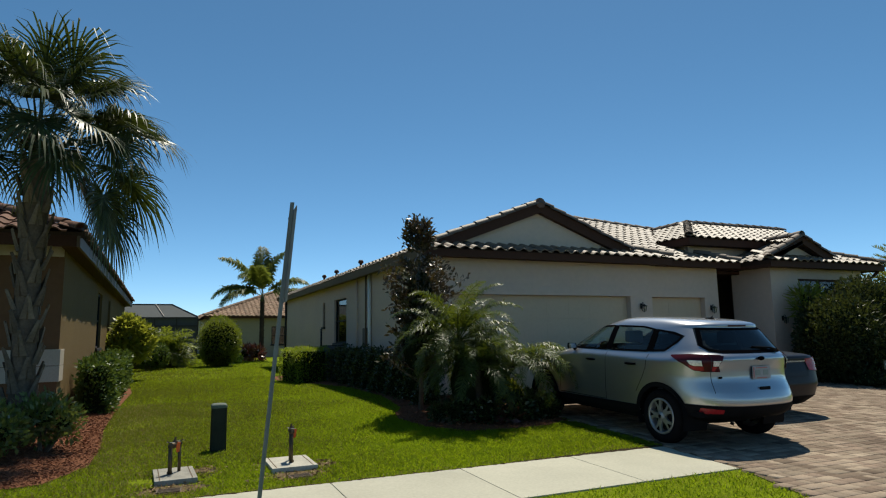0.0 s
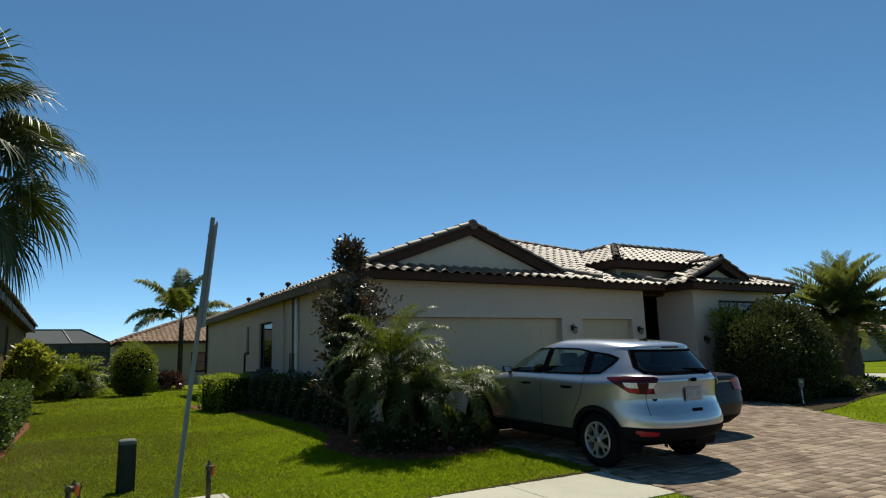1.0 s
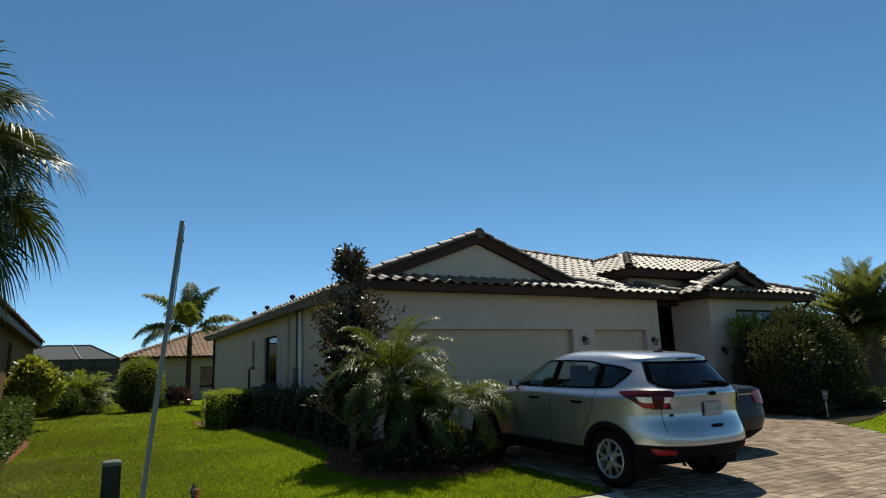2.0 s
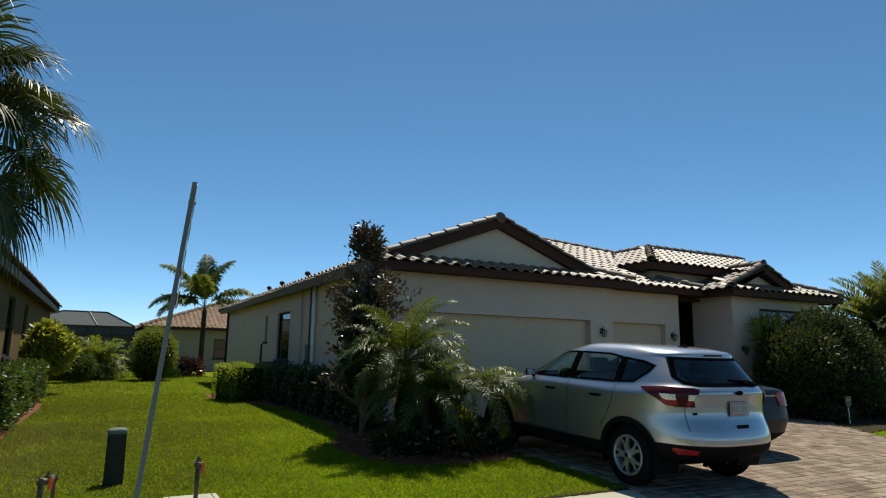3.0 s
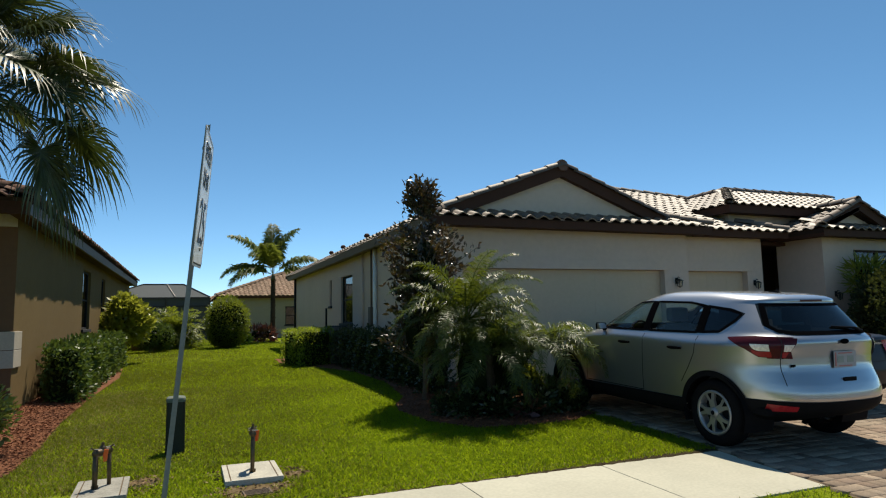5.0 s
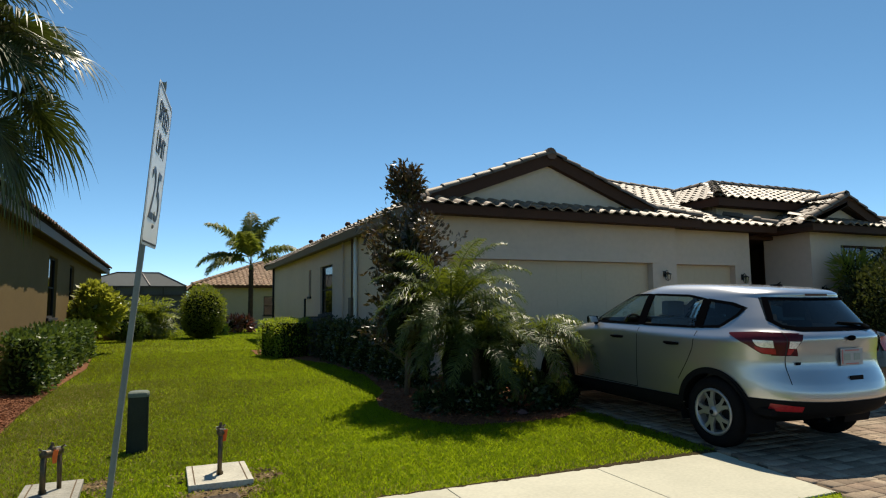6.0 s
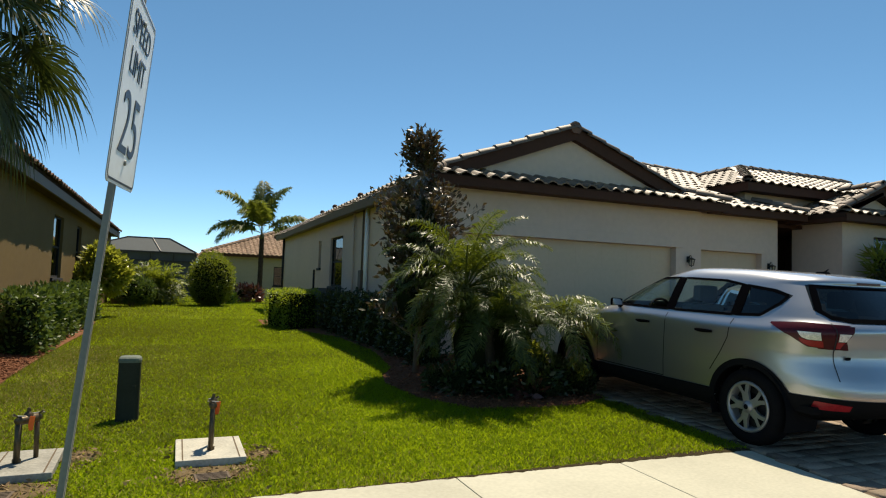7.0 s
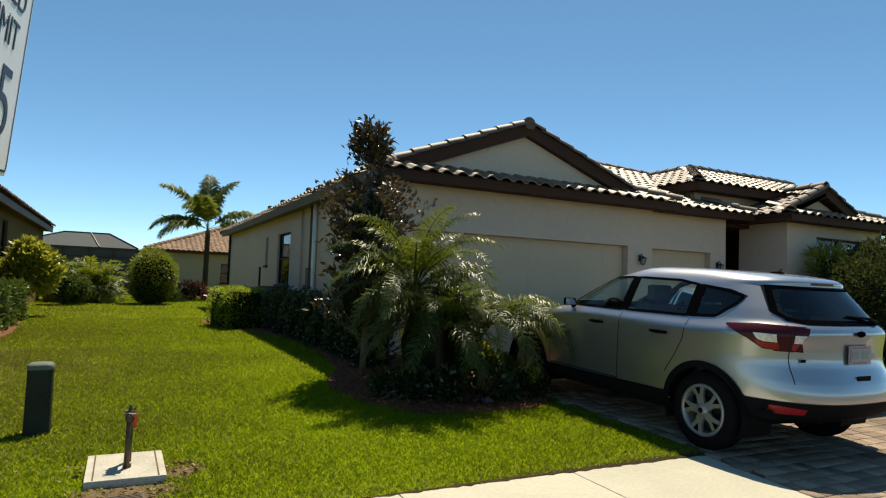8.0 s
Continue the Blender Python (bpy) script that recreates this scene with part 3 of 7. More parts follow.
# lintel shadows: the recessed garage doors
def garage_door(x0, x1, y, group):
    door = part("garage_door", MB().box(x0, x1, y + 0.165, y + 0.20, 0.22, DOOR_TOP), DOOR_PAINT, house, "beige panelled garage door, closed")
    n = 4
    hgt = (DOOR_TOP - 0.22) / n
    cols = max(2, round((x1 - x0) / 0.62))
    for r in range(n):
        z0 = 0.22 + r * hgt
        row = part("door_panel", MB().box(x0 + 0.006, x1 - 0.006, y + 0.15, y + 0.164, z0 + 0.0015, z0 + hgt - 0.0015), DOOR_PAINT, door, bevel=0.0015)
        for c in range(cols):
            w = (x1 - x0) / cols
            part("raised_panel", MB().box(x0 + c * w + 0.07, x0 + (c + 1) * w - 0.07, y + 0.1475, y + 0.1499, z0 + 0.09, z0 + hgt - 0.09), DOOR_PAINT, door, bevel=0.001)
garage_door(*D1, G1_Y, "garage doors")
garage_door(*D2, G2_Y, "garage doors")
# smooth plaster bands around the openings
band = MB()
band.box(D1[0] - 0.16, D1[1] + 0.16, G1_Y - 0.022, G1_Y, DOOR_TOP, DOOR_TOP + 0.20)
part("door_surround", band, STUCCO, house, bevel=0.006)
band = MB()
band.box(D2[0] - 0.10, D2[1] + 0.16, G2_Y - 0.022, G2_Y, DOOR_TOP, DOOR_TOP + 0.20)
part("door_surround", band, STUCCO, house, bevel=0.006)

# deep entry recess between garages and front room, its shade painted as brown walls
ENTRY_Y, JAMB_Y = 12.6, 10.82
part("entry_wall", MB().box(G2_X1 - 0.24, G2_X1, G2_Y + 0.24, ENTRY_Y, 0, SOFFIT), STUCCO_SHADE_BROWN, house)
part("entry_wall", MB().box(G2_X1, 16.4, ENTRY_Y, ENTRY_Y + 0.2, 0, SOFFIT), STUCCO_SHADE_BROWN, house)
# ceiling added to keep daylight out of the recess
part("entry_ceiling", MB().box(G2_X1, 16.4, G2_Y + 0.30, ENTRY_Y, SOFFIT - 0.10, SOFFIT - 0.02), BROWN_TRIM, house)
part("front_door", MB().box(13.35, 14.3, ENTRY_Y - 0.03, ENTRY_Y, 0.25, 2.45), BROWN_TRIM, house, "dark brown entry door, closed", bevel=0.006)
part("entry_step", MB().box(G2_X1, 14.40, 9.9, ENTRY_Y, 0.1, 0.26), CONCRETE, house, bevel=0.01)
part("entry_wall", MB().box(16.4, 16.6, JAMB_Y, ENTRY_Y + 0.2, 0, SOFFIT), STUCCO_SHADE_BROWN, house)
# front room
room = MB()
R_WIN = (15.5, 17.35, 1.25, 2.88)
wall_boxes(room, "x", 14.42, 18.2, W_Y, W_Y + 0.24, 0.0, SOFFIT, [R_WIN])
part("front_wall", room, STUCCO, house)
part("side_wall", MB().box(14.42, 14.66, W_Y + 0.24, JAMB_Y, 0, SOFFIT), STUCCO, house)
part("entry_wall", MB().box(14.66, 16.4, JAMB_Y - 0.2, JAMB_Y, 0, SOFFIT), STUCCO_SHADE_BROWN, house)
window_unit(house, "x", *R_WIN, W_Y, 1, BROWN_TRIM, bars=1)
part("window_mullion", MB().box(16.40, 16.46, W_Y + 0.05, W_Y + 0.12, 1.3, 2.83), BROWN_TRIM, house)

# eaves: fascia boards, soffits, gutters
E1_Y, E2_Y, EW_Y, EX = 9.62, 9.80, 9.10, 4.36
def fascia(x0, x1, y0, y1, low=SOFFIT - 0.03, high=EDGE - 0.02, material=BROWN_TRIM):
    return part("fascia", MB().box(x0, x1, y0, y1, low, high), material, house, bevel=0.006)
fascia(EX, STEP_X + 0.30, E1_Y, E1_Y + 0.05)
fascia(STEP_X + 0.304, G2_X1 + 0.42, E2_Y, E2_Y + 0.05)
fascia(G2_X1 + 0.37, G2_X1 + 0.42, E2_Y + 0.052, 11.6)
fascia(13.92, 18.62, EW_Y, EW_Y + 0.05)
fascia(13.92, 13.97, EW_Y + 0.052, 11.6)
fascia(18.57, 18.62, EW_Y + 0.052, 27.4)
part("soffit", MB().box(EX + 0.05, STEP_X + 0.3, E1_Y + 0.05, G1_Y, SOFFIT, SOFFIT + 0.03), BROWN_TRIM, house)
part("soffit", MB().box(STEP_X + 0.304, G2_X1 + 0.37, E2_Y + 0.05, G2_Y, SOFFIT, SOFFIT + 0.03), BROWN_TRIM, house)
part("soffit", MB().box(13.97, 18.57, EW_Y + 0.05, W_Y, SOFFIT, SOFFIT + 0.03), BROWN_TRIM, house)
part("soffit", MB().box(13.97, 14.42, W_Y, 10.5, SOFFIT, SOFFIT + 0.03), BROWN_TRIM, house)
part("soffit", MB().box(EX + 0.05, SIDE_X, G1_Y, 27.3, SOFFIT, SOFFIT + 0.03), GREY_TRIM, house)
gut = MB()
gut.prism([(EX - 0.02, E1_Y + 0.06, EDGE - 0.01), (EX + 0.10, E1_Y + 0.06, EDGE - 0.01), (EX + 0.10, E1_Y + 0.06, SOFFIT - 0.04), (EX + 0.03, E1_Y + 0.06, SOFFIT - 0.04)], (0, 17.7, 0))
part("gutter", gut, GREY_TRIM, house, "grey-brown metal gutter")
# corner downpipes and wall pipes on the side wall
for y, r, lo, m in ((14.15, 0.05, 0.25, WHITE_PAINT), (14.48, 0.025, 1.6, GREY_TRIM), (15.35, 0.03, 0.25, STUCCO), (26.8, 0.045, 0.25, DARK)):
    part("downpipe", MB().tube([(SIDE_X - 0.06, y, lo), (SIDE_X - 0.06, y, SOFFIT + 0.01)], r, 8), m, house, smooth=True)
part("meter_box", MB().box(SIDE_X - 0.12, SIDE_X, 14.36, 14.60, 1.25, 1.72), GREY_TRIM, house, "grey electric meter box", bevel=0.01)
part("corner_downpipe", MB().tube([(18.5, 9.2, EDGE - 0.1), (18.5, 9.3, SOFFIT - 0.1), (18.3, 9.5, SOFFIT - 0.35), (18.28, 9.52, 0.3)], 0.05, 8), BROWN_TRIM, house, smooth=True)

# roof over the first bay: a gable over a tiled skirt
PEAK_X = 7.49
half = PEAK_X - EX
PEAK_Z = EDGE + half * SLOPE + 0.02
GABLE_Y, RAKE_Y = G1_Y + 0.02, 9.98
k1 = (G1_Y + 0.10 - E1_Y)
right_end = STEP_X + 0.34 - EX
skirt = [(0, 0), (right_end, 0), (right_end - k1, k1 * LEN), (k1, k1 * LEN)]
roof_slope(house, (EX, E1_Y, EDGE), (1, 0, 0), UPY, skirt, single=True)
slope_len = half * LEN
left_poly = [(0, 0), (17.8, 0), (17.8 - 3.3, slope_len), (RAKE_Y - E1_Y + 0.05, slope_len), (RAKE_Y - E1_Y + 0.05, (RAKE_Y - E1_Y) * LEN * 0.9)]
# the side slope runs along -y when its normal is to look up
roof_slope(house, (EX, 27.4, EDGE), (0, -1, 0), UPX(1), [(17.8 - a, b) for a, b in left_poly][::-1])
roof_slope(house, (PEAK_X + half, RAKE_Y + 0.05, EDGE), (0, 1, 0), UPX(-1), [(0, 0.35), (2.0, 0.35), (3.4, slope_len), (0, slope_len)])
gable = MB().prism([(PEAK_X - half + 0.7, GABLE_Y, EDGE + 0.05), (PEAK_X + half - 0.7, GABLE_Y, EDGE + 0.05), (PEAK_X, GABLE_Y, PEAK_Z - 0.12)], (0, 0.2, 0))
part("gable_wall", gable, STUCCO, house)
for sx in (-1, 1):
    foot = Vector((PEAK_X + sx * (half - 0.45), RAKE_Y, EDGE + 0.45 * SLOPE - 0.03))
    top = Vector((PEAK_X, RAKE_Y, PEAK_Z - 0.03))
    part("rake_board", MB().prism([foot + Vector((0, 0, 0.07)), top + Vector((0, 0, 0.07)), top - Vector((0, 0, 0.17)), foot - Vector((0, 0, 0.17))], (0, 0.13, 0)), BROWN_TRIM, house)
    cap_line(house, foot + Vector((0, 0.06, 0.06)), top + Vector((0, 0.06, 0.06)))
cap_line(house, (PEAK_X, RAKE_Y - 0.02, PEAK_Z + 0.03), (PEAK_X, 12.9, PEAK_Z + 0.03))
part("ridge_end", MB().prism([(PEAK_X + 0.118 * math.cos(radians(a)), RAKE_Y - 0.045, PEAK_Z + 0.02 + 0.118 * math.sin(radians(a))) for a in range(-60, 241, 25)], (0, 0.10, 0)), TILE_DARK, house, "rounded clay end tile")
cap_line(house, (EX, E1_Y, EDGE + 0.04), (EX + k1, E1_Y + k1, EDGE + k1 * SLOPE + 0.04))
cap_line(house, (STEP_X + 0.34, E1_Y, EDGE + 0.04), (STEP_X + 0.34 - k1 * 2.2, E1_Y + k1 * 2.2, EDGE + k1 * 2.2 * SLOPE + 0.04))

# the main slope behind, over the second bay, up to the long ridge
RIDGE_Y = 15.8
x_l, x_r = 8.2, G2_X1 + 0.44
plan = [(STEP_X + 0.1, 0), (x_r, 0), (x_r - 0.75, 0.75), (x_r - 0.75, 2.45), (14.85, 4.39), (12.2, 6.0), (9.0, 2.8), (8.5, 2.2)]
roof_slope(house, (x_l, E2_Y, EDGE - 0.03), (1, 0, 0), UPY, [(px - x_l, py * LEN) for px, py in plan])
RIDGE_Z = EDGE - 0.03 + 6.0 * SLOPE
cap_line(house, (x_r, E2_Y, EDGE + 0.02), (x_r - 0.8, E2_Y + 0.8, EDGE + 0.8 * SLOPE + 0.02))
cap_line(house, (12.2, RIDGE_Y, RIDGE_Z + 0.02), (14.85, E2_Y + 4.39, EDGE - 0.01 + 4.39 * SLOPE))
cap_line(house, (9.0, E2_Y + 2.8, EDGE + 2.8 * SLOPE), (12.2, RIDGE_Y, RIDGE_Z + 0.02))
# back slopes close the roof
roof_slope(house, (18.6, 27.4, EDGE), (-1, 0, 0), Vector((0, -1, SLOPE)).normalized(), [(0, 0), (14.3, 0), (11.0, 3.6), (3.3, 3.6)])
part("roof_core", MB().prism([(PEAK_X, 13.0, PEAK_Z - 0.15), (13.0, 13.0, PEAK_Z - 0.15), (15.5, 23.0, PEAK_Z - 0.15), (PEAK_X, 23.0, PEAK_Z - 0.15)], (0, 0, 0.05)), DECK, house)

# raised roof over the entry
T_D = 2.3
TX, TY, TZ = 14.78, 12.70, 4.88
T_END, T_EAVE = 19.2, 17.5
t_eave = TZ - T_D * SLOPE
tx0, ty0 = TX - T_D, TY - T_D
part("entry_tower_wall", MB().box(tx0 + 0.35, T_EAVE - 0.2, ty0 + 0.40, ty0 + 0.55, SOFFIT, t_eave - 0.06), STUCCO, house)
part("entry_tower_wall", MB().box(tx0 + 0.35, tx0 + 0.5, ty0 + 0.56, 14.0, SOFFIT, t_eave - 0.06), STUCCO, house)
part("fascia", MB().box(tx0, T_EAVE, ty0, ty0 + 0.05, t_eave - 0.20, t_eave - 0.02), BROWN_TRIM, house)
part("fascia", MB().box(tx0, tx0 + 0.05, ty0 + 0.052, 14.0, t_eave - 0.20, t_eave - 0.02), BROWN_TRIM, house)
part("soffit", MB().box(tx0 + 0.05, T_EAVE, ty0 + 0.05, ty0 + 0.40, t_eave - 0.18, t_eave - 0.15), BROWN_TRIM, house)
roof_slope(house, (tx0, ty0, t_eave), (1, 0, 0), UPY, [(0, 0), (T_EAVE - tx0, 0), (T_END - tx0, T_D * LEN), (T_D, T_D * LEN)])
roof_slope(house, (tx0, 15.0, t_eave), (0, -1, 0), UPX(1), [(0, 0), (15.0 - ty0, 0), (15.0 - ty0 - T_D, T_D * LEN), (0, T_D * LEN)])
cap_line(house, (tx0, ty0, t_eave + 0.04), (TX, TY, TZ + 0.04))
cap_line(house, (TX, TY, TZ + 0.04), (T_END, TY, TZ + 0.04))
cap_line(house, (TX, TY, TZ + 0.04), (TX, 15.0, TZ + 0.04))
roof_slope(house, (T_END, TY + T_D, t_eave), (-1, 0, 0), Vector((0, -1, SLOPE)).normalized(), [(0, 0), (T_END - TX, 0), (T_END - TX, T_D * LEN), (0, T_D * LEN)])

# roof of the front room: a small gable over a skirt
PW_X, PW_Y = 15.50, 9.32
w_half = PW_X - 13.88
PW_Z = EDGE + w_half * SLOPE + 0.11
kw = W_Y + 0.05 - EW_Y
roof_slope(house, (13.88, EW_Y, EDGE), (1, 0, 0), UPY, [(0, 0), (4.78, 0), (4.78 - 1.2, 1.2 * LEN), (kw * 1.6, 1.2 * LEN), (kw, kw * LEN)], single=True)
roof_slope(house, (13.88, 13.0, EDGE), (0, -1, 0), UPX(1), [(0, 0), (13.0 - EW_Y, 0), (13.0 - PW_Y, (PW_Y - EW_Y) * LEN), (13.0 - PW_Y, w_half * LEN), (0, w_half * LEN)], single=True)
roof_slope(house, (PW_X + w_half, PW_Y + 0.05, EDGE), (0, 1, 0), UPX(-1), [(0, 0.4), (3.6, 0.4), (3.6, w_half * LEN), (0, w_half * LEN)])
part("gable_wall", MB().prism([(PW_X - 1.1, W_Y + 0.02, EDGE + 0.05), (PW_X + 1.1, W_Y + 0.02, EDGE + 0.05), (PW_X, W_Y + 0.02, PW_Z - 0.12)], (0, 0.2, 0)), STUCCO, house)
for sx in (-1, 1):
    foot = Vector((PW_X + sx * (w_half - 0.30), PW_Y, EDGE + 0.30 * SLOPE - 0.03))
    top = Vector((PW_X, PW_Y, PW_Z - 0.03))
    part("rake_board", MB().prism([foot + Vector((0, 0, 0.06)), top + Vector((0, 0, 0.06)), top - Vector((0, 0, 0.15)), foot - Vector((0, 0, 0.15))], (0, 0.12, 0)), BROWN_TRIM, house)
    cap_line(house, foot + Vector((0, 0.05, 0.06)), top + Vector((0, 0.05, 0.06)))
cap_line(house, (PW_X, PW_Y - 0.02, PW_Z + 0.05), (PW_X, 12.6, PW_Z + 0.05))
cap_line(house, (13.88, EW_Y, EDGE + 0.04), (13.88 + kw * 0.6, EW_Y + kw * 0.6, EDGE + kw * 0.6 * SLOPE + 0.04))
cap_line(house, (18.64, EW_Y, EDGE + 0.04), (17.44, EW_Y + 1.2, EDGE + 1.2 * SLOPE + 0.04))
# side slope on the far side and roof vents
roof_slope(house, (18.64, EW_Y, EDGE), (0, 1, 0), UPX(-1), [(0, 0), (18.3, 0), (15.0, 3.0 * LEN), (1.2, 1.2 * LEN)])


def roof_vent(y, d):
    x, z = EX + d, EDGE + d * SLOPE
    mb = MB().tube([(x, y, z), (x, y, z + 0.2)], 0.04, 8)
    mb.lathe([(0.0, 0.28), (0.05, 0.27), (0.08, 0.23), (0.085, 0.19), (0.07, 0.17), (0.0, 0.17)], 12, Matrix.Translation((x, y, z)))
    part("roof_vent", mb, BROWN_TRIM, house, smooth=True)


roof_vent(15.9, 0.55)
roof_vent(18.8, 0.55)
roof_vent(20.6, 0.55)


def wall_lantern(x, y, z, s=0.72):
    """A black wall lantern: back plate, arm, cage with glass, cap and finial."""
    t = thing("wall_lantern", (x, y, z), "black metal wall lantern beside the garage door", "lamp", "wall lanterns")
    part("back_plate", MB().box(x - 0.05 * s, x + 0.05 * s, y - 0.022, y - 0.002, z - 0.02 * s, z + 0.16 * s), LAMP_BLACK, t, bevel=0.004)
    yc = y - 0.14 * s
    part("arm", MB().tube([(x, y - 0.02, z + 0.11 * s), (x, y - 0.09 * s, z + 0.19 * s), (x, yc, z + 0.16 * s)], 0.012 * s, 6), LAMP_BLACK, t)
    c = Matrix.Translation((x, yc, z)) @ Matrix.Diagonal((s * 1.05, s * 1.05, s * 0.72, 1))
    part("cap", MB().lathe([(0.0, 0.19), (0.02, 0.17), (0.05, 0.145), (0.115, 0.10), (0.11, 0.09), (0.0, 0.09)], 8, c), LAMP_BLACK, t)
    cage = part("cage", MB().lathe([(0.06, -0.16), (0.065, -0.145), (0.0, -0.145)], 8, c), LAMP_BLACK, t)
    for k in range(4):
        a = math.pi / 4 + k * math.pi / 2
        part("cage_bar", MB().tube([c @ Vector((0.055 * math.cos(a), 0.055 * math.sin(a), -0.15)), c @ Vector((0.088 * math.cos(a), 0.088 * math.sin(a), 0.10))], 0.007, 5), LAMP_BLACK, cage)
    part("glass", MB().lathe([(0.05, -0.14), (0.08, 0.09)], 8, c), CLEAR, t)
    part("finial", MB().lathe([(0.0, -0.21), (0.018, -0.19), (0.012, -0.165), (0.03, -0.16)], 8, c), LAMP_BLACK, t)
    return t


wall_lantern(10.42, G1_Y, 2.08)
wall_lantern(12.93, G2_Y, 2.05)
wall_lantern(14.75, W_Y, 1.75)


# ---------------------------------------------------------------- the tan house
LX, LY, LE_X, LE_Y = -2.07, 10.25, -1.77, 9.45
tan_house = thing("house", (-8, 18, 0.2), "single-storey tan stucco house with dark tile roof and stone trim", "house")
lw = MB()
L_WIN1, L_WIN2 = (16.75, 18.05, 1.30, 2.78), (20.3, 21.2, 1.30, 2.78)
wall_boxes(lw, "y", LY, 29.6, LX, LX - 0.22, 0.0, 3.2, [L_WIN1, L_WIN2])
part("side_wall", lw, STUCCO_TAN, tan_house)
window_unit(tan_house, "y", *L_WIN1, LX, -1, DARK)
window_unit(tan_house, "y", *L_WIN2, LX, -1, DARK)
# street front is browner than the side wall to stand for its shade
part("front_wall", MB().box(-14, LX - 0.22, LY, LY + 0.22, 0, 3.2), STUCCO_SHADE_BROWN, tan_house)
part("shaded_front_face", MB().box(-2.75, LX - 0.002, LY - 0.006, LY, 0, 3.19), STUCCO_SHADE_BROWN, tan_house)
part("back_wall", MB().box(-14, LX, 29.6, 29.8, 0, 3.2), STUCCO_TAN, tan_house)
part("side_wall", MB().box(-14.2, -14, LY, 29.8, 0, 3.2), STUCCO_TAN, tan_house)
for lo, hi in ((0.81, 1.07), (1.078, 1.35)):
    part("stone_band", MB().box(-6.0, LX + 0.03, LY - 0.05, LY + 0.42, lo, hi), TRIM_STONE, tan_house, bevel=0.008)
part("frieze_band", MB().box(-6.0, LX - 0.01, LY - 0.03, LY - 0.004, 3.19 - 0.26, 3.19), TRIM_STONE, tan_house, bevel=0.006)
L_EDGE = 3.25
part("fascia", MB().box(LE_X - 0.05, LE_X, LE_Y, 30.0, 3.01, L_EDGE - 0.02), GREY_TRIM, tan_house, bevel=0.006)
part("fascia", MB().box(-14.5, LE_X - 0.051, LE_Y, LE_Y + 0.05, 3.01, L_EDGE - 0.02), BROWN_TRIM, tan_house, bevel=0.006)
part("soffit", MB().box(LX, LE_X - 0.05, LE_Y + 0.05, 29.95, 3.04, 3.07), BROWN_TRIM, tan_house)
part("soffit", MB().box(-14.4, LX, LE_Y + 0.05, LY, 3.19, 3.22), BROWN_TRIM, tan_house)
s_l = 6.2 * LEN
roof_slope(tan_house, (LE_X + 0.02, LE_Y, L_EDGE), (0, 1, 0), UPX(-1), [(0, 0), (20.6, 0), (14.4, s_l), (6.2, s_l)], TILE_DARK)
roof_slope(tan_house, (-14.5, LE_Y - 0.02, L_EDGE), (1, 0, 0), UPY, [(0, 0), (12.79, 0), (12.79 - 6.2, s_l), (6.2, s_l)], TILE_DARK)
cap_line(tan_house, (LE_X, LE_Y, L_EDGE + 0.05), (LE_X - 6.2, LE_Y + 6.2, L_EDGE + 6.2 * SLOPE + 0.05), single=False, material=TILE_DARK)


# ---------------------------------------------------------------- houses behind
bg = thing("house", (7, 46, 0.3), "distant pale stucco house with red-brown clay tile roof", "house", "houses behind the lawn")
BG_Y = 41.0
bgw = MB()
wall_boxes(bgw, "x", 2.6, 16, BG_Y, BG_Y + 0.25, 0.1, 2.95, [(6.2, 7.1, 1.1, 2.3)])
part("front_wall", bgw, STUCCO_BG, bg)
window_unit(bg, "x", 6.2, 7.1, 1.1, 2.3, BG_Y, 1, DARK)
part("side_wall", MB().box(2.4, 2.6, BG_Y, 52, 0.1, 2.95), STUCCO_BG, bg)
part("side_wall", MB().box(16, 16.2, BG_Y, 52, 0.1, 2.95), STUCCO_BG, bg)
part("back_wall", MB().box(2.4, 16.2, 52, 52.2, 0.1, 2.95), STUCCO_BG, bg)
part("fascia", MB().box(1.9, 16.7, BG_Y - 0.5, BG_Y - 0.45, 2.82, 2.97), BROWN_TRIM, bg)
s_b = 5.6 * LEN
roof_slope(bg, (1.9, BG_Y - 0.5, 2.98), (1, 0, 0), UPY, [(0, 0), (14.8, 0), (9.2, s_b), (5.6, s_b)], TILE_RED)
roof_slope(bg, (1.9, BG_Y + 10.7, 2.98), (0, -1, 0), UPX(1), [(0, 0), (11.2, 0), (5.6, s_b)], TILE_RED)
cap_line(bg, (1.9, BG_Y - 0.5, 3.03), (7.5, BG_Y + 5.1, 3.03 + 5.6 * SLOPE), single=False, material=TILE_RED)
cap_line(bg, (7.5, BG_Y + 5.1, 3.03 + 5.6 * SLOPE), (11.1, BG_Y + 5.1, 3.03 + 5.6 * SLOPE), single=False, material=TILE_RED)
bg2 = thing("house", (4.5, 60, 0.3), "distant house with red-brown tile roof behind another", "house", "houses behind the lawn")
part("wall", MB().box(2.5, 9.5, 56, 64, 0.1, 3.3), STUCCO_BG, bg2)
roof_slope(bg2, (1.9, 55.5, 3.35), (1, 0, 0), UPY, [(0, 0), (8.4, 0), (4.9, 3.5 * LEN), (3.5, 3.5 * LEN)], TILE_RED)
roof_slope(bg2, (1.9, 64.5, 3.35), (0, -1, 0), UPX(1), [(0, 0), (9.0, 0), (5.5, 3.5 * LEN), (3.5, 3.5 * LEN)], TILE_RED)

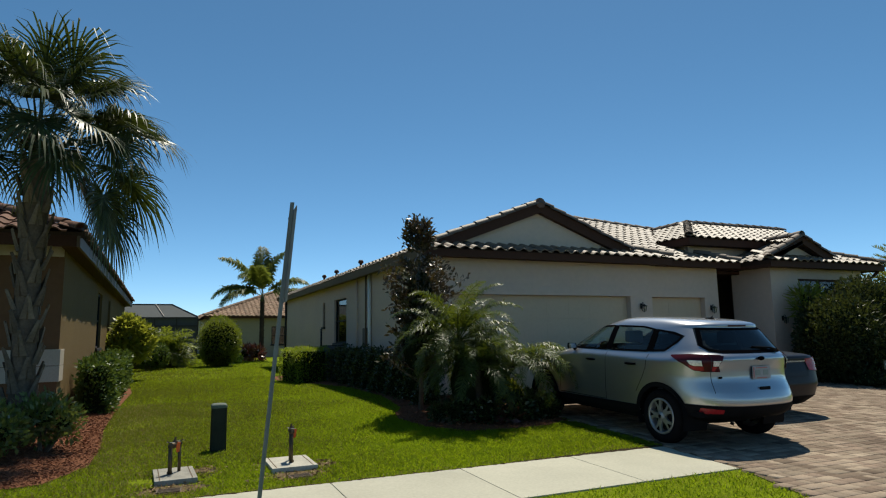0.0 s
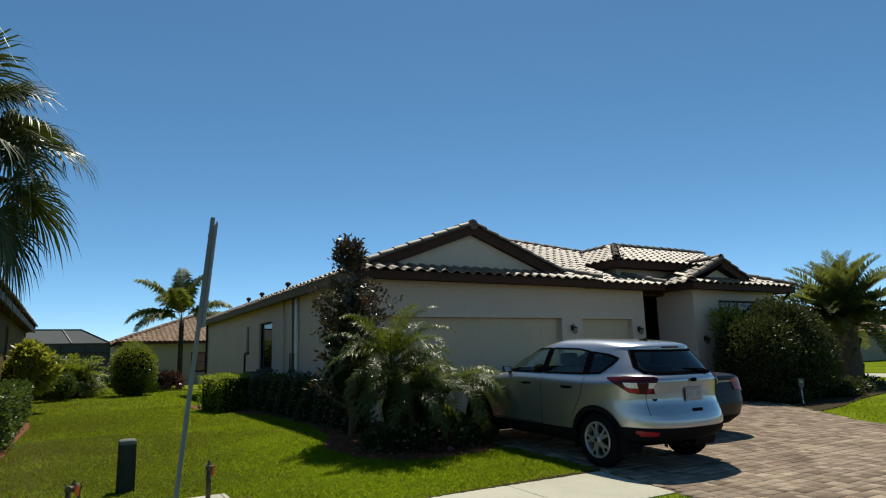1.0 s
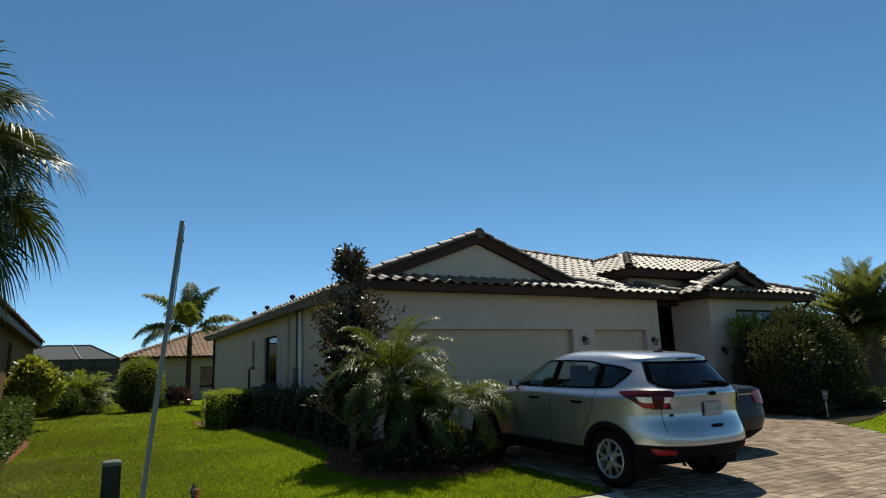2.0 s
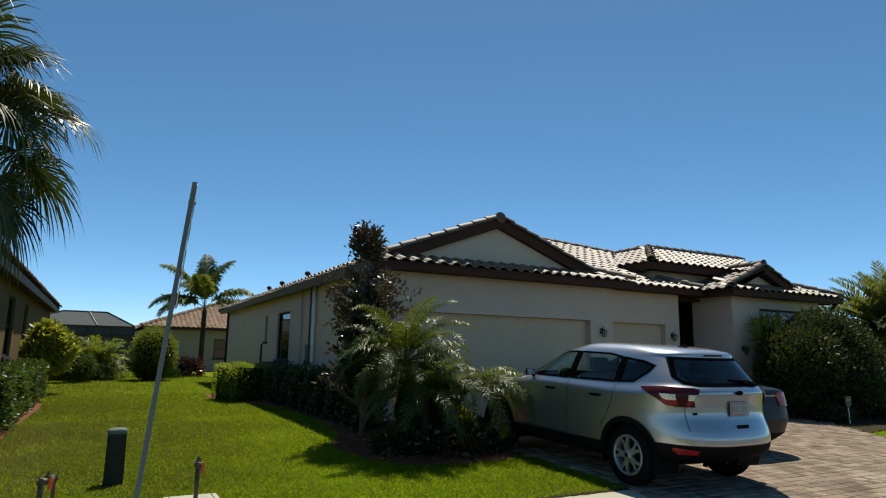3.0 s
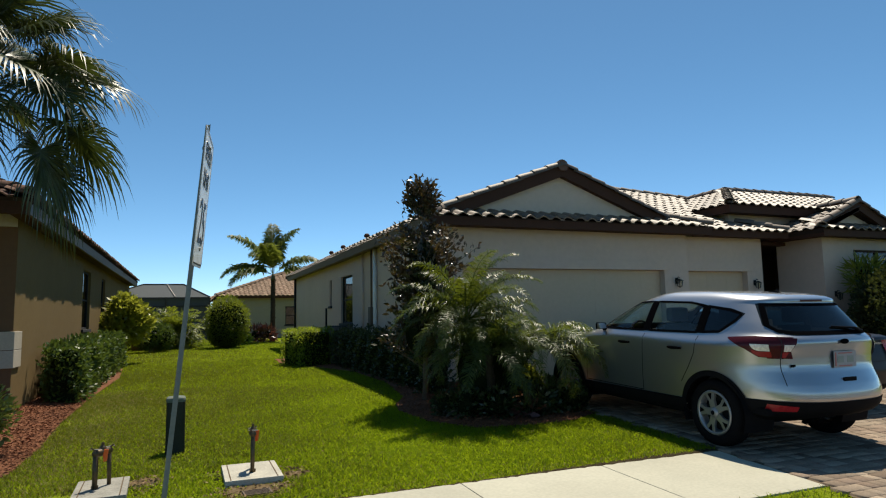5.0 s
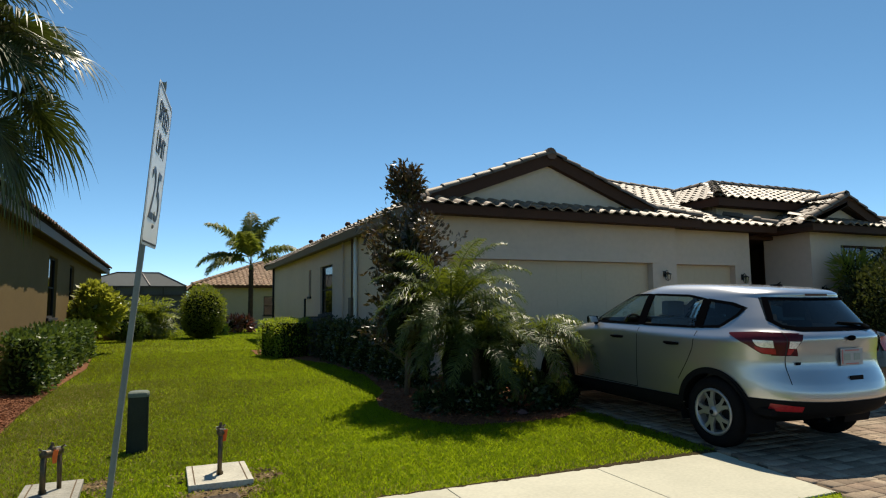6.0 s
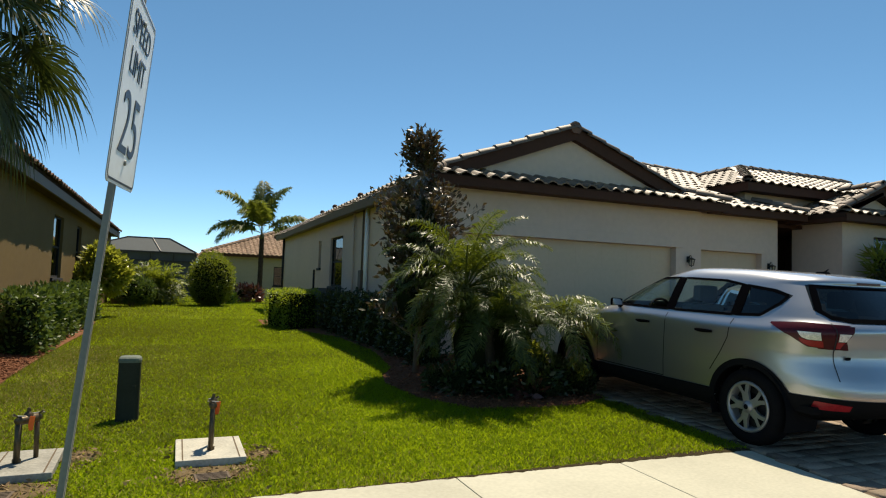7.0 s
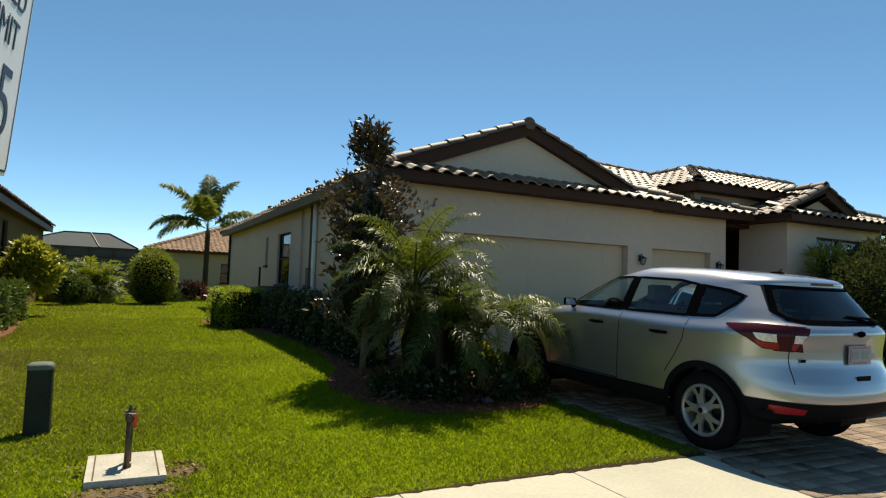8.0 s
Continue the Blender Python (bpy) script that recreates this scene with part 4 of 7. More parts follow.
# screened pool cage with a pale roof behind it
cage = thing("pool_cage", (-0.6, 41, 0.3), "dark screened pool enclosure with bronze metal frame", "pool cage")
C_X0, C_X1, C_Y = -4.6, 1.55, 40.0
for x in np.linspace(C_X0, C_X1, 6):
    part("post", MB().box(float(x) - 0.04, float(x) + 0.04, C_Y - 0.04, C_Y + 0.04, 0.1, 2.85), CAGE_METAL, cage)
for z in (0.9, 2.35, 2.85):
    part("rail", MB().box(C_X0, C_X1, C_Y - 0.05, C_Y + 0.05, z - 0.05, z + 0.05), CAGE_METAL, cage)
part("screen", MB().box(C_X0, C_X1, C_Y + 0.045, C_Y + 0.055, 0.15, 2.82), SCREEN, cage, "dark insect screen")
part("screen", MB().box(C_X1 - 0.01, C_X1, C_Y + 0.06, 47, 0.15, 2.82), SCREEN, cage)
part("mansard", MB().prism([(C_X0, C_Y, 2.9), (C_X1, C_Y, 2.9), (C_X1 - 1.5, C_Y + 1.2, 3.72), (C_X0 + 2.4, C_Y + 1.2, 3.72)], (0, 0.02, -0.02)), GREY_ROOF, cage)
part("mansard", MB().prism([(C_X1, C_Y, 2.9), (C_X1, 47, 2.9), (C_X1 - 1.5, 46, 3.72), (C_X1 - 1.5, C_Y + 1.2, 3.72)], (-0.02, 0, -0.02)), GREY_ROOF, cage)
part("top_screen", MB().prism([(C_X0 + 2.4, C_Y + 1.2, 3.72), (C_X1 - 1.5, C_Y + 1.2, 3.72), (C_X1 - 1.5, 46, 3.72), (C_X0 + 2.4, 46, 3.72)], (0, 0, -0.02)), GREY_ROOF, cage)
for a, b in (((C_X1 - 1.5, C_Y + 1.2, 3.74), (C_X1, C_Y, 2.92)), ((C_X0 + 2.4, C_Y + 1.2, 3.74), (C_X0, C_Y, 2.92)), ((C_X0 + 2.4, C_Y + 1.2, 3.74), (C_X1 - 1.5, C_Y + 1.2, 3.74)), ((-0.9, C_Y + 1.2, 3.74), (-0.4, C_Y, 2.92))):
    part("roof_beam", MB().tube([a, b], 0.035, 6), CAGE_METAL, cage)

# plain far house beyond the side street
far = thing("house", (60, 31, 0), "far pale house beyond the side street", "house")
part("wall", MB().box(46, 70, 25, 37, -0.5, 2.6), STUCCO_BG, far)
part("roof", MB().prism([(45, 24, 2.6), (71, 24, 2.6), (66, 31, 4.4), (50, 31, 4.4)], (0, 0.1, 0.1)), TILE_RED, far)
side_road = part("road", MB().box(27, 30.5, 3, 400, 0.22, 0.245), CONCRETE)
tagged(side_road, "pale concrete side street beyond the lawn", "road", kind="structure")


# ---------------------------------------------------------------- cars
def lerp_table(table, z):
    for (a, va), (b, vb) in zip(table[:-1], table[1:]):
        if z <= b:
            t = 0 if b == a else max(0.0, (z - a) / (b - a))
            return va + (vb - va) * t
    return table[-1][1]


class CarShape:
    """A car body as plan outlines stacked by height. y = 0 at the tail, x across, z up from the ground."""

    def __init__(self, width, rear, front, power, round_ends=2.7):
        self.width, self.rear, self.front, self.power, self.ends = width, rear, front, power, round_ends

    def dims(self, z):
        r, f = lerp_table(self.rear, z), lerp_table(self.front, z)
        return lerp_table(self.width, z), (r + f) / 2, (f - r) / 2, lerp_table(self.power, z)

    def ring(self, z, n):
        w, c, h, p = self.dims(z)
        # a quarter of the outline by even steps of its length, then mirrored
        q = n // 4
        t = np.concatenate([np.linspace(0, 0.9, 60), 1 - 0.1 * np.linspace(1, 0, 200) ** 4])
        e = self.ends
        xs = np.concatenate([w * t, w * (1 - t[::-1] ** p) ** (1 / e)])
        ys = np.concatenate([h * (1 - t ** e) ** (1 / p), h * t[::-1]])
        order = np.argsort(np.arctan2(xs / w, ys / h))
        xs, ys = xs[order], ys[order]
        d = np.concatenate([[0], np.cumsum(np.hypot(np.diff(xs), np.diff(ys)))])
        even = np.linspace(0, d[-1], q + 1)
        ex, ey = np.interp(even, d, xs), np.interp(even, d, ys)
        quarter = list(zip(ex, ey))
        out = [(x, c + y, z) for x, y in quarter[:-1]] + [(x, c - y, z) for x, y in quarter[:0:-1]]
        out += [(-x, c - y, z) for x, y in quarter[:-1]] + [(-x, c + y, z) for x, y in quarter[:0:-1]]
        return [tuple(float(v) for v in p3) for p3 in out]

    def side(self, y, z, sx):
        w, c, h, p = self.dims(z)
        t = min(0.9999, abs(y - c) / max(h, 0.01))
        return Vector((sx * w * (1 - t ** p) ** (1 / self.ends), y, z))

    def tail(self, x, z):
        w, c, h, p = self.dims(z)
        t = min(0.9999, abs(x) / max(w, 0.01))
        return Vector((x, c - h * (1 - t ** self.ends) ** (1 / p), z))

    def nose(self, x, z):
        w, c, h, p = self.dims(z)
        t = min(0.9999, abs(x) / max(w, 0.01))
        return Vector((x, c + h * (1 - t ** self.ends) ** (1 / p), z))


def patch(surf, low, high, rows=6, off=0.005, out=None):
    """A panel that lies on a surface between two polylines (u, z), off metres proud of it."""
    mb = MB()
    n = len(low)
    vs = []
    for r in range(rows + 1):
        t = r / rows
        for (u0, z0), (u1, z1) in zip(low, high):
            u, z = u0 + (u1 - u0) * t, z0 + (z1 - z0) * t
            e = 0.004
            p = surf(u, z)
            nr = (surf(u + e, z) - p).cross(surf(u, z + e) - p)
            nr = nr.normalized() if nr.length > 0 else Vector((0, 0, 1))
            if out is not None and nr.dot(out) < 0:
                nr = -nr
            vs.append(p + nr * off)
    fs = [(r * n + k, r * n + k + 1, (r + 1) * n + k + 1, (r + 1) * n + k) for r in range(rows) for k in range(n - 1)]
    return mb.add(vs, fs)


def strip(surf, pts, wide, off, out, closed=False):
    """A narrow band along points (u, z) of a surface."""
    pts = [Vector(p) for p in pts]
    if closed:
        pts = pts + [pts[0]]
    dense = []
    for a, b in zip(pts[:-1], pts[1:]):
        k = max(1, int((b - a).length / 0.04))
        dense += [a + (b - a) * i / k for i in range(k)]
    dense.append(pts[-1])
    low, high = [], []
    for i, p in enumerate(dense):
        d = dense[min(i + 1, len(dense) - 1)] - dense[max(i - 1, 0)]
        if d.length == 0:
            d = Vector((1, 0))
        d.normalize()
        nrm = Vector((-d.y, d.x)) * wide / 2
        low.append(tuple(p - nrm))
        high.append(tuple(p + nrm))
    return patch(surf, low, high, 1, off, out)


def spread(pts, n):
    """n points evenly along a polyline."""
    pts = [Vector(p) for p in pts]
    ls = [0.0]
    for a, b in zip(pts[:-1], pts[1:]):
        ls.append(ls[-1] + (b - a).length)
    out = []
    for k in range(n):
        d = ls[-1] * k / (n - 1)
        i = max(j for j in range(len(pts)) if ls[j] <= d + 1e-9)
        i = min(i, len(pts) - 2)
        t = (d - ls[i]) / max(1e-9, ls[i + 1] - ls[i])
        out.append(tuple(pts[i] + (pts[i + 1] - pts[i]) * min(1, t)))
    return out


def wheel(thing_ob, x, y, z, sx, radius, rim_r, wide, spokes=5):
    """A wheel whose face looks along sx: tyre, rim, spokes, hub and brake disc."""
    m = Matrix.Translation((x, y, z)) @ Matrix.Rotation(math.pi / 2 * sx, 4, "Y")
    w = wide / 2
    tyre = part("wheel", MB().lathe([(rim_r, -w), (radius - 0.05, -w), (radius - 0.01, -w + 0.03), (radius, -w + 0.06), (radius, w - 0.06), (radius - 0.012, w - 0.025), (radius - 0.05, w), (rim_r + 0.012, w - 0.006), (rim_r, w - 0.02)], 40, m), RUBBER, thing_ob, "black rubber tyre on silver spoked wheel", smooth=True)
    part("rim", MB().lathe([(rim_r, -w), (rim_r, w - 0.022), (rim_r - 0.008, w - 0.006), (rim_r - 0.030, w - 0.012), (rim_r - 0.040, w - 0.05), (rim_r - 0.055, -w)], 40, m), ALLOY, tyre, smooth=True)
    part("wheel_well_disc", MB().lathe([(rim_r - 0.045, w - 0.105), (0.0, w - 0.105)], 30, m), DARK, tyre)
    for k in range(spokes):
        a = 2 * math.pi * k / spokes + 0.3
        sm = m @ Matrix.Rotation(a, 4, "Z")
        mb = MB()
        r0, r1 = 0.045, rim_r - 0.018
        h0, h1 = w - 0.018, w - 0.022
        mb.prism([sm @ Vector((r0, -0.036, h0 - 0.03)), sm @ Vector((r0, 0.036, h0 - 0.03)), sm @ Vector((r1 * 0.58, 0.036, h0 - 0.032)), sm @ Vector((r1, 0.078, h1 - 0.03)), sm @ Vector((r1, -0.078, h1 - 0.03)), sm @ Vector((r1 * 0.58, -0.036, h0 - 0.032))],
                 (sm.to_3x3() @ Vector((0, 0, 0.03))))
        part("spoke", mb, ALLOY, tyre, bevel=0.004)
        part("spoke_recess", MB().prism([sm @ Vector(p) for p in ((r1 * 0.62, 0.0, h0 - 0.002), (r1 * 0.93, 0.030, h1 - 0.0015), (r1 * 0.95, 0.0, h1 - 0.0015), (r1 * 0.93, -0.030, h1 - 0.0015))], sm.to_3x3() @ Vector((0, 0, 0.004))), GLOSS_BLACK, tyre)
    part("hub", MB().lathe([(0.0, w + 0.004), (0.030, w + 0.002), (0.052, w - 0.012), (0.062, w - 0.035), (0.06, w - 0.07)], 20, m), ALLOY, tyre, smooth=True)
    part("hub_cap", MB().lathe([(0.0, w + 0.007), (0.022, w + 0.006), (0.024, w + 0.001)], 16, m), CLADDING, tyre)
    return tyre


def body_shell(shape, zs, ring_n, arches, windows, tail_window, front_window=None):
    """The painted shell, with wheel arches and window openings cut out of it."""
    rings = [shape.ring(z, ring_n) for z in zs]
    vs = [p for r in rings for p in r]
    fs = []
    for i in range(len(zs) - 1):
        for k in range(ring_n):
            k2 = (k + 1) % ring_n
            ids = (i * ring_n + k, i * ring_n + k2, (i + 1) * ring_n + k2, (i + 1) * ring_n + k)
            c = sum((Vector(vs[j]) for j in ids), Vector()) / 4
            w, cy, h, p = shape.dims(c.z)
            on_side = abs(c.x) > 0.5 * w and abs(c.y - cy) < h * 0.985
            if on_side and any((c.y - ay) ** 2 + (c.z - az) ** 2 < r * r for ay, az, r in arches):
                continue
            if abs(c.x) > 0.55 * w and any(inside(poly, c.y, c.z) for poly in windows):
                continue
            if c.y < cy and abs(c.x) < 0.93 * w and inside(tail_window, c.x, c.z) and c.y < shape.tail(c.x, c.z).y + 0.05:
                continue
            if front_window and c.y > cy and abs(c.x) < 0.90 * w and inside(front_window, c.x, c.z):
                continue
            fs.append(ids)
    fs.append(tuple(range(ring_n))[::-1])
    fs.append(tuple((len(zs) - 1) * ring_n + k for k in range(ring_n)))
    return MB().add(vs, fs)


def car_root(name, label, group):
    ob = new(name)
    ob.empty_display_size = 0.3
    return tagged(ob, label, "car", group)


def car_part(name, shape, material, parent, label="", smooth=True, bevel=0.0):
    ob = part(name, shape, material, None, label, smooth, bevel)
    ob.parent = parent
    return ob


# --- silver SUV
SUV = CarShape(
    width=[(0.27, 0.80), (0.33, 0.870), (0.42, 0.895), (0.60, 0.910), (0.80, 0.915), (0.95, 0.915), (1.03, 0.913), (1.065, 0.908), (1.085, 0.898), (1.115, 0.874), (1.145, 0.853), (1.18, 0.836), (1.27, 0.795), (1.40, 0.728), (1.48, 0.685), (1.52, 0.655), (1.555, 0.62), (1.585, 0.565), (1.605, 0.47), (1.619, 0.28), (1.625, 0.05)],
    rear=[(0.27, 0.60), (0.33, 0.40), (0.38, 0.20), (0.43, 0.09), (0.50, 0.05), (0.545, 0.04), (0.56, 0.03), (0.63, 0.034), (0.70, 0.058), (0.76, 0.088), (0.82, 0.118), (0.88, 0.134), (0.96, 0.136), (1.06, 0.126), (1.10, 0.122), (1.13, 0.130), (1.15, 0.150), (1.18, 0.19), (1.30, 0.29), (1.46, 0.43), (1.482, 0.45), (1.490, 0.445), (1.515, 0.445), (1.545, 0.50), (1.575, 0.68), (1.60, 1.0), (1.617, 1.5), (1.625, 1.95)],
    front=[(0.27, 4.35), (0.38, 4.48), (0.55, 4.52), (0.75, 4.49), (0.88, 4.42), (0.96, 4.24), (1.00, 4.05), (1.04, 3.80), (1.08, 3.52), (1.11, 3.36), (1.14, 3.26), (1.25, 3.06), (1.38, 2.80), (1.47, 2.60), (1.53, 2.42), (1.585, 2.22), (1.605, 2.12), (1.619, 2.06), (1.625, 2.02)],
    power=[(0.27, 6.0), (0.95, 6.5), (1.12, 6.0), (1.18, 5.2), (1.5, 4.8), (1.58, 4.2), (1.625, 3.5)])
SUV_ZS = [0.27, 0.29, 0.31, 0.33, 0.35] + [0.37 + 0.021 * k for k in range(34)] + [1.085, 1.10, 1.12] + [1.14 + 0.02 * k for k in range(17)] + [1.473, 1.481, 1.4905, 1.503, 1.516, 1.53, 1.545, 1.56, 1.575, 1.588, 1.60, 1.611, 1.619, 1.6235, 1.625]
SUV_ZS = sorted(set(round(z, 4) for z in SUV_ZS))
HUB_R, HUB_F, HUB_Z = 0.94, 3.63, 0.345


def build_suv():
    root = car_root("car", "silver compact SUV parked on the paver driveway", "parked cars")
    s = SUV
    w_front = [(2.02, 1.155), (2.95, 1.150), (2.60, 1.39), (2.36, 1.475), (2.02, 1.490)]
    w_rear = [(1.17, 1.165), (1.93, 1.155), (1.93, 1.490), (1.40, 1.482), (1.17, 1.45)]
    w_quarter = [(0.70, 1.37), (0.74, 1.30), (0.88, 1.185), (1.10, 1.172), (1.10, 1.44), (0.84, 1.41)]
    tailw = [(-0.50, 1.205), (0.50, 1.205), (0.60, 1.26), (0.52, 1.455), (-0.52, 1.455), (-0.60, 1.26)]
    wind = [(-0.62, 1.19), (0.62, 1.19), (0.50, 1.53), (-0.50, 1.53)]
    arches = [(HUB_R, HUB_Z, 0.40), (HUB_F, HUB_Z, 0.40)]
    shell = body_shell(s, SUV_ZS, 220, arches, [w_front, w_rear, w_quarter], tailw, wind)
    body = car_part("body", shell, SILVER, root, "silver metallic body shell")
    for sx in (-1, 1):
        out = Vector((sx, 0, 0.2))
        surf = lambda u, z, q=sx: s.side(u, z, q)
        # glass with gloss black surrounds
        for name, poly, gm in (("front_side_window", w_front, CAR_GLASS), ("rear_side_window", w_rear, CAR_GLASS), ("quarter_window", w_quarter, DARK_GLASS)):
            c = sum((Vector(p) for p in poly), Vector((0, 0))) / len(poly)
            if name == "front_side_window":
                lo, hi = spread([(1.99, 1.14), (3.0, 1.135)], 12), spread([(1.99, 1.505), (2.34, 1.495), (2.64, 1.40), (3.0, 1.15)], 12)
            elif name == "rear_side_window":
                lo, hi = spread([(1.14, 1.15), (1.96, 1.14)], 12), spread([(1.14, 1.46), (1.40, 1.497), (1.96, 1.505)], 12)
            else:
                lo, hi = spread([(0.67, 1.37), (0.72, 1.29), (0.87, 1.17), (1.13, 1.157)], 12), spread([(0.67, 1.375), (0.82, 1.425), (1.13, 1.46)], 12)
            g = car_part(name, patch(surf, lo, hi, 6, 0.002, out), gm, root, "tinted car window glass")
            g.visible_shadow = False
            car_part("window_surround", strip(surf, poly, 0.024, 0.005, out, closed=True), GLOSS_BLACK, g)
        car_part("pillar_trim", patch(surf, spread([(1.92, 1.15), (2.04, 1.15)], 4), spread([(1.92, 1.495), (2.04, 1.495)], 4), 6, 0.007, out), GLOSS_BLACK, root)
        car_part("pillar_trim", patch(surf, spread([(1.08, 1.16), (1.19, 1.16)], 4), spread([(1.08, 1.445), (1.19, 1.46)], 4), 6, 0.007, out), GLOSS_BLACK, root)
        # sill and arch cladding
        car_part("sill_cladding", patch(surf, spread([(1.34, 0.275), (3.24, 0.275)], 24), spread([(1.34, 0.45), (3.24, 0.43)], 24), 5, 0.012, out), CLADDING, root, "black plastic sill")
        for ay in (HUB_R, HUB_F):
            arc = [(ay + 0.405 * math.cos(a), HUB_Z + 0.405 * math.sin(a)) for a in np.linspace(-0.28, math.pi + 0.28, 40)]
            car_part("wheel_arch_trim", strip(surf, arc, 0.062, 0.010, out), CLADDING, root, "black plastic wheel arch")
            mb = MB()
            wl = []
            for a in np.linspace(-0.35, math.pi + 0.35, 24):
                for xx in (0.50, 0.895):
                    wl.append((sx * xx, ay + 0.412 * math.cos(a), HUB_Z + 0.412 * math.sin(a)))
            mb.add(wl, [(2 * i, 2 * i + 1, 2 * i + 3, 2 * i + 2) for i in range(23)])
            car_part("wheel_well", mb, CLADDING, root)
        # door seams, handles, crease
        for pts in ([(2.0, 0.45), (1.985, 1.12)], [(1.36, 0.62), (1.24, 0.80), (1.16, 0.95), (1.13, 1.13)], [(3.15, 0.45), (3.13, 0.80), (3.06, 1.10)], [(2.0, 0.45), (3.15, 0.45)]):
            car_part("door_seam", strip(surf, pts, 0.010, 0.0015, out), DARK, body)
        for yy in (1.34, 2.22):
            h = MB()
            base = [surf(yy + d, 0.985 + 0.012 * (yy > 2)) for d in (0, 0.07, 0.14, 0.21)]
            h.tube([b + Vector((sx * (0.006 + (0.028 if 0 < i < 3 else 0)), 0, 0)) for i, b in enumerate(base)], [0.012, 0.017, 0.017, 0.012], 8)
            car_part("door_handle", h, GLOSS_BLACK, root, "dark door handle")
        mc = surf(2.80, 1.14) + Vector((sx * 0.105, 0.0, 0.035))
        mm = Matrix.Translation(mc) @ Matrix.Rotation(radians(12 * sx), 4, "Z") @ Matrix.Diagonal((0.74, 0.74, 0.74, 1))
        shell_m = MB().add([mm @ Vector(p) for p in ((-0.10, -0.035, -0.065), (0.10, -0.035, -0.055), (0.095, -0.035, 0.06), (-0.10, -0.035, 0.07), (-0.075, 0.055, -0.045), (0.07, 0.05, -0.04), (0.065, 0.05, 0.035), (-0.075, 0.055, 0.04))],
                           [(0, 1, 2, 3), (4, 7, 6, 5), (0, 4, 5, 1), (1, 5, 6, 2), (2, 6, 7, 3), (3, 7, 4, 0)])
        mr = car_part("wing_mirror", shell_m, GLOSS_BLACK, root, "black door mirror on a short foot", bevel=0.018)
        car_part("mirror_foot", MB().tube([mc + Vector((-sx * 0.13, 0.01, -0.055)), mc + Vector((-sx * 0.05, 0.005, -0.045))], [0.030, 0.022], 8), CLADDING, mr)
        car_part("mirror_glass", MB().prism([mm @ Vector(p) for p in ((-0.085, -0.037, -0.05), (0.085, -0.037, -0.042), (0.08, -0.055, 0.047), (-0.085, -0.055, 0.055))], mm.to_3x3() @ Vector((0, -0.003, 0))), MIRROR, mr, smooth=False)
        # tail lamps wrap from the flank on to the tail: red with clear inner bars
        tl = car_part("tail_lamp", patch(surf, spread([(0.235, 0.945), (0.44, 0.955), (0.55, 1.035), (0.74, 1.120)], 30), spread([(0.235, 1.145), (0.50, 1.152), (0.74, 1.134)], 30), 6, 0.010, out), RED_LENS, root, "dark red wrap-around tail lamp with clear inner part")
        tsurf = lambda u, z: s.tail(u, z)
        outr = Vector((0, -1, 0))
        car_part("tail_lamp_inner", patch(tsurf, spread([(sx * 0.735, 0.945), (sx * 0.630, 0.945)], 16), spread([(sx * 0.735, 1.145), (sx * 0.520, 1.134)], 16), 5, 0.011, outr), RED_LENS, tl)
        car_part("clear_bar", patch(surf, spread([(0.350, 1.018), (0.43, 1.020), (0.47, 1.034)], 10), spread([(0.350, 1.080), (0.50, 1.080)], 10), 4, 0.015, out), CLEAR_LENS, tl)
        car_part("clear_bar", patch(tsurf, spread([(sx * 0.640, 1.018), (sx * 0.592, 1.018)], 8), spread([(sx * 0.640, 1.080), (sx * 0.560, 1.080)], 8), 4, 0.016, outr), CLEAR_LENS, tl)
        car_part("stop_lens", patch(surf, spread([(0.345, 0.957), (0.425, 0.963), (0.48, 0.995)], 10), spread([(0.345, 1.012), (0.44, 1.014), (0.49, 1.030)], 10), 4, 0.014, out), RED_BRIGHT, tl)
        car_part("stop_lens", patch(tsurf, spread([(sx * 0.645, 0.957), (sx * 0.622, 0.957)], 8), spread([(sx * 0.645, 1.012), (sx * 0.598, 1.012)], 8), 4, 0.015, outr), RED_BRIGHT, tl)
        car_part("lamp_seam", strip(tsurf, [(sx * 0.655, 0.94), (sx * 0.655, 1.15)], 0.006, 0.018, outr), DARK, tl)
        car_part("reflector", patch(tsurf, spread([(sx * 0.76, 0.445), (sx * 0.58, 0.455)], 8), spread([(sx * 0.76, 0.515), (sx * 0.58, 0.50)], 8), 3, 0.014, outr), RED_BRIGHT, root, "red bumper reflector")
    tsurf = lambda u, z: s.tail(u, z)
    outr = Vector((0, -1, 0))
    g = car_part("rear_window", patch(tsurf, spread([(-0.66, 1.26), (-0.62, 1.20), (-0.52, 1.178), (0.52, 1.178), (0.62, 1.20), (0.66, 1.26)], 30), spread([(-0.575, 1.474), (0.575, 1.474)], 30), 8, 0.003, outr), DARK_GLASS, root, "dark privacy rear window")
    g.visible_shadow = False
    car_part("window_surround", strip(tsurf, [(-0.50, 1.185), (0.50, 1.185), (0.60, 1.205), (0.635, 1.26), (0.545, 1.464), (-0.545, 1.464), (-0.635, 1.26), (-0.60, 1.205)], 0.036, 0.006, outr, closed=True), GLOSS_BLACK, g)
    car_part("rear_wiper", MB().tube([s.tail(0.40, 1.19) + Vector((0, -0.03, 0)), s.tail(0.30, 1.225) + Vector((0, -0.035, 0)), s.tail(-0.02, 1.245) + Vector((0, -0.02, 0))], [0.022, 0.014, 0.008], 6), CLADDING, g)
    wsurf = lambda u, z: s.nose(u, z)
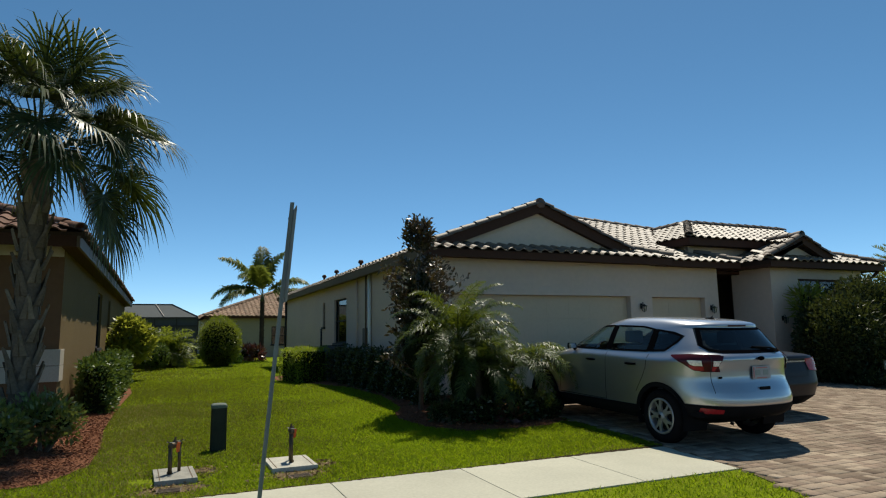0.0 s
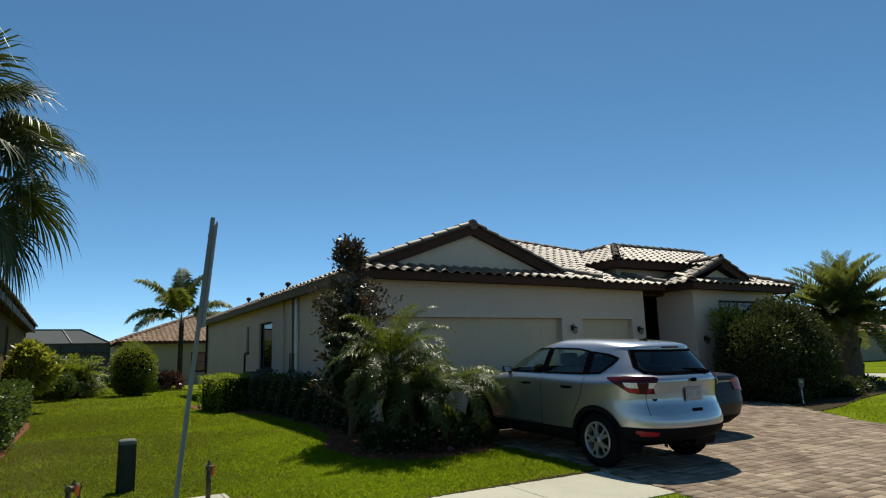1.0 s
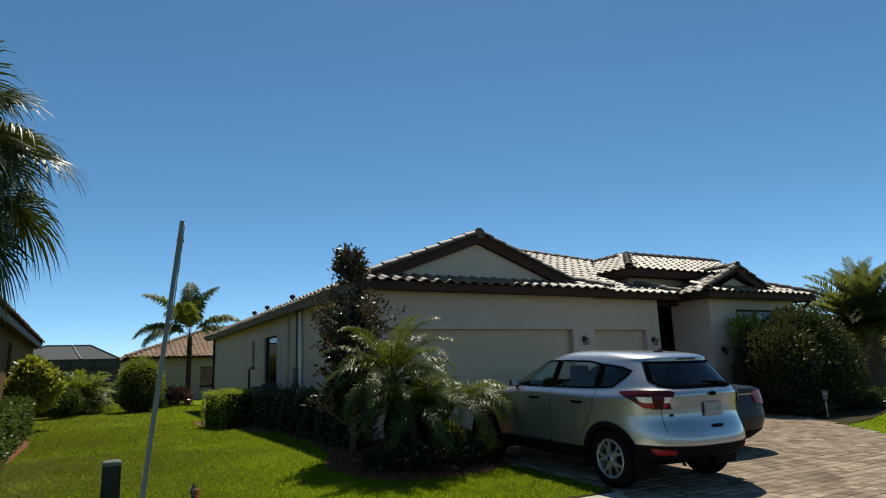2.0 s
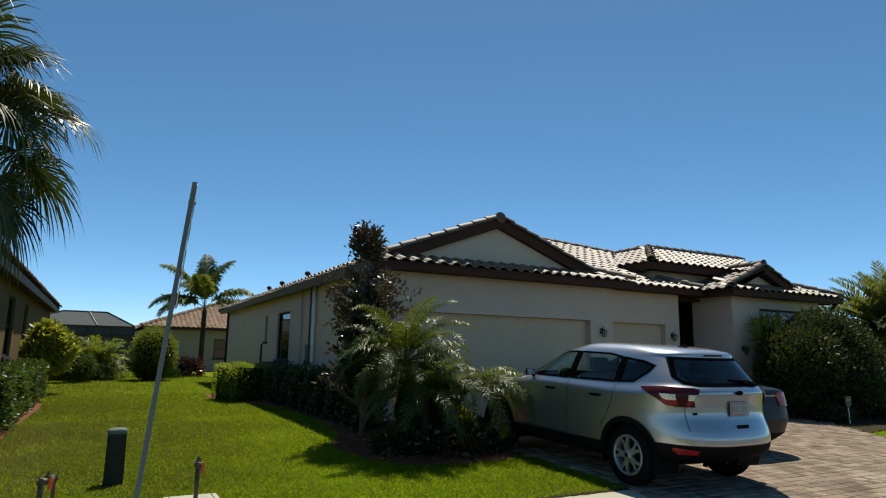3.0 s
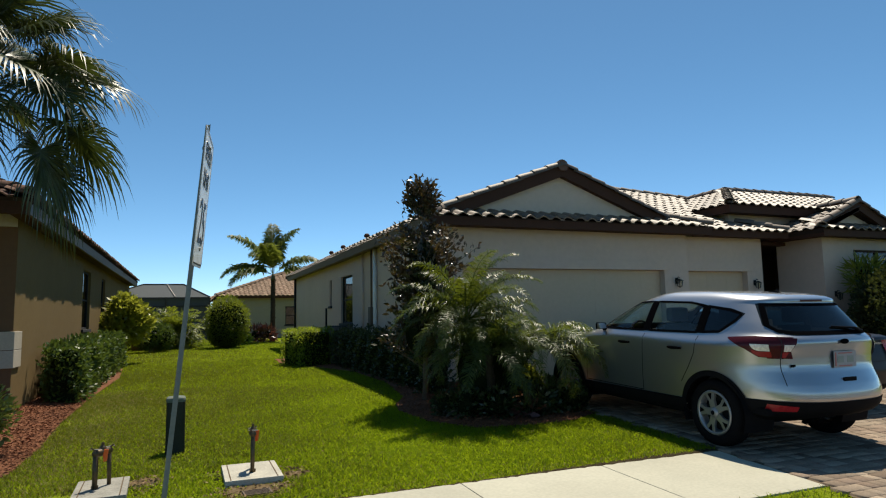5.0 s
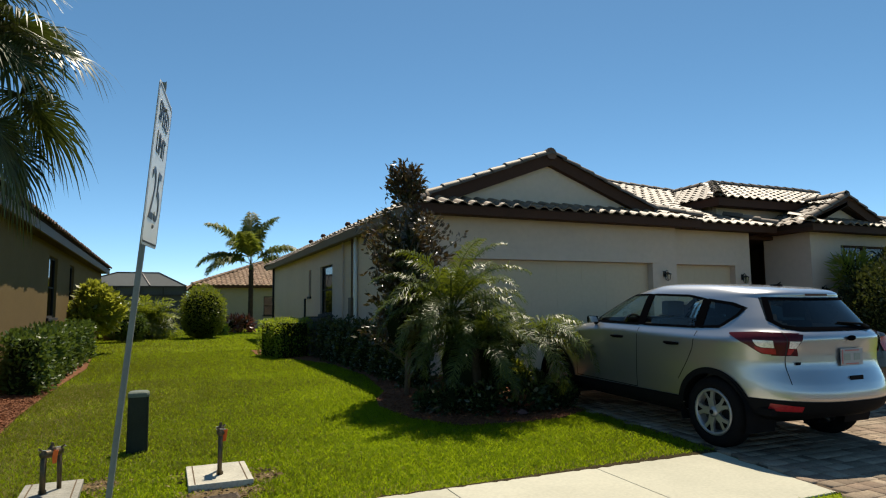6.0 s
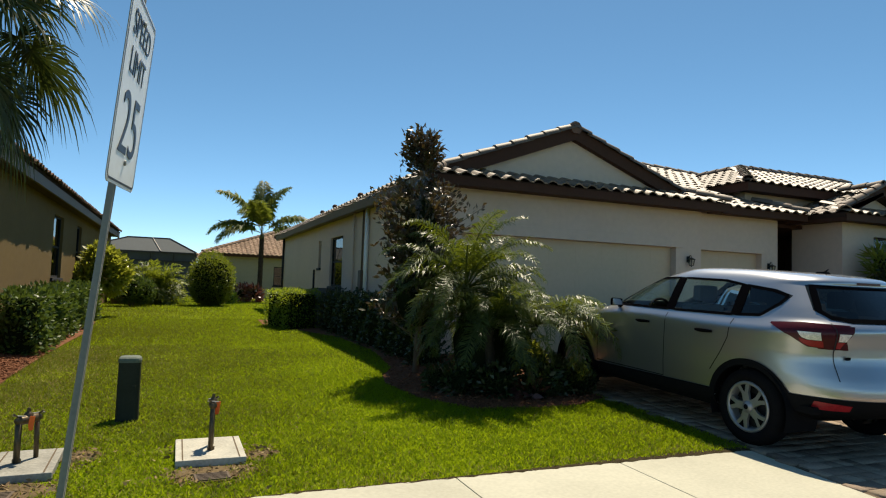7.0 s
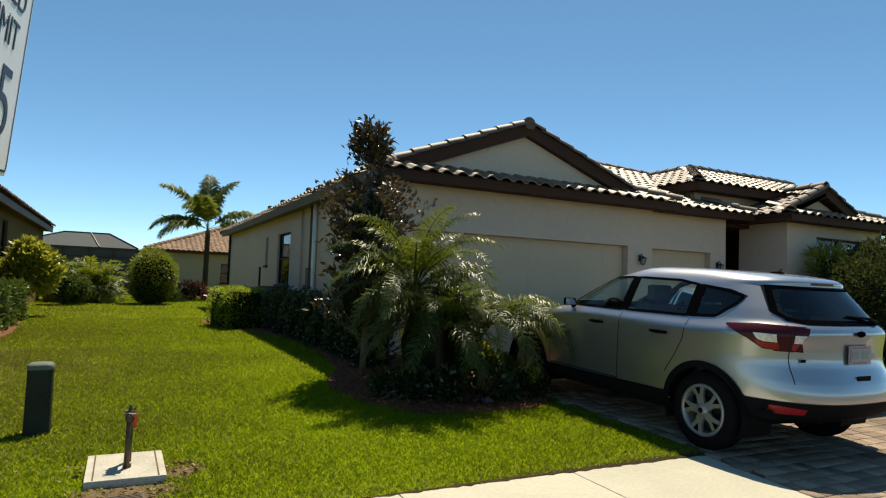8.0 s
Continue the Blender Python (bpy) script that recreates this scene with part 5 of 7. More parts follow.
    g = car_part("windscreen", patch(wsurf, spread([(-0.66, 1.17), (0.66, 1.17)], 20), spread([(-0.52, 1.545), (0.52, 1.545)], 20), 8, 0.004, Vector((0, 1, 0.5))), CAR_GLASS, root, "windscreen glass")
    g.visible_shadow = False
    car_part("rear_bumper", patch(tsurf, spread([(-0.78, 0.275), (0.78, 0.275)], 60), spread([(-0.83, 0.548), (0.83, 0.548)], 60), 8, 0.009, outr), CLADDING, root, "black plastic rear bumper")
    for sx in (-1, 1):
        surf = lambda u, z, q=sx: s.side(u, z, q)
        car_part("bumper_wing", patch(surf, spread([(0.44, 0.36), (0.56, 0.36)], 10), spread([(0.32, 0.548), (0.58, 0.548)], 10), 6, 0.010, Vector((sx, 0, 0))), CLADDING, root)
    for pts in ([(-0.655, 0.69), (-0.655, 0.94)], [(0.655, 0.69), (0.655, 0.94)]):
        car_part("tailgate_seam", strip(tsurf, pts, 0.006, 0.003, outr), DARK, body)
    # number plate, badge, handle
    py = s.tail(0, 0.9).y - 0.018
    pl = car_part("number_plate", MB().box(-0.155, 0.155, py - 0.006, py, 0.855, 1.01), PLATE, root, "pale number plate with grey and red bars", smooth=False, bevel=0.003)
    for x0, x1, z0, z1, pm in ((-0.115, -0.025, 0.90, 0.965, PLATE_GREEN), (0.025, 0.115, 0.90, 0.965, PLATE_GREEN), (-0.10, 0.10, 0.985, 0.997, PLATE_RED), (-0.145, -0.128, 0.87, 1.0, PLATE_RED), (-0.09, 0.09, 0.864, 0.874, PLATE_RED)):
        car_part("plate_bar", MB().box(x0, x1, py - 0.009, py - 0.0065, z0, z1), pm, pl, smooth=False)
    car_part("badge", MB().lathe([(0.0, 0.008), (0.055, 0.006), (0.062, 0.0)], 20, Matrix.Translation(s.tail(0, 1.105) + Vector((0, -0.016, 0))) @ Matrix.Rotation(math.pi / 2, 4, "X") @ Matrix.Diagonal((1, 0.42, 1, 1))), GLOSS_BLACK, root, "dark oval badge")
    car_part("tailgate_latch", MB().box(-0.09, 0.09, s.tail(0, 0.745).y - 0.012, s.tail(0, 0.745).y, 0.725, 0.765), CLADDING, root, smooth=False, bevel=0.006)
    bars = MB()
    for k in range(5):
        bars.box(-0.60 + 0.024 * k, -0.582 + 0.024 * k, s.tail(-0.56, 0.87).y - 0.008, s.tail(-0.56, 0.87).y, 0.865, 0.890)
    car_part("model_badge", bars, CLADDING, root, smooth=False)
    # spoiler with brake lamp, roof fin
    car_part("high_brake_lamp", patch(tsurf, spread([(-0.16, 1.492), (0.16, 1.492)], 6), spread([(-0.16, 1.512), (0.16, 1.512)], 6), 2, 0.004, outr), RED_LENS, root)
    fin = car_part("roof_fin", MB().prism([(-0.022, 0.80, 1.572), (-0.022, 0.96, 1.590), (-0.022, 0.94, 1.606), (-0.022, 0.84, 1.612)], (0.044, 0, 0)), CLADDING, root, "dark aerial base with a short rod", smooth=False, bevel=0.007)
    car_part("aerial_rod", MB().tube([(0.0, 0.87, 1.605), (0.0, 0.83, 1.632)], [0.008, 0.005], 6), CLADDING, fin)
    # cabin
    floor = MB().box(-0.80, 0.80, 0.35, 3.3, 0.40, 0.46)
    car_part("cabin_floor", floor, CLADDING, root, smooth=False)
    for x in (-0.42, 0.42):
        for yb in (2.02, 1.10):
            seat = MB()
            seat.box(x - 0.25, x + 0.25, yb, yb + 0.48, 0.62, 0.78)
            seat.box(x - 0.24, x + 0.24, yb - 0.14, yb + 0.02, 0.72, 1.22)
            st = car_part("seat", seat, SEAT, root, "dark cloth car seat", smooth=False, bevel=0.05)
            car_part("headrest", MB().box(x - 0.13, x + 0.13, yb - 0.15, yb - 0.04, 1.25, 1.42), SEAT, st, smooth=False, bevel=0.04)
    car_part("dashboard", MB().box(-0.76, 0.76, 2.75, 3.15, 0.80, 1.10), CLADDING, root, smooth=False, bevel=0.05)
    ring = [(-0.38 + 0.18 * math.cos(a), 2.62 + 0.05 * math.sin(a), 1.06 + 0.17 * math.sin(a)) for a in np.linspace(0, 2 * math.pi, 25)]
    car_part("steering_wheel", MB().tube(ring, 0.016, 6), CLADDING, root)
    for sx in (-1, 1):
        for yy in (HUB_R, HUB_F):
            wheel(root, sx * 0.785, yy, HUB_Z, sx, 0.345, 0.232, 0.215)
    return root


suv = build_suv()
slope_deg = math.degrees(math.atan2(0.086, 2.69))
suv.matrix_basis = Matrix.Translation((6.34, 3.29, 0.052 - 0.94 * 0.032)) @ pose(0, 0, 0, slope_deg, 0, 0.0)

# --- grey saloon
SALOON = CarShape(
    width=[(0.20, 0.80), (0.35, 0.89), (0.60, 0.905), (0.80, 0.90), (0.95, 0.88), (1.02, 0.84), (1.15, 0.74), (1.30, 0.65), (1.38, 0.55), (1.42, 0.40), (1.44, 0.1)],
    rear=[(0.20, 0.25), (0.35, 0.06), (0.55, 0.0), (0.75, 0.04), (0.90, 0.08), (0.99, 0.08), (1.01, 0.16), (1.04, 0.62), (1.15, 0.95), (1.30, 1.35), (1.38, 1.65), (1.42, 1.95), (1.44, 2.3)],
    front=[(0.20, 4.65), (0.50, 4.80), (0.70, 4.72), (0.80, 4.45), (0.90, 3.9), (0.98, 3.5), (1.02, 3.35), (1.15, 3.1), (1.30, 2.8), (1.38, 2.62), (1.42, 2.5), (1.44, 2.45)],
    power=[(0.20, 16.0), (0.9, 20.0), (1.02, 10.0), (1.15, 5.0), (1.44, 3.5)], round_ends=4.2)


def build_saloon():
    root = car_root("car", "grey saloon car parked beside the silver SUV", "parked cars")
    s = SALOON
    w_front = [(2.15, 1.03), (3.05, 1.03), (2.70, 1.27), (2.15, 1.35)]
    w_rear = [(1.25, 1.05), (2.07, 1.03), (2.07, 1.35), (1.70, 1.30)]
    tailw = [(-0.62, 1.07), (0.62, 1.07), (0.50, 1.32), (-0.50, 1.32)]
    zs = sorted({0.2, 0.24, 0.28, 0.32} | {round(0.36 + 0.022 * k, 4) for k in range(28)} | {0.99, 1.01, 1.025, 1.04} | {round(1.06 + 0.024 * k, 4) for k in range(14)} | {1.39, 1.405, 1.42, 1.432, 1.44})
    shell = body_shell(s, zs, 180, [(1.05, 0.32, 0.37), (3.83, 0.32, 0.37)], [w_front, w_rear], tailw)
    body = car_part("body", shell, GREY_PAINT, root, "grey metallic body shell")
    tsurf = lambda u, z: s.tail(u, z)
    outr = Vector((0, -1, 0.3))
    for sx in (-1, 1):
        out = Vector((sx, 0, 0.2))
        surf = lambda u, z, q=sx: s.side(u, z, q)
        for poly, lo, hi in ((w_front, [(2.12, 1.02), (3.08, 1.02)], [(2.12, 1.36), (2.70, 1.29), (3.08, 1.04)]), (w_rear, [(1.20, 1.04), (2.10, 1.02)], [(1.20, 1.06), (1.70, 1.32), (2.10, 1.36)])):
            g = car_part("side_window", patch(surf, spread(lo, 10), spread(hi, 10), 6, 0.002, out), CAR_GLASS, root)
            g.visible_shadow = False
            car_part("window_surround", strip(surf, poly, 0.04, 0.005, out, closed=True), CHROME, g)
        lamp = car_part("tail_lamp", patch(tsurf, spread([(sx * 0.82, 0.74), (sx * 0.50, 0.77)], 24), spread([(sx * 0.80, 0.97), (sx * 0.44, 0.95)], 24), 6, 0.014, outr), RED_BRIGHT, root, "red tail lamp")
        car_part("tail_lamp_side", patch(surf, spread([(0.36, 0.73), (0.62, 0.86)], 24), spread([(0.36, 0.95), (0.64, 0.93)], 24), 6, 0.014, out), RED_BRIGHT, lamp)
        for ay in (1.05, 3.83):
            arc = [(ay + 0.372 * math.cos(a), 0.32 + 0.372 * math.sin(a)) for a in np.linspace(-0.2, math.pi + 0.2, 36)]
            car_part("wheel_arch_trim", strip(surf, arc, 0.03, 0.004, out), CLADDING, root)
            wl = []
            for a in np.linspace(-0.3, math.pi + 0.3, 20):
                for xx in (0.5, 0.87):
                    wl.append((sx * xx, ay + 0.38 * math.cos(a), 0.32 + 0.38 * math.sin(a)))
            car_part("wheel_well", MB().add(wl, [(2 * i, 2 * i + 1, 2 * i + 3, 2 * i + 2) for i in range(19)]), CLADDING, root)
            wheel(root, sx * 0.79, ay, 0.32, sx, 0.32, 0.22, 0.205)
        for pts in ([(2.1, 0.4), (2.1, 1.02)], [(1.35, 0.6), (1.2, 0.8), (1.2, 1.03)], [(3.2, 0.4), (3.1, 1.0)]):
            car_part("door_seam", strip(surf, pts, 0.009, 0.0015, out), DARK, body)
    g = car_part("rear_window", patch(tsurf, spread([(-0.66, 1.055), (0.66, 1.055)], 16), spread([(-0.52, 1.34), (0.52, 1.34)], 16), 8, 0.003, outr), DARK_GLASS, root)
    g.visible_shadow = False
    car_part("boot_seam", strip(tsurf, [(-0.48, 0.93), (-0.46, 0.68), (0.46, 0.68), (0.48, 0.93)], 0.010, 0.003, outr), DARK, body)
    car_part("lower_valance", patch(tsurf, spread([(-0.80, 0.22), (0.80, 0.22)], 20), spread([(-0.82, 0.36), (0.82, 0.36)], 20), 3, 0.006, outr), CLADDING, root)
    car_part("chrome_strip", strip(tsurf, [(-0.45, 0.915), (0.45, 0.915)], 0.025, 0.012, outr), CHROME, root)
    for x in (-0.42, 0.42):
        for yb in (2.2, 1.35):
            seat = MB().box(x - 0.24, x + 0.24, yb - 0.1, yb + 0.04, 0.6, 1.16)
            car_part("seat", seat, SEAT, root, smooth=False, bevel=0.05)
    return root


saloon = build_saloon()
saloon.matrix_basis = Matrix.Translation((8.70, 4.82, gz(8.7, 4.82) - 0.005)) @ pose(0, 0, 0, math.degrees(math.atan(0.032)), 0, 0)


# ---------------------------------------------------------------- street furniture on the lawn
def text_mesh(words, height, width, depth=0.001):
    """Letters of the built-in font as a mesh, centred, fitted to a width and height."""
    cu = bpy.data.curves.new("words", "FONT")
    cu.body, cu.size, cu.extrude, cu.offset = words, 1.0, depth, -0.004
    ob = bpy.data.objects.new("words", cu)
    scene.collection.objects.link(ob)
    bpy.context.view_layer.update()
    me = bpy.data.meshes.new_from_object(ob.evaluated_get(bpy.context.evaluated_depsgraph_get()))
    bpy.data.objects.remove(ob)
    bpy.data.curves.remove(cu)
    co = np.empty(len(me.vertices) * 3, np.float32)
    me.vertices.foreach_get("co", co)
    co = co.reshape(-1, 3)
    lo, hi = co.min(0), co.max(0)
    co[:, 0] = (co[:, 0] - (lo[0] + hi[0]) / 2) * width / (hi[0] - lo[0])
    co[:, 1] = (co[:, 1] - (lo[1] + hi[1]) / 2) * height / (hi[1] - lo[1])
    me.vertices.foreach_set("co", co.ravel())
    me.materials.clear()
    return me


def speed_sign():
    """A U-channel post that leans a little, with a speed limit plate facing along the street."""
    base = Vector((0.195, 2.80, gz(0.2, 2.8) - 0.3))
    top = Vector((0.448, 2.76, 2.553))
    t = thing("speed_limit_sign", base + Vector((0, 0, 0.3)), "white speed limit sign on a leaning grey steel post", "road sign")
    up = (top - base).normalized()
    fwd = Vector((0, 1, 0))
    m0 = basis(base, fwd, up)                    # local x along the street depth, y up the post, z to +x side
    ln = (top - base).length
    prof = [(-0.030, 0.0), (-0.030, 0.004), (-0.016, 0.004), (-0.010, 0.026), (0.010, 0.026), (0.016, 0.004), (0.030, 0.004), (0.030, 0.0), (0.013, 0.0), (0.008, 0.022), (-0.008, 0.022), (-0.013, 0.0)]
    post = MB().prism([m0 @ Vector((a, 0, -b)) for a, b in prof], up * ln)
    part("post", post, GALV, t, "grey galvanised U-channel steel post")
    hw, z0, z1 = 0.287, -0.374, 0.374
    yaw, lean, roll = 0.0885, 0.083, 0.046
    u0, n0 = Vector((math.sin(yaw), math.cos(yaw), 0)), Vector((math.cos(yaw), -math.sin(yaw), 0))
    v0 = Vector((0, 0, math.cos(lean))) + n0 * math.sin(lean)
    sm = basis(Vector((0.418, 2.782, 2.123)), u0 * math.cos(roll) + v0 * math.sin(roll), v0 * math.cos(roll) - u0 * math.sin(roll))
    def rounded(x0, x1, y0, y1, r, z):
        pts = []
        for cx, cy, a0 in ((x1 - r, y1 - r, 0), (x0 + r, y1 - r, 90), (x0 + r, y0 + r, 180), (x1 - r, y0 + r, 270)):
            for k in range(5):
                a = radians(a0 + 22.5 * k)
                pts.append(sm @ Vector((cx + r * math.cos(a), cy + r * math.sin(a), z)))
        return pts
    nz = sm.to_3x3() @ Vector((0, 0, 1))
    back = part("sign_back", MB().prism(rounded(-hw, hw, z0, z1, 0.035, 0), nz * 0.0025), GALV, t, "grey aluminium sign back")
    plate = part("sign_plate", MB().prism(rounded(-hw + 0.002, hw - 0.002, z0 + 0.002, z1 - 0.002, 0.034, 0.0027), nz * 0.0004), SIGN_WHITE, t, "white reflective sign plate with black lettering")
    outer, inner = rounded(-hw + 0.012, hw - 0.012, z0 + 0.012, z1 - 0.012, 0.028, 0.0045), rounded(-hw + 0.021, hw - 0.021, z0 + 0.021, z1 - 0.021, 0.022, 0.0045)
    n = len(outer)
    part("border", MB().add(outer + inner, [(i, (i + 1) % n, n + (i + 1) % n, n + i) for i in range(n)]), SIGN_BLACK, plate)
    hgt = z1 - z0
    for words, cy, hh, ww in (("SPEED", 0.845, 0.130, 0.385), ("LIMIT", 0.655, 0.130, 0.325), ("25", 0.335, 0.33, 0.35)):
        me = text_mesh(words, hh * hgt, ww)
        ob = part("lettering", me, SIGN_BLACK, plate)
        ob.matrix_basis = sm @ Matrix.Translation((0, z0 + cy * hgt, 0.005))
    for y in (z0 + 0.10, z1 - 0.075):
        part("bolt", MB().lathe([(0.0, 0.012), (0.010, 0.010), (0.012, 0.003)], 8, sm @ Matrix.Translation((0, y, 0.002))), GALV, plate)
        part("bolt_nut", MB().lathe([(0.0, -0.034), (0.010, -0.034), (0.010, -0.024)], 6, sm @ Matrix.Translation((0, y, 0))), GALV, plate)
    return t


speed_sign()


def backflow_set(cx, cy, w, d, twist, two_legs, label, slab):
    """A concrete pad with an upright water pipe assembly and an orange tag on it."""
    g = gz(cx, cy)
    m = Matrix.Translation((cx, cy, 0)) @ Matrix.Rotation(radians(twist), 4, "Z")
    pad = part("concrete_pad", MB().box(-w / 2, w / 2, -d / 2, d / 2, g - 0.05, 0.06, m), slab, None, bevel=0.008)
    tagged(pad, "weathered grey concrete pad on the lawn" if two_legs else "pale square concrete pad on the lawn", "concrete pad", "concrete pads")
    part("pad_edge", MB().box(w / 2 - 0.055, w / 2 - 0.045, -d / 2 + 0.01, d / 2 - 0.01, 0.0605, 0.0625, m), JOINT, pad)
    part("pad_edge", MB().box(-w / 2 + 0.045, -w / 2 + 0.055, -d / 2 + 0.01, d / 2 - 0.01, 0.0605, 0.0625, m), JOINT, pad)
    t = thing("water_valve", m @ Vector((0, 0, 0.06)), label, "water valve", "water valves")
    r = 0.017
    top = 0.35 if two_legs else 0.40
    if two_legs:
        part("riser_pipe", MB().tube([m @ Vector((-0.05, -0.03, 0.055)), m @ Vector((-0.05, -0.02, top))], r * 1.25, 8), PIPE, t, smooth=True)
        part("riser_pipe", MB().tube([m @ Vector((0.05, 0.10, 0.055)), m @ Vector((0.045, 0.09, top))], r, 8), PIPE, t, smooth=True)
        bx = (-0.05, 0.045)
    else:
        part("riser_pipe", MB().tube([m @ Vector((0.0, -0.09, 0.055)), m @ Vector((0.005, -0.07, top))], r * 1.1, 8), PIPE, t, smooth=True)
        part("riser_pipe", MB().tube([m @ Vector((0.018, 0.09, 0.055)), m @ Vector((0.015, 0.07, top))], r, 8), PIPE, t, smooth=True)
        bx = (0.005, 0.015)
    yb = (-0.02, 0.09) if two_legs else (-0.07, 0.07)
    a, b = m @ Vector((bx[0], yb[0], top)), m @ Vector((bx[1], yb[1], top))
    part("collar", MB().tube([m @ Vector((bx[0], yb[0], 0.055)), m @ Vector((bx[0], yb[0], 0.085))], 0.028, 8), PIPE, t)
    part("valve_body", MB().tube([a + (a - b) * 0.15, a, (a + b) / 2, b, b + (b - a) * 0.15], [0.022, 0.03, 0.036, 0.03, 0.022], 10), PIPE, t, smooth=True)
    part("valve_bonnet", MB().lathe([(0.030, 0), (0.030, 0.018), (0.016, 0.028), (0.010, 0.05), (0.014, 0.055), (0.0, 0.065)], 10, Matrix.Translation((a + b) / 2 + Vector((0, 0, 0.02)))), PIPE, t, smooth=True)
    for q, sgn in ((a, -1), (b, 1)):
        h = part("handle", MB().box(-0.045, 0.045, -0.008, 0.008, 0.030, 0.036, Matrix.Translation(q) @ Matrix.Rotation(0.5 * sgn, 4, "Z")), GALV, t, "small grey lever handle", bevel=0.002)
        part("test_cock", MB().tube([q + Vector((0.0, 0, 0.02)), q + Vector((0.035 * sgn, -0.01, 0.05))], 0.007, 6), PIPE, t)
    tm = Matrix.Translation((a + b) / 2 + Vector((0.026, -0.055, -0.015))) @ pose(0, 0, 0, 8, 16, -15)
    part("tag", MB().prism([tm @ Vector(p) for p in ((-0.018, 0, 0.045), (0.016, 0, 0.05), (0.030, -0.01, -0.045), (0.004, -0.006, -0.060), (-0.014, 0, -0.020))], tm.to_3x3() @ Vector((0, 0.003, 0))), ORANGE, t, "bright orange plastic tag")
    return t


backflow_set(0.93, 5.335, 0.50, 0.68, 0, False, "dark brass water valve with orange tag on concrete pad", PAD)
backflow_set(-0.30, 5.27, 0.41, 0.68, 2, True, "two-legged brass water valve with orange tag on pad", PAD_GREY)


def meter_lid(x, y, tw):
    t = thing("meter_lid", (x, y, gz(x, y)), "dark iron water meter lid set in bare soil", "meter lid", "meter lids")
    m = Matrix.Translation((x, y, gz(x, y))) @ Matrix.Rotation(radians(tw), 4, "Z")
    part("frame", MB().box(-0.13, 0.13, -0.092, 0.092, -0.02, 0.016, m), DIRT, t, bevel=0.006)
    part("lid", MB().box(-0.115, 0.115, -0.078, 0.078, 0.018, 0.026, m), IRON, t, bevel=0.003)
    for k in range(5):
        part("rib", MB().box(-0.10, 0.10, -0.064 + 0.028 * k, -0.054 + 0.028 * k, 0.026, 0.030, m), IRON, t)


meter_lid(0.92, 4.68, 4)
meter_lid(-0.36, 4.62, -3)


def cable_pedestal(x, y):
    """A dark green plastic telecom pedestal: tapered round-cornered body under a domed cap."""
    g = gz(x, y)
    t = thing("utility_pedestal", (x, y, g), "dark green plastic utility pedestal standing in the grass", "utility box")
    def ring(wx, wy, z, r=0.04):
        pts = []
        for cx, cy, a0 in ((wx - r, wy - r, 0), (-wx + r, wy - r, 90), (-wx + r, -wy + r, 180), (wx - r, -wy + r, 270)):
            for k in range(4):
                a = radians(a0 + 30 * k)
                pts.append((x + cx + r * math.cos(a), y + cy + r * math.sin(a), z))
        return pts
    def loft(levels):
        mb = MB()
        vs = [p for lv in levels for p in ring(*lv)]
        fs = [(i * 16 + k, i * 16 + (k + 1) % 16, (i + 1) * 16 + (k + 1) % 16, (i + 1) * 16 + k) for i in range(len(levels) - 1) for k in range(16)]
        fs += [tuple(range(16))[::-1], tuple((len(levels) - 1) * 16 + k for k in range(16))]
        return mb.add(vs, fs)
    part("body", loft([(0.100, 0.100, g - 0.03), (0.098, 0.098, g + 0.12), (0.095, 0.095, 0.575)]), GREEN_BOX, t)
    part("cap", loft([(0.099, 0.099, 0.576), (0.101, 0.101, 0.598), (0.096, 0.096, 0.616), (0.082, 0.082, 0.628), (0.050, 0.050, 0.634)]), BOX_CAP, t, "weathered domed cap")
    part("lock_boss", MB().lathe([(0.0, 0.012), (0.016, 0.010), (0.018, 0.0)], 10, Matrix.Translation((x + 0.05, y - 0.108, g + 0.33)) @ Matrix.Rotation(math.pi / 2, 4, "X")), GREEN_BOX, t)
    return t


cable_pedestal(0.25, 6.72)


def yard_sign(x, y):
    g = gz(x, y)
    t = thing("yard_sign", (x, y, g), "small dark yard sign on a white stake in the bed", "yard sign")
    part("stake", MB().tube([(x + 0.03, y, g - 0.1), (x, y, g + 0.45)], 0.014, 6), WHITE_PAINT, t)
    part("sign_plate", MB().prism([(x - 0.11, y - 0.016, g + 0.62), (x - 0.11, y - 0.016, g + 0.44), (x, y - 0.016, g + 0.36), (x + 0.11, y - 0.016, g + 0.44), (x + 0.11, y - 0.016, g + 0.62)], (0, 0.006, 0)), SIGN_BLACK, t)
    part("printed_bar", MB().box(x - 0.07, x + 0.07, y - 0.02, y - 0.0165, g + 0.52, g + 0.56), PLATE_GREEN, t)


yard_sign(14.75, 7.0)


def garden_lamp(x, y):
    g = gz(x, y) + 0.02
    t = thing("garden_lamp", (x, y, g), "small white garden spotlight low in the bed", "garden lamp", "garden lamps")
    part("stake", MB().tube([(x, y, g - 0.05), (x, y, g + 0.10)], 0.012, 6), GALV, t)
    part("lamp_head", MB().lathe([(0.0, -0.05), (0.03, -0.045), (0.05, 0.03), (0.055, 0.06), (0.0, 0.062)], 12, Matrix.Translation((x, y, g + 0.13)) @ pose(0, 0, 0, 40, 20, 0)), WHITE_PAINT, t, smooth=True)


garden_lamp(5.32, 6.75)

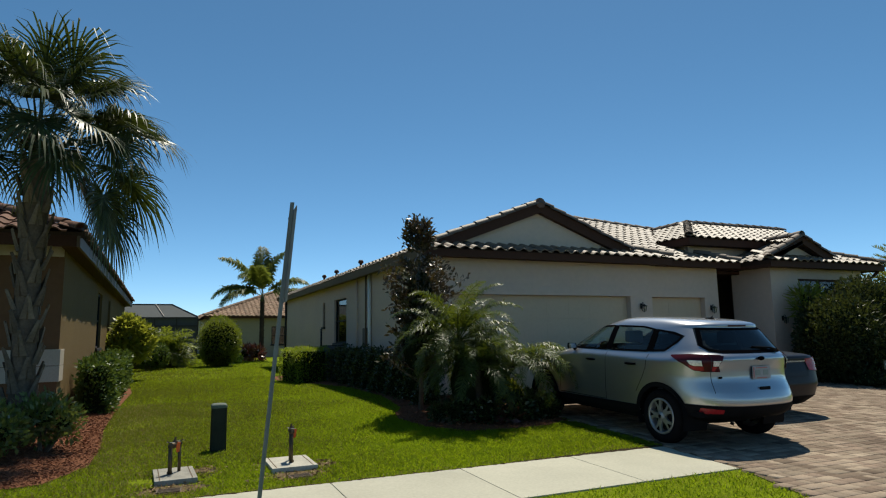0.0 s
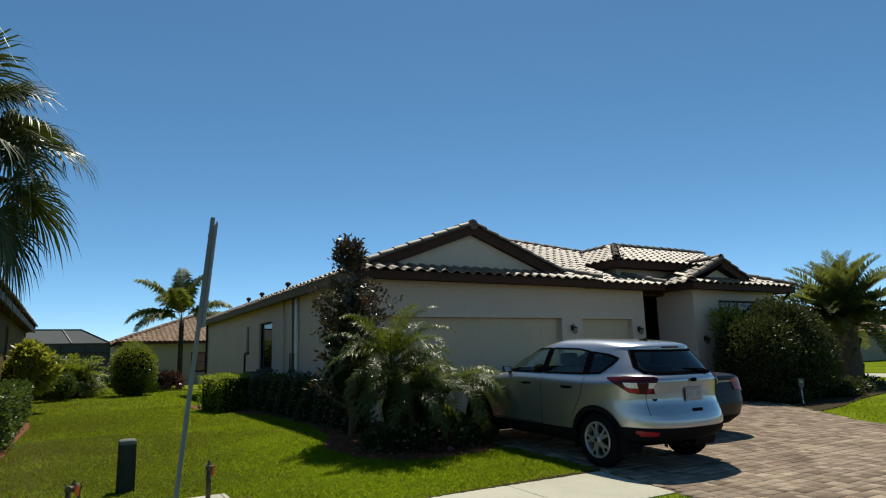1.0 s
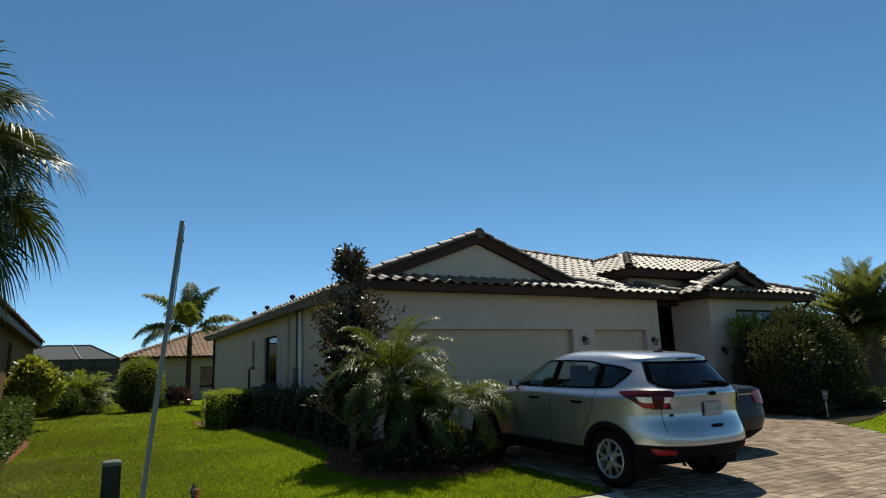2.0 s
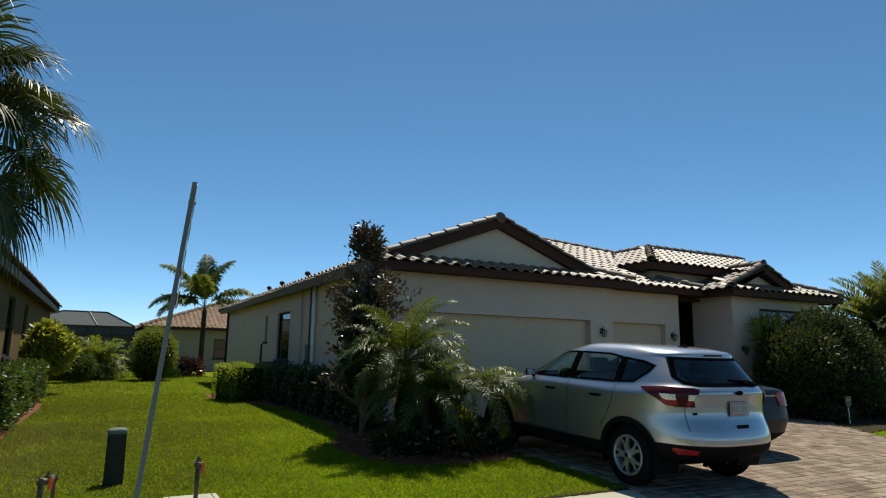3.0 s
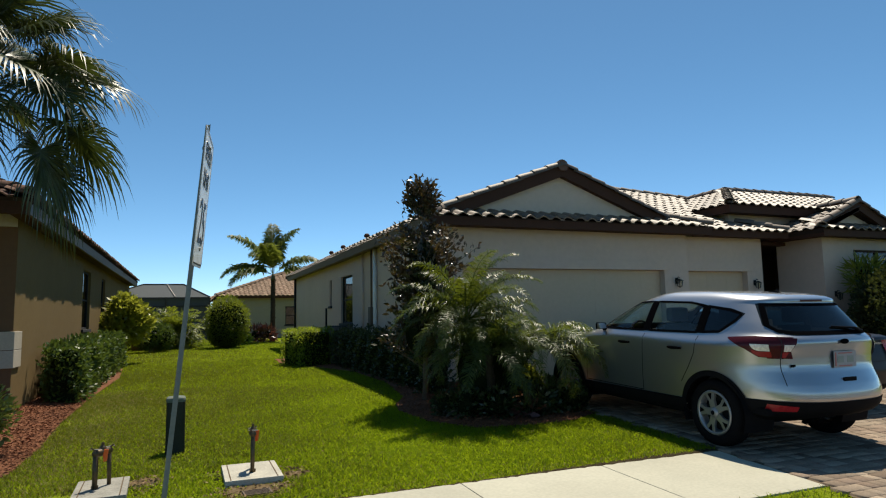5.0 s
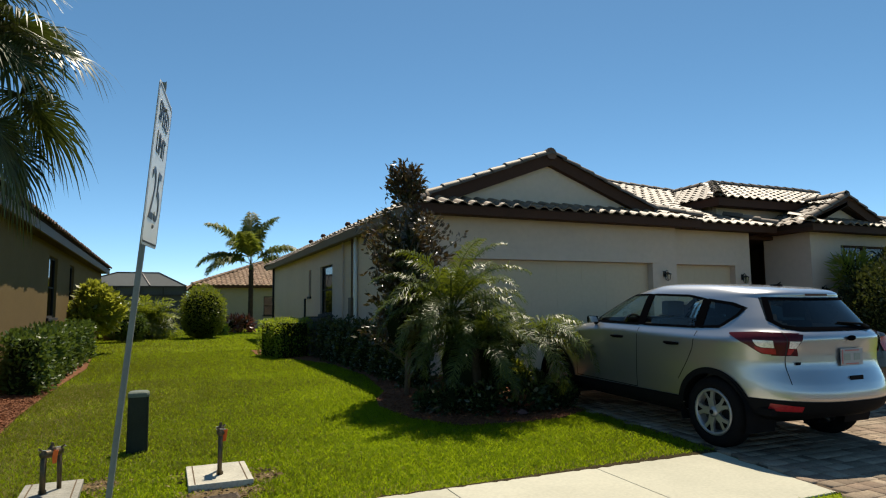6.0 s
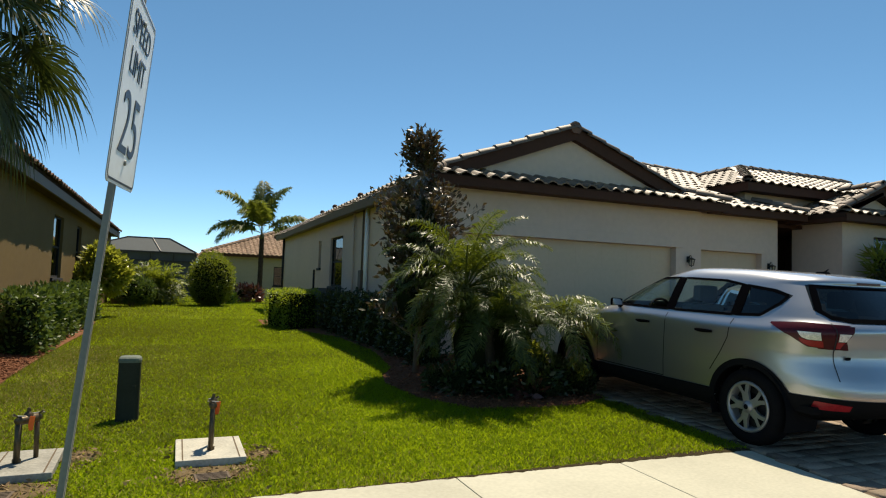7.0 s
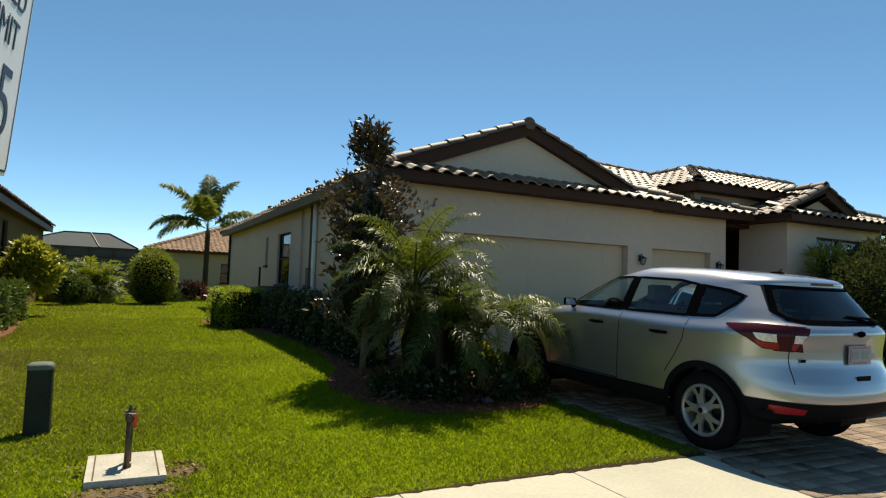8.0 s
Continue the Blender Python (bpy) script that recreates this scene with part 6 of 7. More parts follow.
ac = thing("air_conditioner", (4.25, 16.6, 0.2), "dark grey air conditioner behind the hedge", "air conditioner")
part("casing", MB().box(3.98, 4.58, 16.2, 17.2, gz(4.2, 16.6) - 0.02, 1.22), AC_GREY, ac, bevel=0.02)
part("top_grille", MB().lathe([(0.34, 0), (0.34, 0.025), (0.30, 0.03), (0.0, 0.03)], 20, Matrix.Translation((4.28, 16.7, 1.22))), DARK, ac)
for k in range(6):
    part("louvre", MB().box(4.0, 4.56, 16.185, 16.199, 0.40 + 0.12 * k, 0.45 + 0.12 * k), DARK, ac)
part("conduit", MB().tube([(4.1, 17.5, 0.2), (4.1, 17.5, 1.75)], 0.03, 6), DARK, ac)

pot = thing("plant_pot", (-1.55, 28.2, 0.3), "round brown clay plant pot on the lawn edge", "plant pot")
part("pot", MB().lathe([(0.0, 0.0), (0.22, 0.0), (0.30, 0.42), (0.34, 0.44), (0.34, 0.52), (0.29, 0.52), (0.27, 0.44), (0.0, 0.42)], 18, Matrix.Translation((-1.55, 28.2, gz(-1.55, 28.2)))), TERRACOTTA, pot, smooth=True)


# ---------------------------------------------------------------- plants
def unit(v):
    return v / np.maximum(1e-9, np.linalg.norm(v, axis=-1, keepdims=True))


def leaf_arrays(rng, base, way, length, ratio=0.42, fold=0.12, droop=0.0):
    """Folded leaves: base points, directions and lengths as arrays."""
    n = len(base)
    way = unit(way)
    side = unit(np.cross(way, rng.normal(size=(n, 3))))
    nrm = np.cross(side, way)
    ln = length[:, None]
    mid = base + way * ln * 0.45 + nrm * ln * fold
    tip = base + way * ln - np.array([0, 0, 1.0]) * ln * droop
    left, right = mid + side * ln * ratio / 2 - nrm * ln * fold, mid - side * ln * ratio / 2 - nrm * ln * fold
    v = np.stack([base, left, tip, right], 1).reshape(-1, 3)
    i = np.arange(n)[:, None] * 4
    f = np.concatenate([i + np.array([[0, 1, 2]]), i + np.array([[0, 2, 3]])], 0)
    return v, f


def lump_points(rng, lumps, n, depth=0.3):
    """Points in the outer shell of a union of ellipsoids (cx, cy, cz, rx, ry, rz), with outward directions."""
    L = np.array(lumps, float)
    area = L[:, 3] * L[:, 4] + L[:, 4] * L[:, 5] + L[:, 3] * L[:, 5]
    pick = rng.choice(len(L), size=n * 2, p=area / area.sum())
    d = unit(rng.normal(size=(n * 2, 3)))
    shell = 1 - depth * rng.random(n * 2) ** 1.6 + rng.normal(size=n * 2) * 0.05
    p = L[pick, :3] + d * L[pick, 3:] * shell[:, None]
    keep = np.ones(n * 2, bool)
    for k in range(len(L)):
        q = ((p - L[k, :3]) / L[k, 3:])
        keep &= (pick == k) | ((q ** 2).sum(1) > 0.55)
    p, d = p[keep][:n], d[keep][:n]
    return p, d


def lump_core(lumps, scale=0.72, seed=1):
    bm = bmesh.new()
    for k, (x, y, z, a, b, c) in enumerate(lumps):
        r = bmesh.ops.create_icosphere(bm, subdivisions=2, radius=1.0)
        for v in r["verts"]:
            w = 1 + 0.25 * noise.noise(v.co * 2.5 + Vector((seed, k, 0)))
            v.co = Vector((x + v.co.x * a * scale * w, y + v.co.y * b * scale * w, z + v.co.z * c * scale * w))
    me = bpy.data.meshes.new("inner_mass")
    bm.to_mesh(me)
    bm.free()
    return me


def shrub(name, label, category, place, lumps, leaves, size, material, seed, ratio=0.45, up=0.35, group="", core=0.72, stems=4, depth=0.35, fold=0.12):
    """A shrub: stems, a near-black core for the shade inside and a shell of separate leaves."""
    rng = np.random.RandomState(seed)
    x, y = place
    g = gz(x, y)
    t = thing(name, (x, y, g), label, category, group)
    mb = MB()
    for k in range(stems):
        lx, ly, lz = lumps[k % len(lumps)][:3]
        mb.tube([(x + rng.uniform(-0.08, 0.08), y + rng.uniform(-0.08, 0.08), g - 0.05), ((x + lx) / 2 + rng.uniform(-0.05, 0.05), (y + ly) / 2, (g + lz) / 2), (lx, ly, lz)], [0.022, 0.016, 0.008], 6)
    if stems:
        part("stem_clump", mb, BARK, t)
    if core:
        tagged(part("inner_mass", lump_core(lumps, core, seed), LEAF_CORE_SHADE, t), kind="stuff")
    p, d = lump_points(rng, lumps, leaves, depth)
    p[:, 2] = np.maximum(p[:, 2], ground_z(p[:, 0], p[:, 1]) + 0.03)
    way = d + rng.normal(size=p.shape) * 0.7 + np.array([0, 0, up])
    ln = size * rng.uniform(0.65, 1.3, len(p))
    v, f = leaf_arrays(rng, p, way, ln, ratio, fold)
    part("foliage", raw_mesh("foliage", v, f), material, t)
    return t


def hedge(label, x0, x1, y0, y1, height, leaves, size, material, seed, group="clipped hedges", angle=0.0, ragged=0.05, base=None):
    """A clipped hedge: boxy near-black core for the shade inside, leaves over its faces, edges uneven."""
    rng = np.random.RandomState(seed)
    cx, cy = (x0 + x1) / 2, (y0 + y1) / 2
    rot = Matrix.Rotation(radians(angle), 4, "Z")
    t = thing("hedge", (cx, cy, gz(cx, cy)), label, "hedge", group)
    hx, hy = (x1 - x0) / 2, (y1 - y0) / 2
    g = gz(cx, cy)
    m = Matrix.Translation((cx, cy, 0)) @ rot
    part("inner_mass", MB().box(-hx + 0.09, hx - 0.09, -hy + 0.09, hy - 0.09, g - 0.05, g + height - 0.09, m), LEAF_CORE_SHADE, t, bevel=0.05)
    areas = np.array([hx * hy * 4, 2 * hx * height, 2 * hx * height, 2 * hy * height, 2 * hy * height])
    face = rng.choice(5, size=leaves, p=areas / areas.sum())
    a, b = rng.uniform(-1, 1, leaves), rng.uniform(-1, 1, leaves)
    p, d = np.zeros((leaves, 3)), np.zeros((leaves, 3))
    z = (b + 1) / 2 * height
    for k, (px, py, pz, dd) in enumerate(((a * hx, b * hy, height + 0 * a, (0, 0, 1)), (a * hx, -hy + 0 * a, z, (0, -1, 0)), (a * hx, hy + 0 * a, z, (0, 1, 0)), (-hx + 0 * a, a * hy, z, (-1, 0, 0)), (hx + 0 * a, a * hy, z, (1, 0, 0)))):
        s = face == k
        p[s] = np.stack([px, py, pz], 1)[s]
        d[s] = dd
    wob = np.sin(p[:, 0] * 5.1 + seed) * np.cos(p[:, 1] * 4.3) * 0.5 + np.sin(p[:, 2] * 6 + p[:, 1] * 7) * 0.5
    p += d * (wob * ragged - 0.09 * rng.random(leaves) ** 1.5 + rng.normal(size=leaves) * 0.018)[:, None]
    way = d * 0.6 + rng.normal(size=p.shape) * 0.75 + np.array([0, 0, 0.35])
    r3 = np.array(rot.to_3x3())
    p, way = p @ r3.T, way @ r3.T
    p += np.array([cx, cy, 0])
    p[:, 2] += ground_z(p[:, 0], p[:, 1])
    v, f = leaf_arrays(rng, p, way, size * rng.uniform(0.7, 1.3, leaves), 0.5, 0.12)
    part("foliage", raw_mesh("foliage", v, f), material, t)
    return t


def feather_frond(rng, origin, way, length, arch, leaflets, leaf_len, material_droop=0.25, rachis=0.010, vee=0.35, start=0.16, broad=1.0, wild=0.0):
    """A feather-shaped palm frond as arrays: arching midrib with narrow leaflets on both sides."""
    way = Vector(way).normalized()
    flat = Vector((way.x, way.y, 0))
    flat = flat.normalized() if flat.length > 1e-4 else Vector((1, 0, 0))
    pitch = math.asin(max(-1, min(1, way.z)))
    pts, p, a = [], Vector(origin), pitch
    n = 16
    for k in range(n + 1):
        pts.append(p.copy())
        d = flat * math.cos(a) + Vector((0, 0, math.sin(a)))
        p = p + d * (length / n)
        a -= arch / n * (0.5 + k / n)
    P = np.array([list(q) for q in pts])
    vs, fs = [], []
    # midrib as a flat three-sided strip
    side = np.array(list(flat.cross(Vector((0, 0, 1))).normalized()))
    for k in range(n + 1):
        r = rachis * (1 - 0.8 * k / n)
        vs += [P[k] - side * r, P[k] + side * r, P[k] + np.array([0, 0, -r * 1.2])]
    for k in range(n):
        for e in range(3):
            e2 = (e + 1) % 3
            fs += [[k * 3 + e, k * 3 + e2, (k + 1) * 3 + e2], [k * 3 + e, (k + 1) * 3 + e2, (k + 1) * 3 + e]]
    for s in (-1, 1):
        for k in range(leaflets):
            u = start + (1 - start) * (k + rng.uniform(-0.3, 0.3)) / leaflets
            u = min(max(u, start), 0.995)
            i = min(int(u * n), n - 1)
            q = P[i] + (P[i + 1] - P[i]) * (u * n - i)
            tg = unit((P[i + 1] - P[i])[None])[0]
            up = np.cross(side, tg)
            up = up if up[2] > 0 else -up
            grow = math.sin(math.pi * min(1, 0.12 + 0.80 * u) ** 0.8) ** 0.7
            ll = leaf_len * max(0.25, grow) * rng.uniform(0.85, 1.12)
            d = unit((side * s * rng.uniform(0.75, 1.0) + tg * (0.45 + 0.55 * u) + up * rng.uniform(vee * 0.4, vee * 1.2) + rng.normal(size=3) * wild)[None])[0]
            w = (ll * 0.035 + 0.004) * broad
            mid = q + d * ll * 0.55
            d2 = unit((d - np.array([0, 0, material_droop * rng.uniform(0.6, 1.8)]))[None])[0]
            tip = mid + d2 * ll * 0.45
            b = len(vs)
            vs += [q - tg * w * 0.5, q + tg * w * 0.5, mid - tg * w, mid + tg * w, tip]
            fs += [[b, b + 1, b + 3], [b, b + 3, b + 2], [b + 2, b + 3, b + 4]]
    return np.array(vs), np.array(fs)


def fan_frond(rng, origin, way, stalk, blade, droop=0.5, segments=44):
    """A fan palm leaf as arrays: long stalk, folded blade whose split ends hang."""
    way = Vector(way).normalized()
    o = Vector(origin)
    flat = Vector((way.x, way.y, 0)).normalized() if Vector((way.x, way.y, 0)).length > 1e-3 else Vector((1, 0, 0))
    side = np.array(list(flat.cross(Vector((0, 0, 1))).normalized()))
    pts, p, a = [], o.copy(), math.asin(max(-1, min(1, way.z)))
    n = 10
    for k in range(n + 1):
        pts.append(np.array(list(p)))
        d = flat * math.cos(a) + Vector((0, 0, math.sin(a)))
        p = p + d * (stalk / n)
        a -= 0.55 * droop / n
    vs, fs = [], []
    for k in range(n + 1):
        r = 0.018 * (1 - 0.55 * k / n)
        vs += [pts[k] - side * r, pts[k] + side * r, pts[k] + np.array([0, 0, -r])]
    for k in range(n):
        for e in range(3):
            e2 = (e + 1) % 3
            fs += [[k * 3 + e, k * 3 + e2, (k + 1) * 3 + e2], [k * 3 + e, (k + 1) * 3 + e2, (k + 1) * 3 + e]]
    hub = pts[-1]
    a -= 0.85 * (droop - 0.36)
    fw = np.array(list(flat)) * math.cos(a) + np.array([0, 0, math.sin(a)])
    up = np.cross(side, fw)
    up = up if up[2] > 0 else -up
    down = np.array([0, 0, -1.0])
    roll = rng.uniform(-0.75, 0.75)              # each blade hangs turned about its stalk
    side, up = side * math.cos(roll) + up * math.sin(roll), up * math.cos(roll) - side * math.sin(roll)
    for k in range(segments):
        th = (k / (segments - 1) * 2 - 1) * radians(128) + rng.uniform(-0.03, 0.03)
        costa = 0.30 * blade * max(0, math.cos(th)) ** 1.5
        b0 = hub + fw * costa * 0.4
        d = fw * math.cos(th) + side * math.sin(th) + up * (0.22 - 0.10 * abs(math.cos(th)))
        d /= np.linalg.norm(d)
        ll = blade * (0.72 + 0.28 * math.cos(th)) * rng.uniform(0.86, 1.08)
        hang = droop * rng.uniform(0.6, 1.4)
        sd = np.cross(d, up)
        sd /= np.linalg.norm(sd)
        fold = up * 0.012 * (1 if k % 2 else -1)
        w0, wm, w1, w2 = 0.005, ll * 0.0145, ll * 0.0165, ll * 0.010
        qm = b0 + d * ll * 0.30 + down * ll * 0.015 * hang
        q1 = b0 + d * ll * 0.52 + down * ll * 0.05 * hang
        d2 = d + down * hang * 0.9
        d2 /= np.linalg.norm(d2)
        q2 = q1 + d2 * ll * 0.26
        d3 = d + down * hang * 2.1
        d3 /= np.linalg.norm(d3)
        q3 = q2 + d3 * ll * 0.26
        b = len(vs)
        vs += [b0 - sd * w0, b0 + sd * w0, qm - sd * wm + fold, qm + sd * wm - fold, q1 - sd * w1, q1 + sd * w1, q2 - sd * w2, q2 + sd * w2, q3]
        for r in (0, 2, 4):
            fs += [[b + r, b + r + 1, b + r + 3], [b + r, b + r + 3, b + r + 2]]
        fs.append([b + 6, b + 7, b + 8])
    return np.array(vs), np.array(fs)


def sabal_palm(x, y, top):
    """A cabbage palm: criss-cross boots on the trunk and a round crown of fan leaves."""
    rng = np.random.RandomState(11)
    g = gz(x, y)
    t = thing("palm_tree", (x, y, g), "cabbage palm with criss-cross boots and drooping fan leaves", "palm tree", "palm trees")
    trunk = part("trunk", MB().tube([(x + 0.01 * math.sin(k), y, g - 0.1 + (top - g + 0.25) * k / 10) for k in range(11)], [0.17, 0.155, 0.15, 0.15, 0.15, 0.15, 0.15, 0.155, 0.16, 0.16, 0.10], 14), BARK, t, smooth=True)
    boots = MB()
    z, k = g + 0.25, 0
    while z < top + 0.12:
        a = k * 2.39996
        for s in (-1, 1):
            d = Vector((math.cos(a + s * 0.30), math.sin(a + s * 0.30), 0))
            tang = Vector((-d.y, d.x, 0))
            c = Vector((x, y, z)) + d * 0.145
            tipv = Vector((x, y, z)) + Vector((math.cos(a), math.sin(a), 0)) * rng.uniform(0.21, 0.26) + Vector((0, 0, rng.uniform(0.26, 0.36)))
            boots.add([c - tang * 0.045, c + tang * 0.045, c + tang * 0.04 + d * 0.03, c - tang * 0.04 + d * 0.03, tipv - tang * 0.022, tipv + tang * 0.022, tipv + d * 0.022 + Vector((0, 0, -0.02))],
                      [(0, 1, 5, 4), (1, 2, 6, 5), (2, 3, 6), (3, 0, 4, 6), (4, 5, 6)])
        z += 0.062
        k += 1
    tagged(part("leaf_base", boots, BOOT, trunk), "split grey leaf bases", kind="stuff")
    for k in range(50):
        a = k * 2.39996 + rng.uniform(-0.2, 0.2)
        u = k / 49
        el = radians(86 - 82 * u + rng.uniform(-8, 8))
        if k > 46:                               # the oldest leaves hang out over the lawn
            a, el = (k - 47) * 0.42 - 0.35, radians(-18)
        way = (math.cos(a) * math.cos(el), math.sin(a) * math.cos(el), math.sin(el))
        o = (x + 0.10 * math.cos(a), y + 0.10 * math.sin(a), top - 0.05 + 0.30 * (1 - u))
        v, f = fan_frond(rng, o, way, rng.uniform(0.88, 1.20), rng.uniform(0.86, 1.04), 0.58 + 0.46 * u, 54)
        part("frond", raw_mesh("frond", v, f), PALM_LEAF, t)
    return t


sabal_palm(-2.20, 8.0, 4.10)


def feather_palm(x, y, top, fronds, length, arch, leaf_len, seed, material, trunk_r, label, leaflets=46, lowest=-25, highest=75, category="palm tree", group="palm trees", lean=(0, 0), collar=0.0, droop=0.25, vee=0.35, broad=1.0, wild=0.0, ways=(), bark=BARK):
    rng = np.random.RandomState(seed)
    g = gz(x, y)
    t = thing("palm_tree", (x, y, g), label, category, group)
    n = 9
    tx, ty = x + lean[0], y + lean[1]
    pts = [(x + lean[0] * (k / n) ** 1.5, y + lean[1] * (k / n) ** 1.5, g - 0.1 + (top - g + 0.1) * k / n) for k in range(n + 1)]
    trunk = part("trunk", MB().tube(pts, [trunk_r * (1.25 - 0.25 * k / n + 0.04 * math.sin(k * 2.3)) for k in range(n + 1)], 12), bark, t, smooth=True)
    rough = MB()
    z = g + 0.1
    k = 0
    while z < top:
        u = (z - g) / (top - g)
        c = Vector((x + lean[0] * u ** 1.5, y + lean[1] * u ** 1.5, z))
        a = k * 2.39996
        d = Vector((math.cos(a), math.sin(a), 0))
        tg = Vector((-d.y, d.x, 0))
        r = trunk_r * 1.05
        rough.add([c + d * r - tg * r * 0.4, c + d * r + tg * r * 0.4, c + d * r * 1.3 + Vector((0, 0, r * 0.9)), c + d * r * 0.9 + Vector((0, 0, r * 0.9))], [(0, 1, 2), (1, 3, 2), (3, 0, 2)])
        z += max(0.03, trunk_r * 0.30)
        k += 1
    tagged(part("rough_bark", rough, BOOT if bark is BARK else bark, trunk), kind="stuff")
    if collar:
        part("crownshaft", MB().tube([(tx, ty, top - 0.05), (tx, ty, top + collar * 0.5), (tx, ty, top + collar)], [trunk_r * 1.1, trunk_r * 1.0, trunk_r * 0.45], 10), CROWNSHAFT, t, smooth=True)
    for k in range(fronds):
        a = k * 2.39996 + rng.uniform(-0.15, 0.15)
        u = k / max(1, fronds - 1)
        el = radians(highest + (lowest - highest) * u + rng.uniform(-7, 7))
        if ways:
            a, el = radians(ways[k][0]), radians(ways[k][1])
        way = (math.cos(a) * math.cos(el), math.sin(a) * math.cos(el), math.sin(el))
        v, f = feather_frond(rng, (tx + 0.04 * math.cos(a), ty + 0.04 * math.sin(a), top + collar * 0.9), way, length * rng.uniform(0.85, 1.1), arch * rng.uniform(0.8, 1.2), leaflets, leaf_len, droop, 0.009 + 0.004 * length, vee, broad=broad, wild=wild)
        part("frond", raw_mesh("frond", v, f), material, t)
    return t


# the clump of pygmy date palms in the bed
PYG = "pygmy date palm with fine arching glossy fronds in mulch"
feather_palm(4.12, 7.05, 1.40, 36, 1.26, 1.90, 0.25, 21, PYGMY_LEAF, 0.055, PYG, 70, -18, 86, broad=0.66, group="pygmy date palms", bark=DARK_BARK, lean=(-0.16, 0.10), droop=0.85, vee=0.30, wild=0.18)
feather_palm(4.45, 7.15, 0.96, 24, 1.36, 2.20, 0.25, 22, PYGMY_LEAF, 0.055, PYG, 70, 8, 52, broad=0.66, group="pygmy date palms", bark=DARK_BARK, lean=(0.44, -0.16), droop=0.85, vee=0.30, wild=0.18)
feather_palm(4.20, 6.85, 0.95, 24, 1.02, 1.90, 0.24, 23, PYGMY_LEAF, 0.05, PYG, 62, -4, 78, broad=0.66, group="pygmy date palms", bark=DARK_BARK, lean=(-0.14, -0.18), droop=0.85, vee=0.30, wild=0.18)
# a near-black core added for the shade inside the clump
clump = part("inner_mass", lump_core([(4.10, 7.05, 0.75, 0.42, 0.36, 0.62), (4.55, 7.10, 0.70, 0.40, 0.34, 0.55)], 0.8, 27), LEAF_CORE_SHADE)
tagged(clump, "near-black core standing for shade inside the palm clump", "foliage", kind="stuff")
# low plants at their foot
shrub("shrub", "low dark green shrub under the palms", "shrub", (4.95, 6.55), [(4.85, 6.6, 0.34, 0.34, 0.28, 0.26), (5.18, 6.50, 0.32, 0.24, 0.24, 0.22), (4.65, 6.45, 0.30, 0.24, 0.22, 0.20)], 1500, 0.075, HEDGE_DARK, 31, group="low shrubs")
shrub("shrub", "low croton with yellow-green leaves under the palms", "shrub", (4.72, 6.85), [(4.72, 6.82, 0.50, 0.18, 0.16, 0.20)], 260, 0.12, CROTON, 32, group="low shrubs", core=0.4)
shrub("shrub", "low dark green shrub under the palms", "shrub", (3.55, 7.0), [(3.62, 7.15, 0.26, 0.16, 0.18, 0.18), (3.80, 6.85, 0.30, 0.22, 0.22, 0.22), (4.15, 6.60, 0.30, 0.26, 0.22, 0.2)], 1100, 0.075, HEDGE_DARK, 33, group="low shrubs")
shrub("shrub", "small red-leaved bromeliad in the mulch", "shrub", (4.48, 6.42), [(4.48, 6.42, 0.22, 0.14, 0.14, 0.10)], 80, 0.14, TI_LEAF, 34, group="low shrubs", core=0, stems=2)


def magnolia(x, y):
    """A narrow young magnolia: stem, side twigs and large leathery leaves in whorls."""
    rng = np.random.RandomState(41)
    g = gz(x, y)
    t = thing("tree", (x, y, g), "narrow young magnolia with dark leathery bronze-backed leaves", "tree")
    top = 3.54
    trunk = MB().tube([(x, y, g - 0.1), (x + 0.03, y, 1.0), (x - 0.02, y + 0.03, 2.0), (x + 0.02, y, 3.0), (x, y, top - 0.1)], [0.05, 0.042, 0.033, 0.022, 0.008], 8)
    part("trunk", trunk, BARK, t, smooth=True)
    twigs = MB()
    P, D, S = [], [], []
    for k in range(165):
        u = (k + 0.5) / 165
        z = 0.95 + (top - 0.95) * u
        if 2.87 < z < 3.05:
            continue
        prof = 0.62 * (0.90 + 0.14 * math.sin(3.1 * z)) * (1 if z < 2.5 else 1 - (z - 2.5) * 1.1) if z < 2.90 else 0.23
        prof *= 1 + 0.26 * math.sin(9.0 * u + 0.5 * k) + 0.12 * math.sin(23.0 * u)
        a = k * 2.39996 + rng.uniform(-0.3, 0.3)
        r = prof * rng.uniform(0.75, 1.12)
        base = np.array([x, y, z - r * 0.5])
        tip = np.array([x + r * math.cos(a), y + r * math.sin(a), z + 0.08])
        twigs.tube([tuple(base), tuple((base + tip) / 2 + np.array([0, 0, -0.03])), tuple(tip)], [0.010, 0.007, 0.004], 5)
        for j in range(36):
            s = rng.uniform(0.25, 1.0) ** 0.7
            q = base + (tip - base) * s + rng.normal(size=3) * 0.045
            d = unit((tip - base)[None])[0] * 0.8 + rng.normal(size=3) * 0.75 + np.array([0, 0, 0.35])
            P.append(q)
            D.append(d)
            S.append(rng.uniform(0.075, 0.13))
    part("twig_mass", twigs, BARK, t)
    v, f = leaf_arrays(rng, np.array(P), np.array(D), np.array(S), 0.42, 0.08, 0.1)
    part("foliage", raw_mesh("foliage", v, f), MAGNOLIA, t)
    lum = [(x, y, 1.3, 0.40, 0.40, 0.75), (x, y, 2.2, 0.34, 0.34, 0.60)]
    part("inner_mass", lump_core(lum, 0.75, 5), LEAF_CORE_SHADE, t)


magnolia(3.80, 8.42)

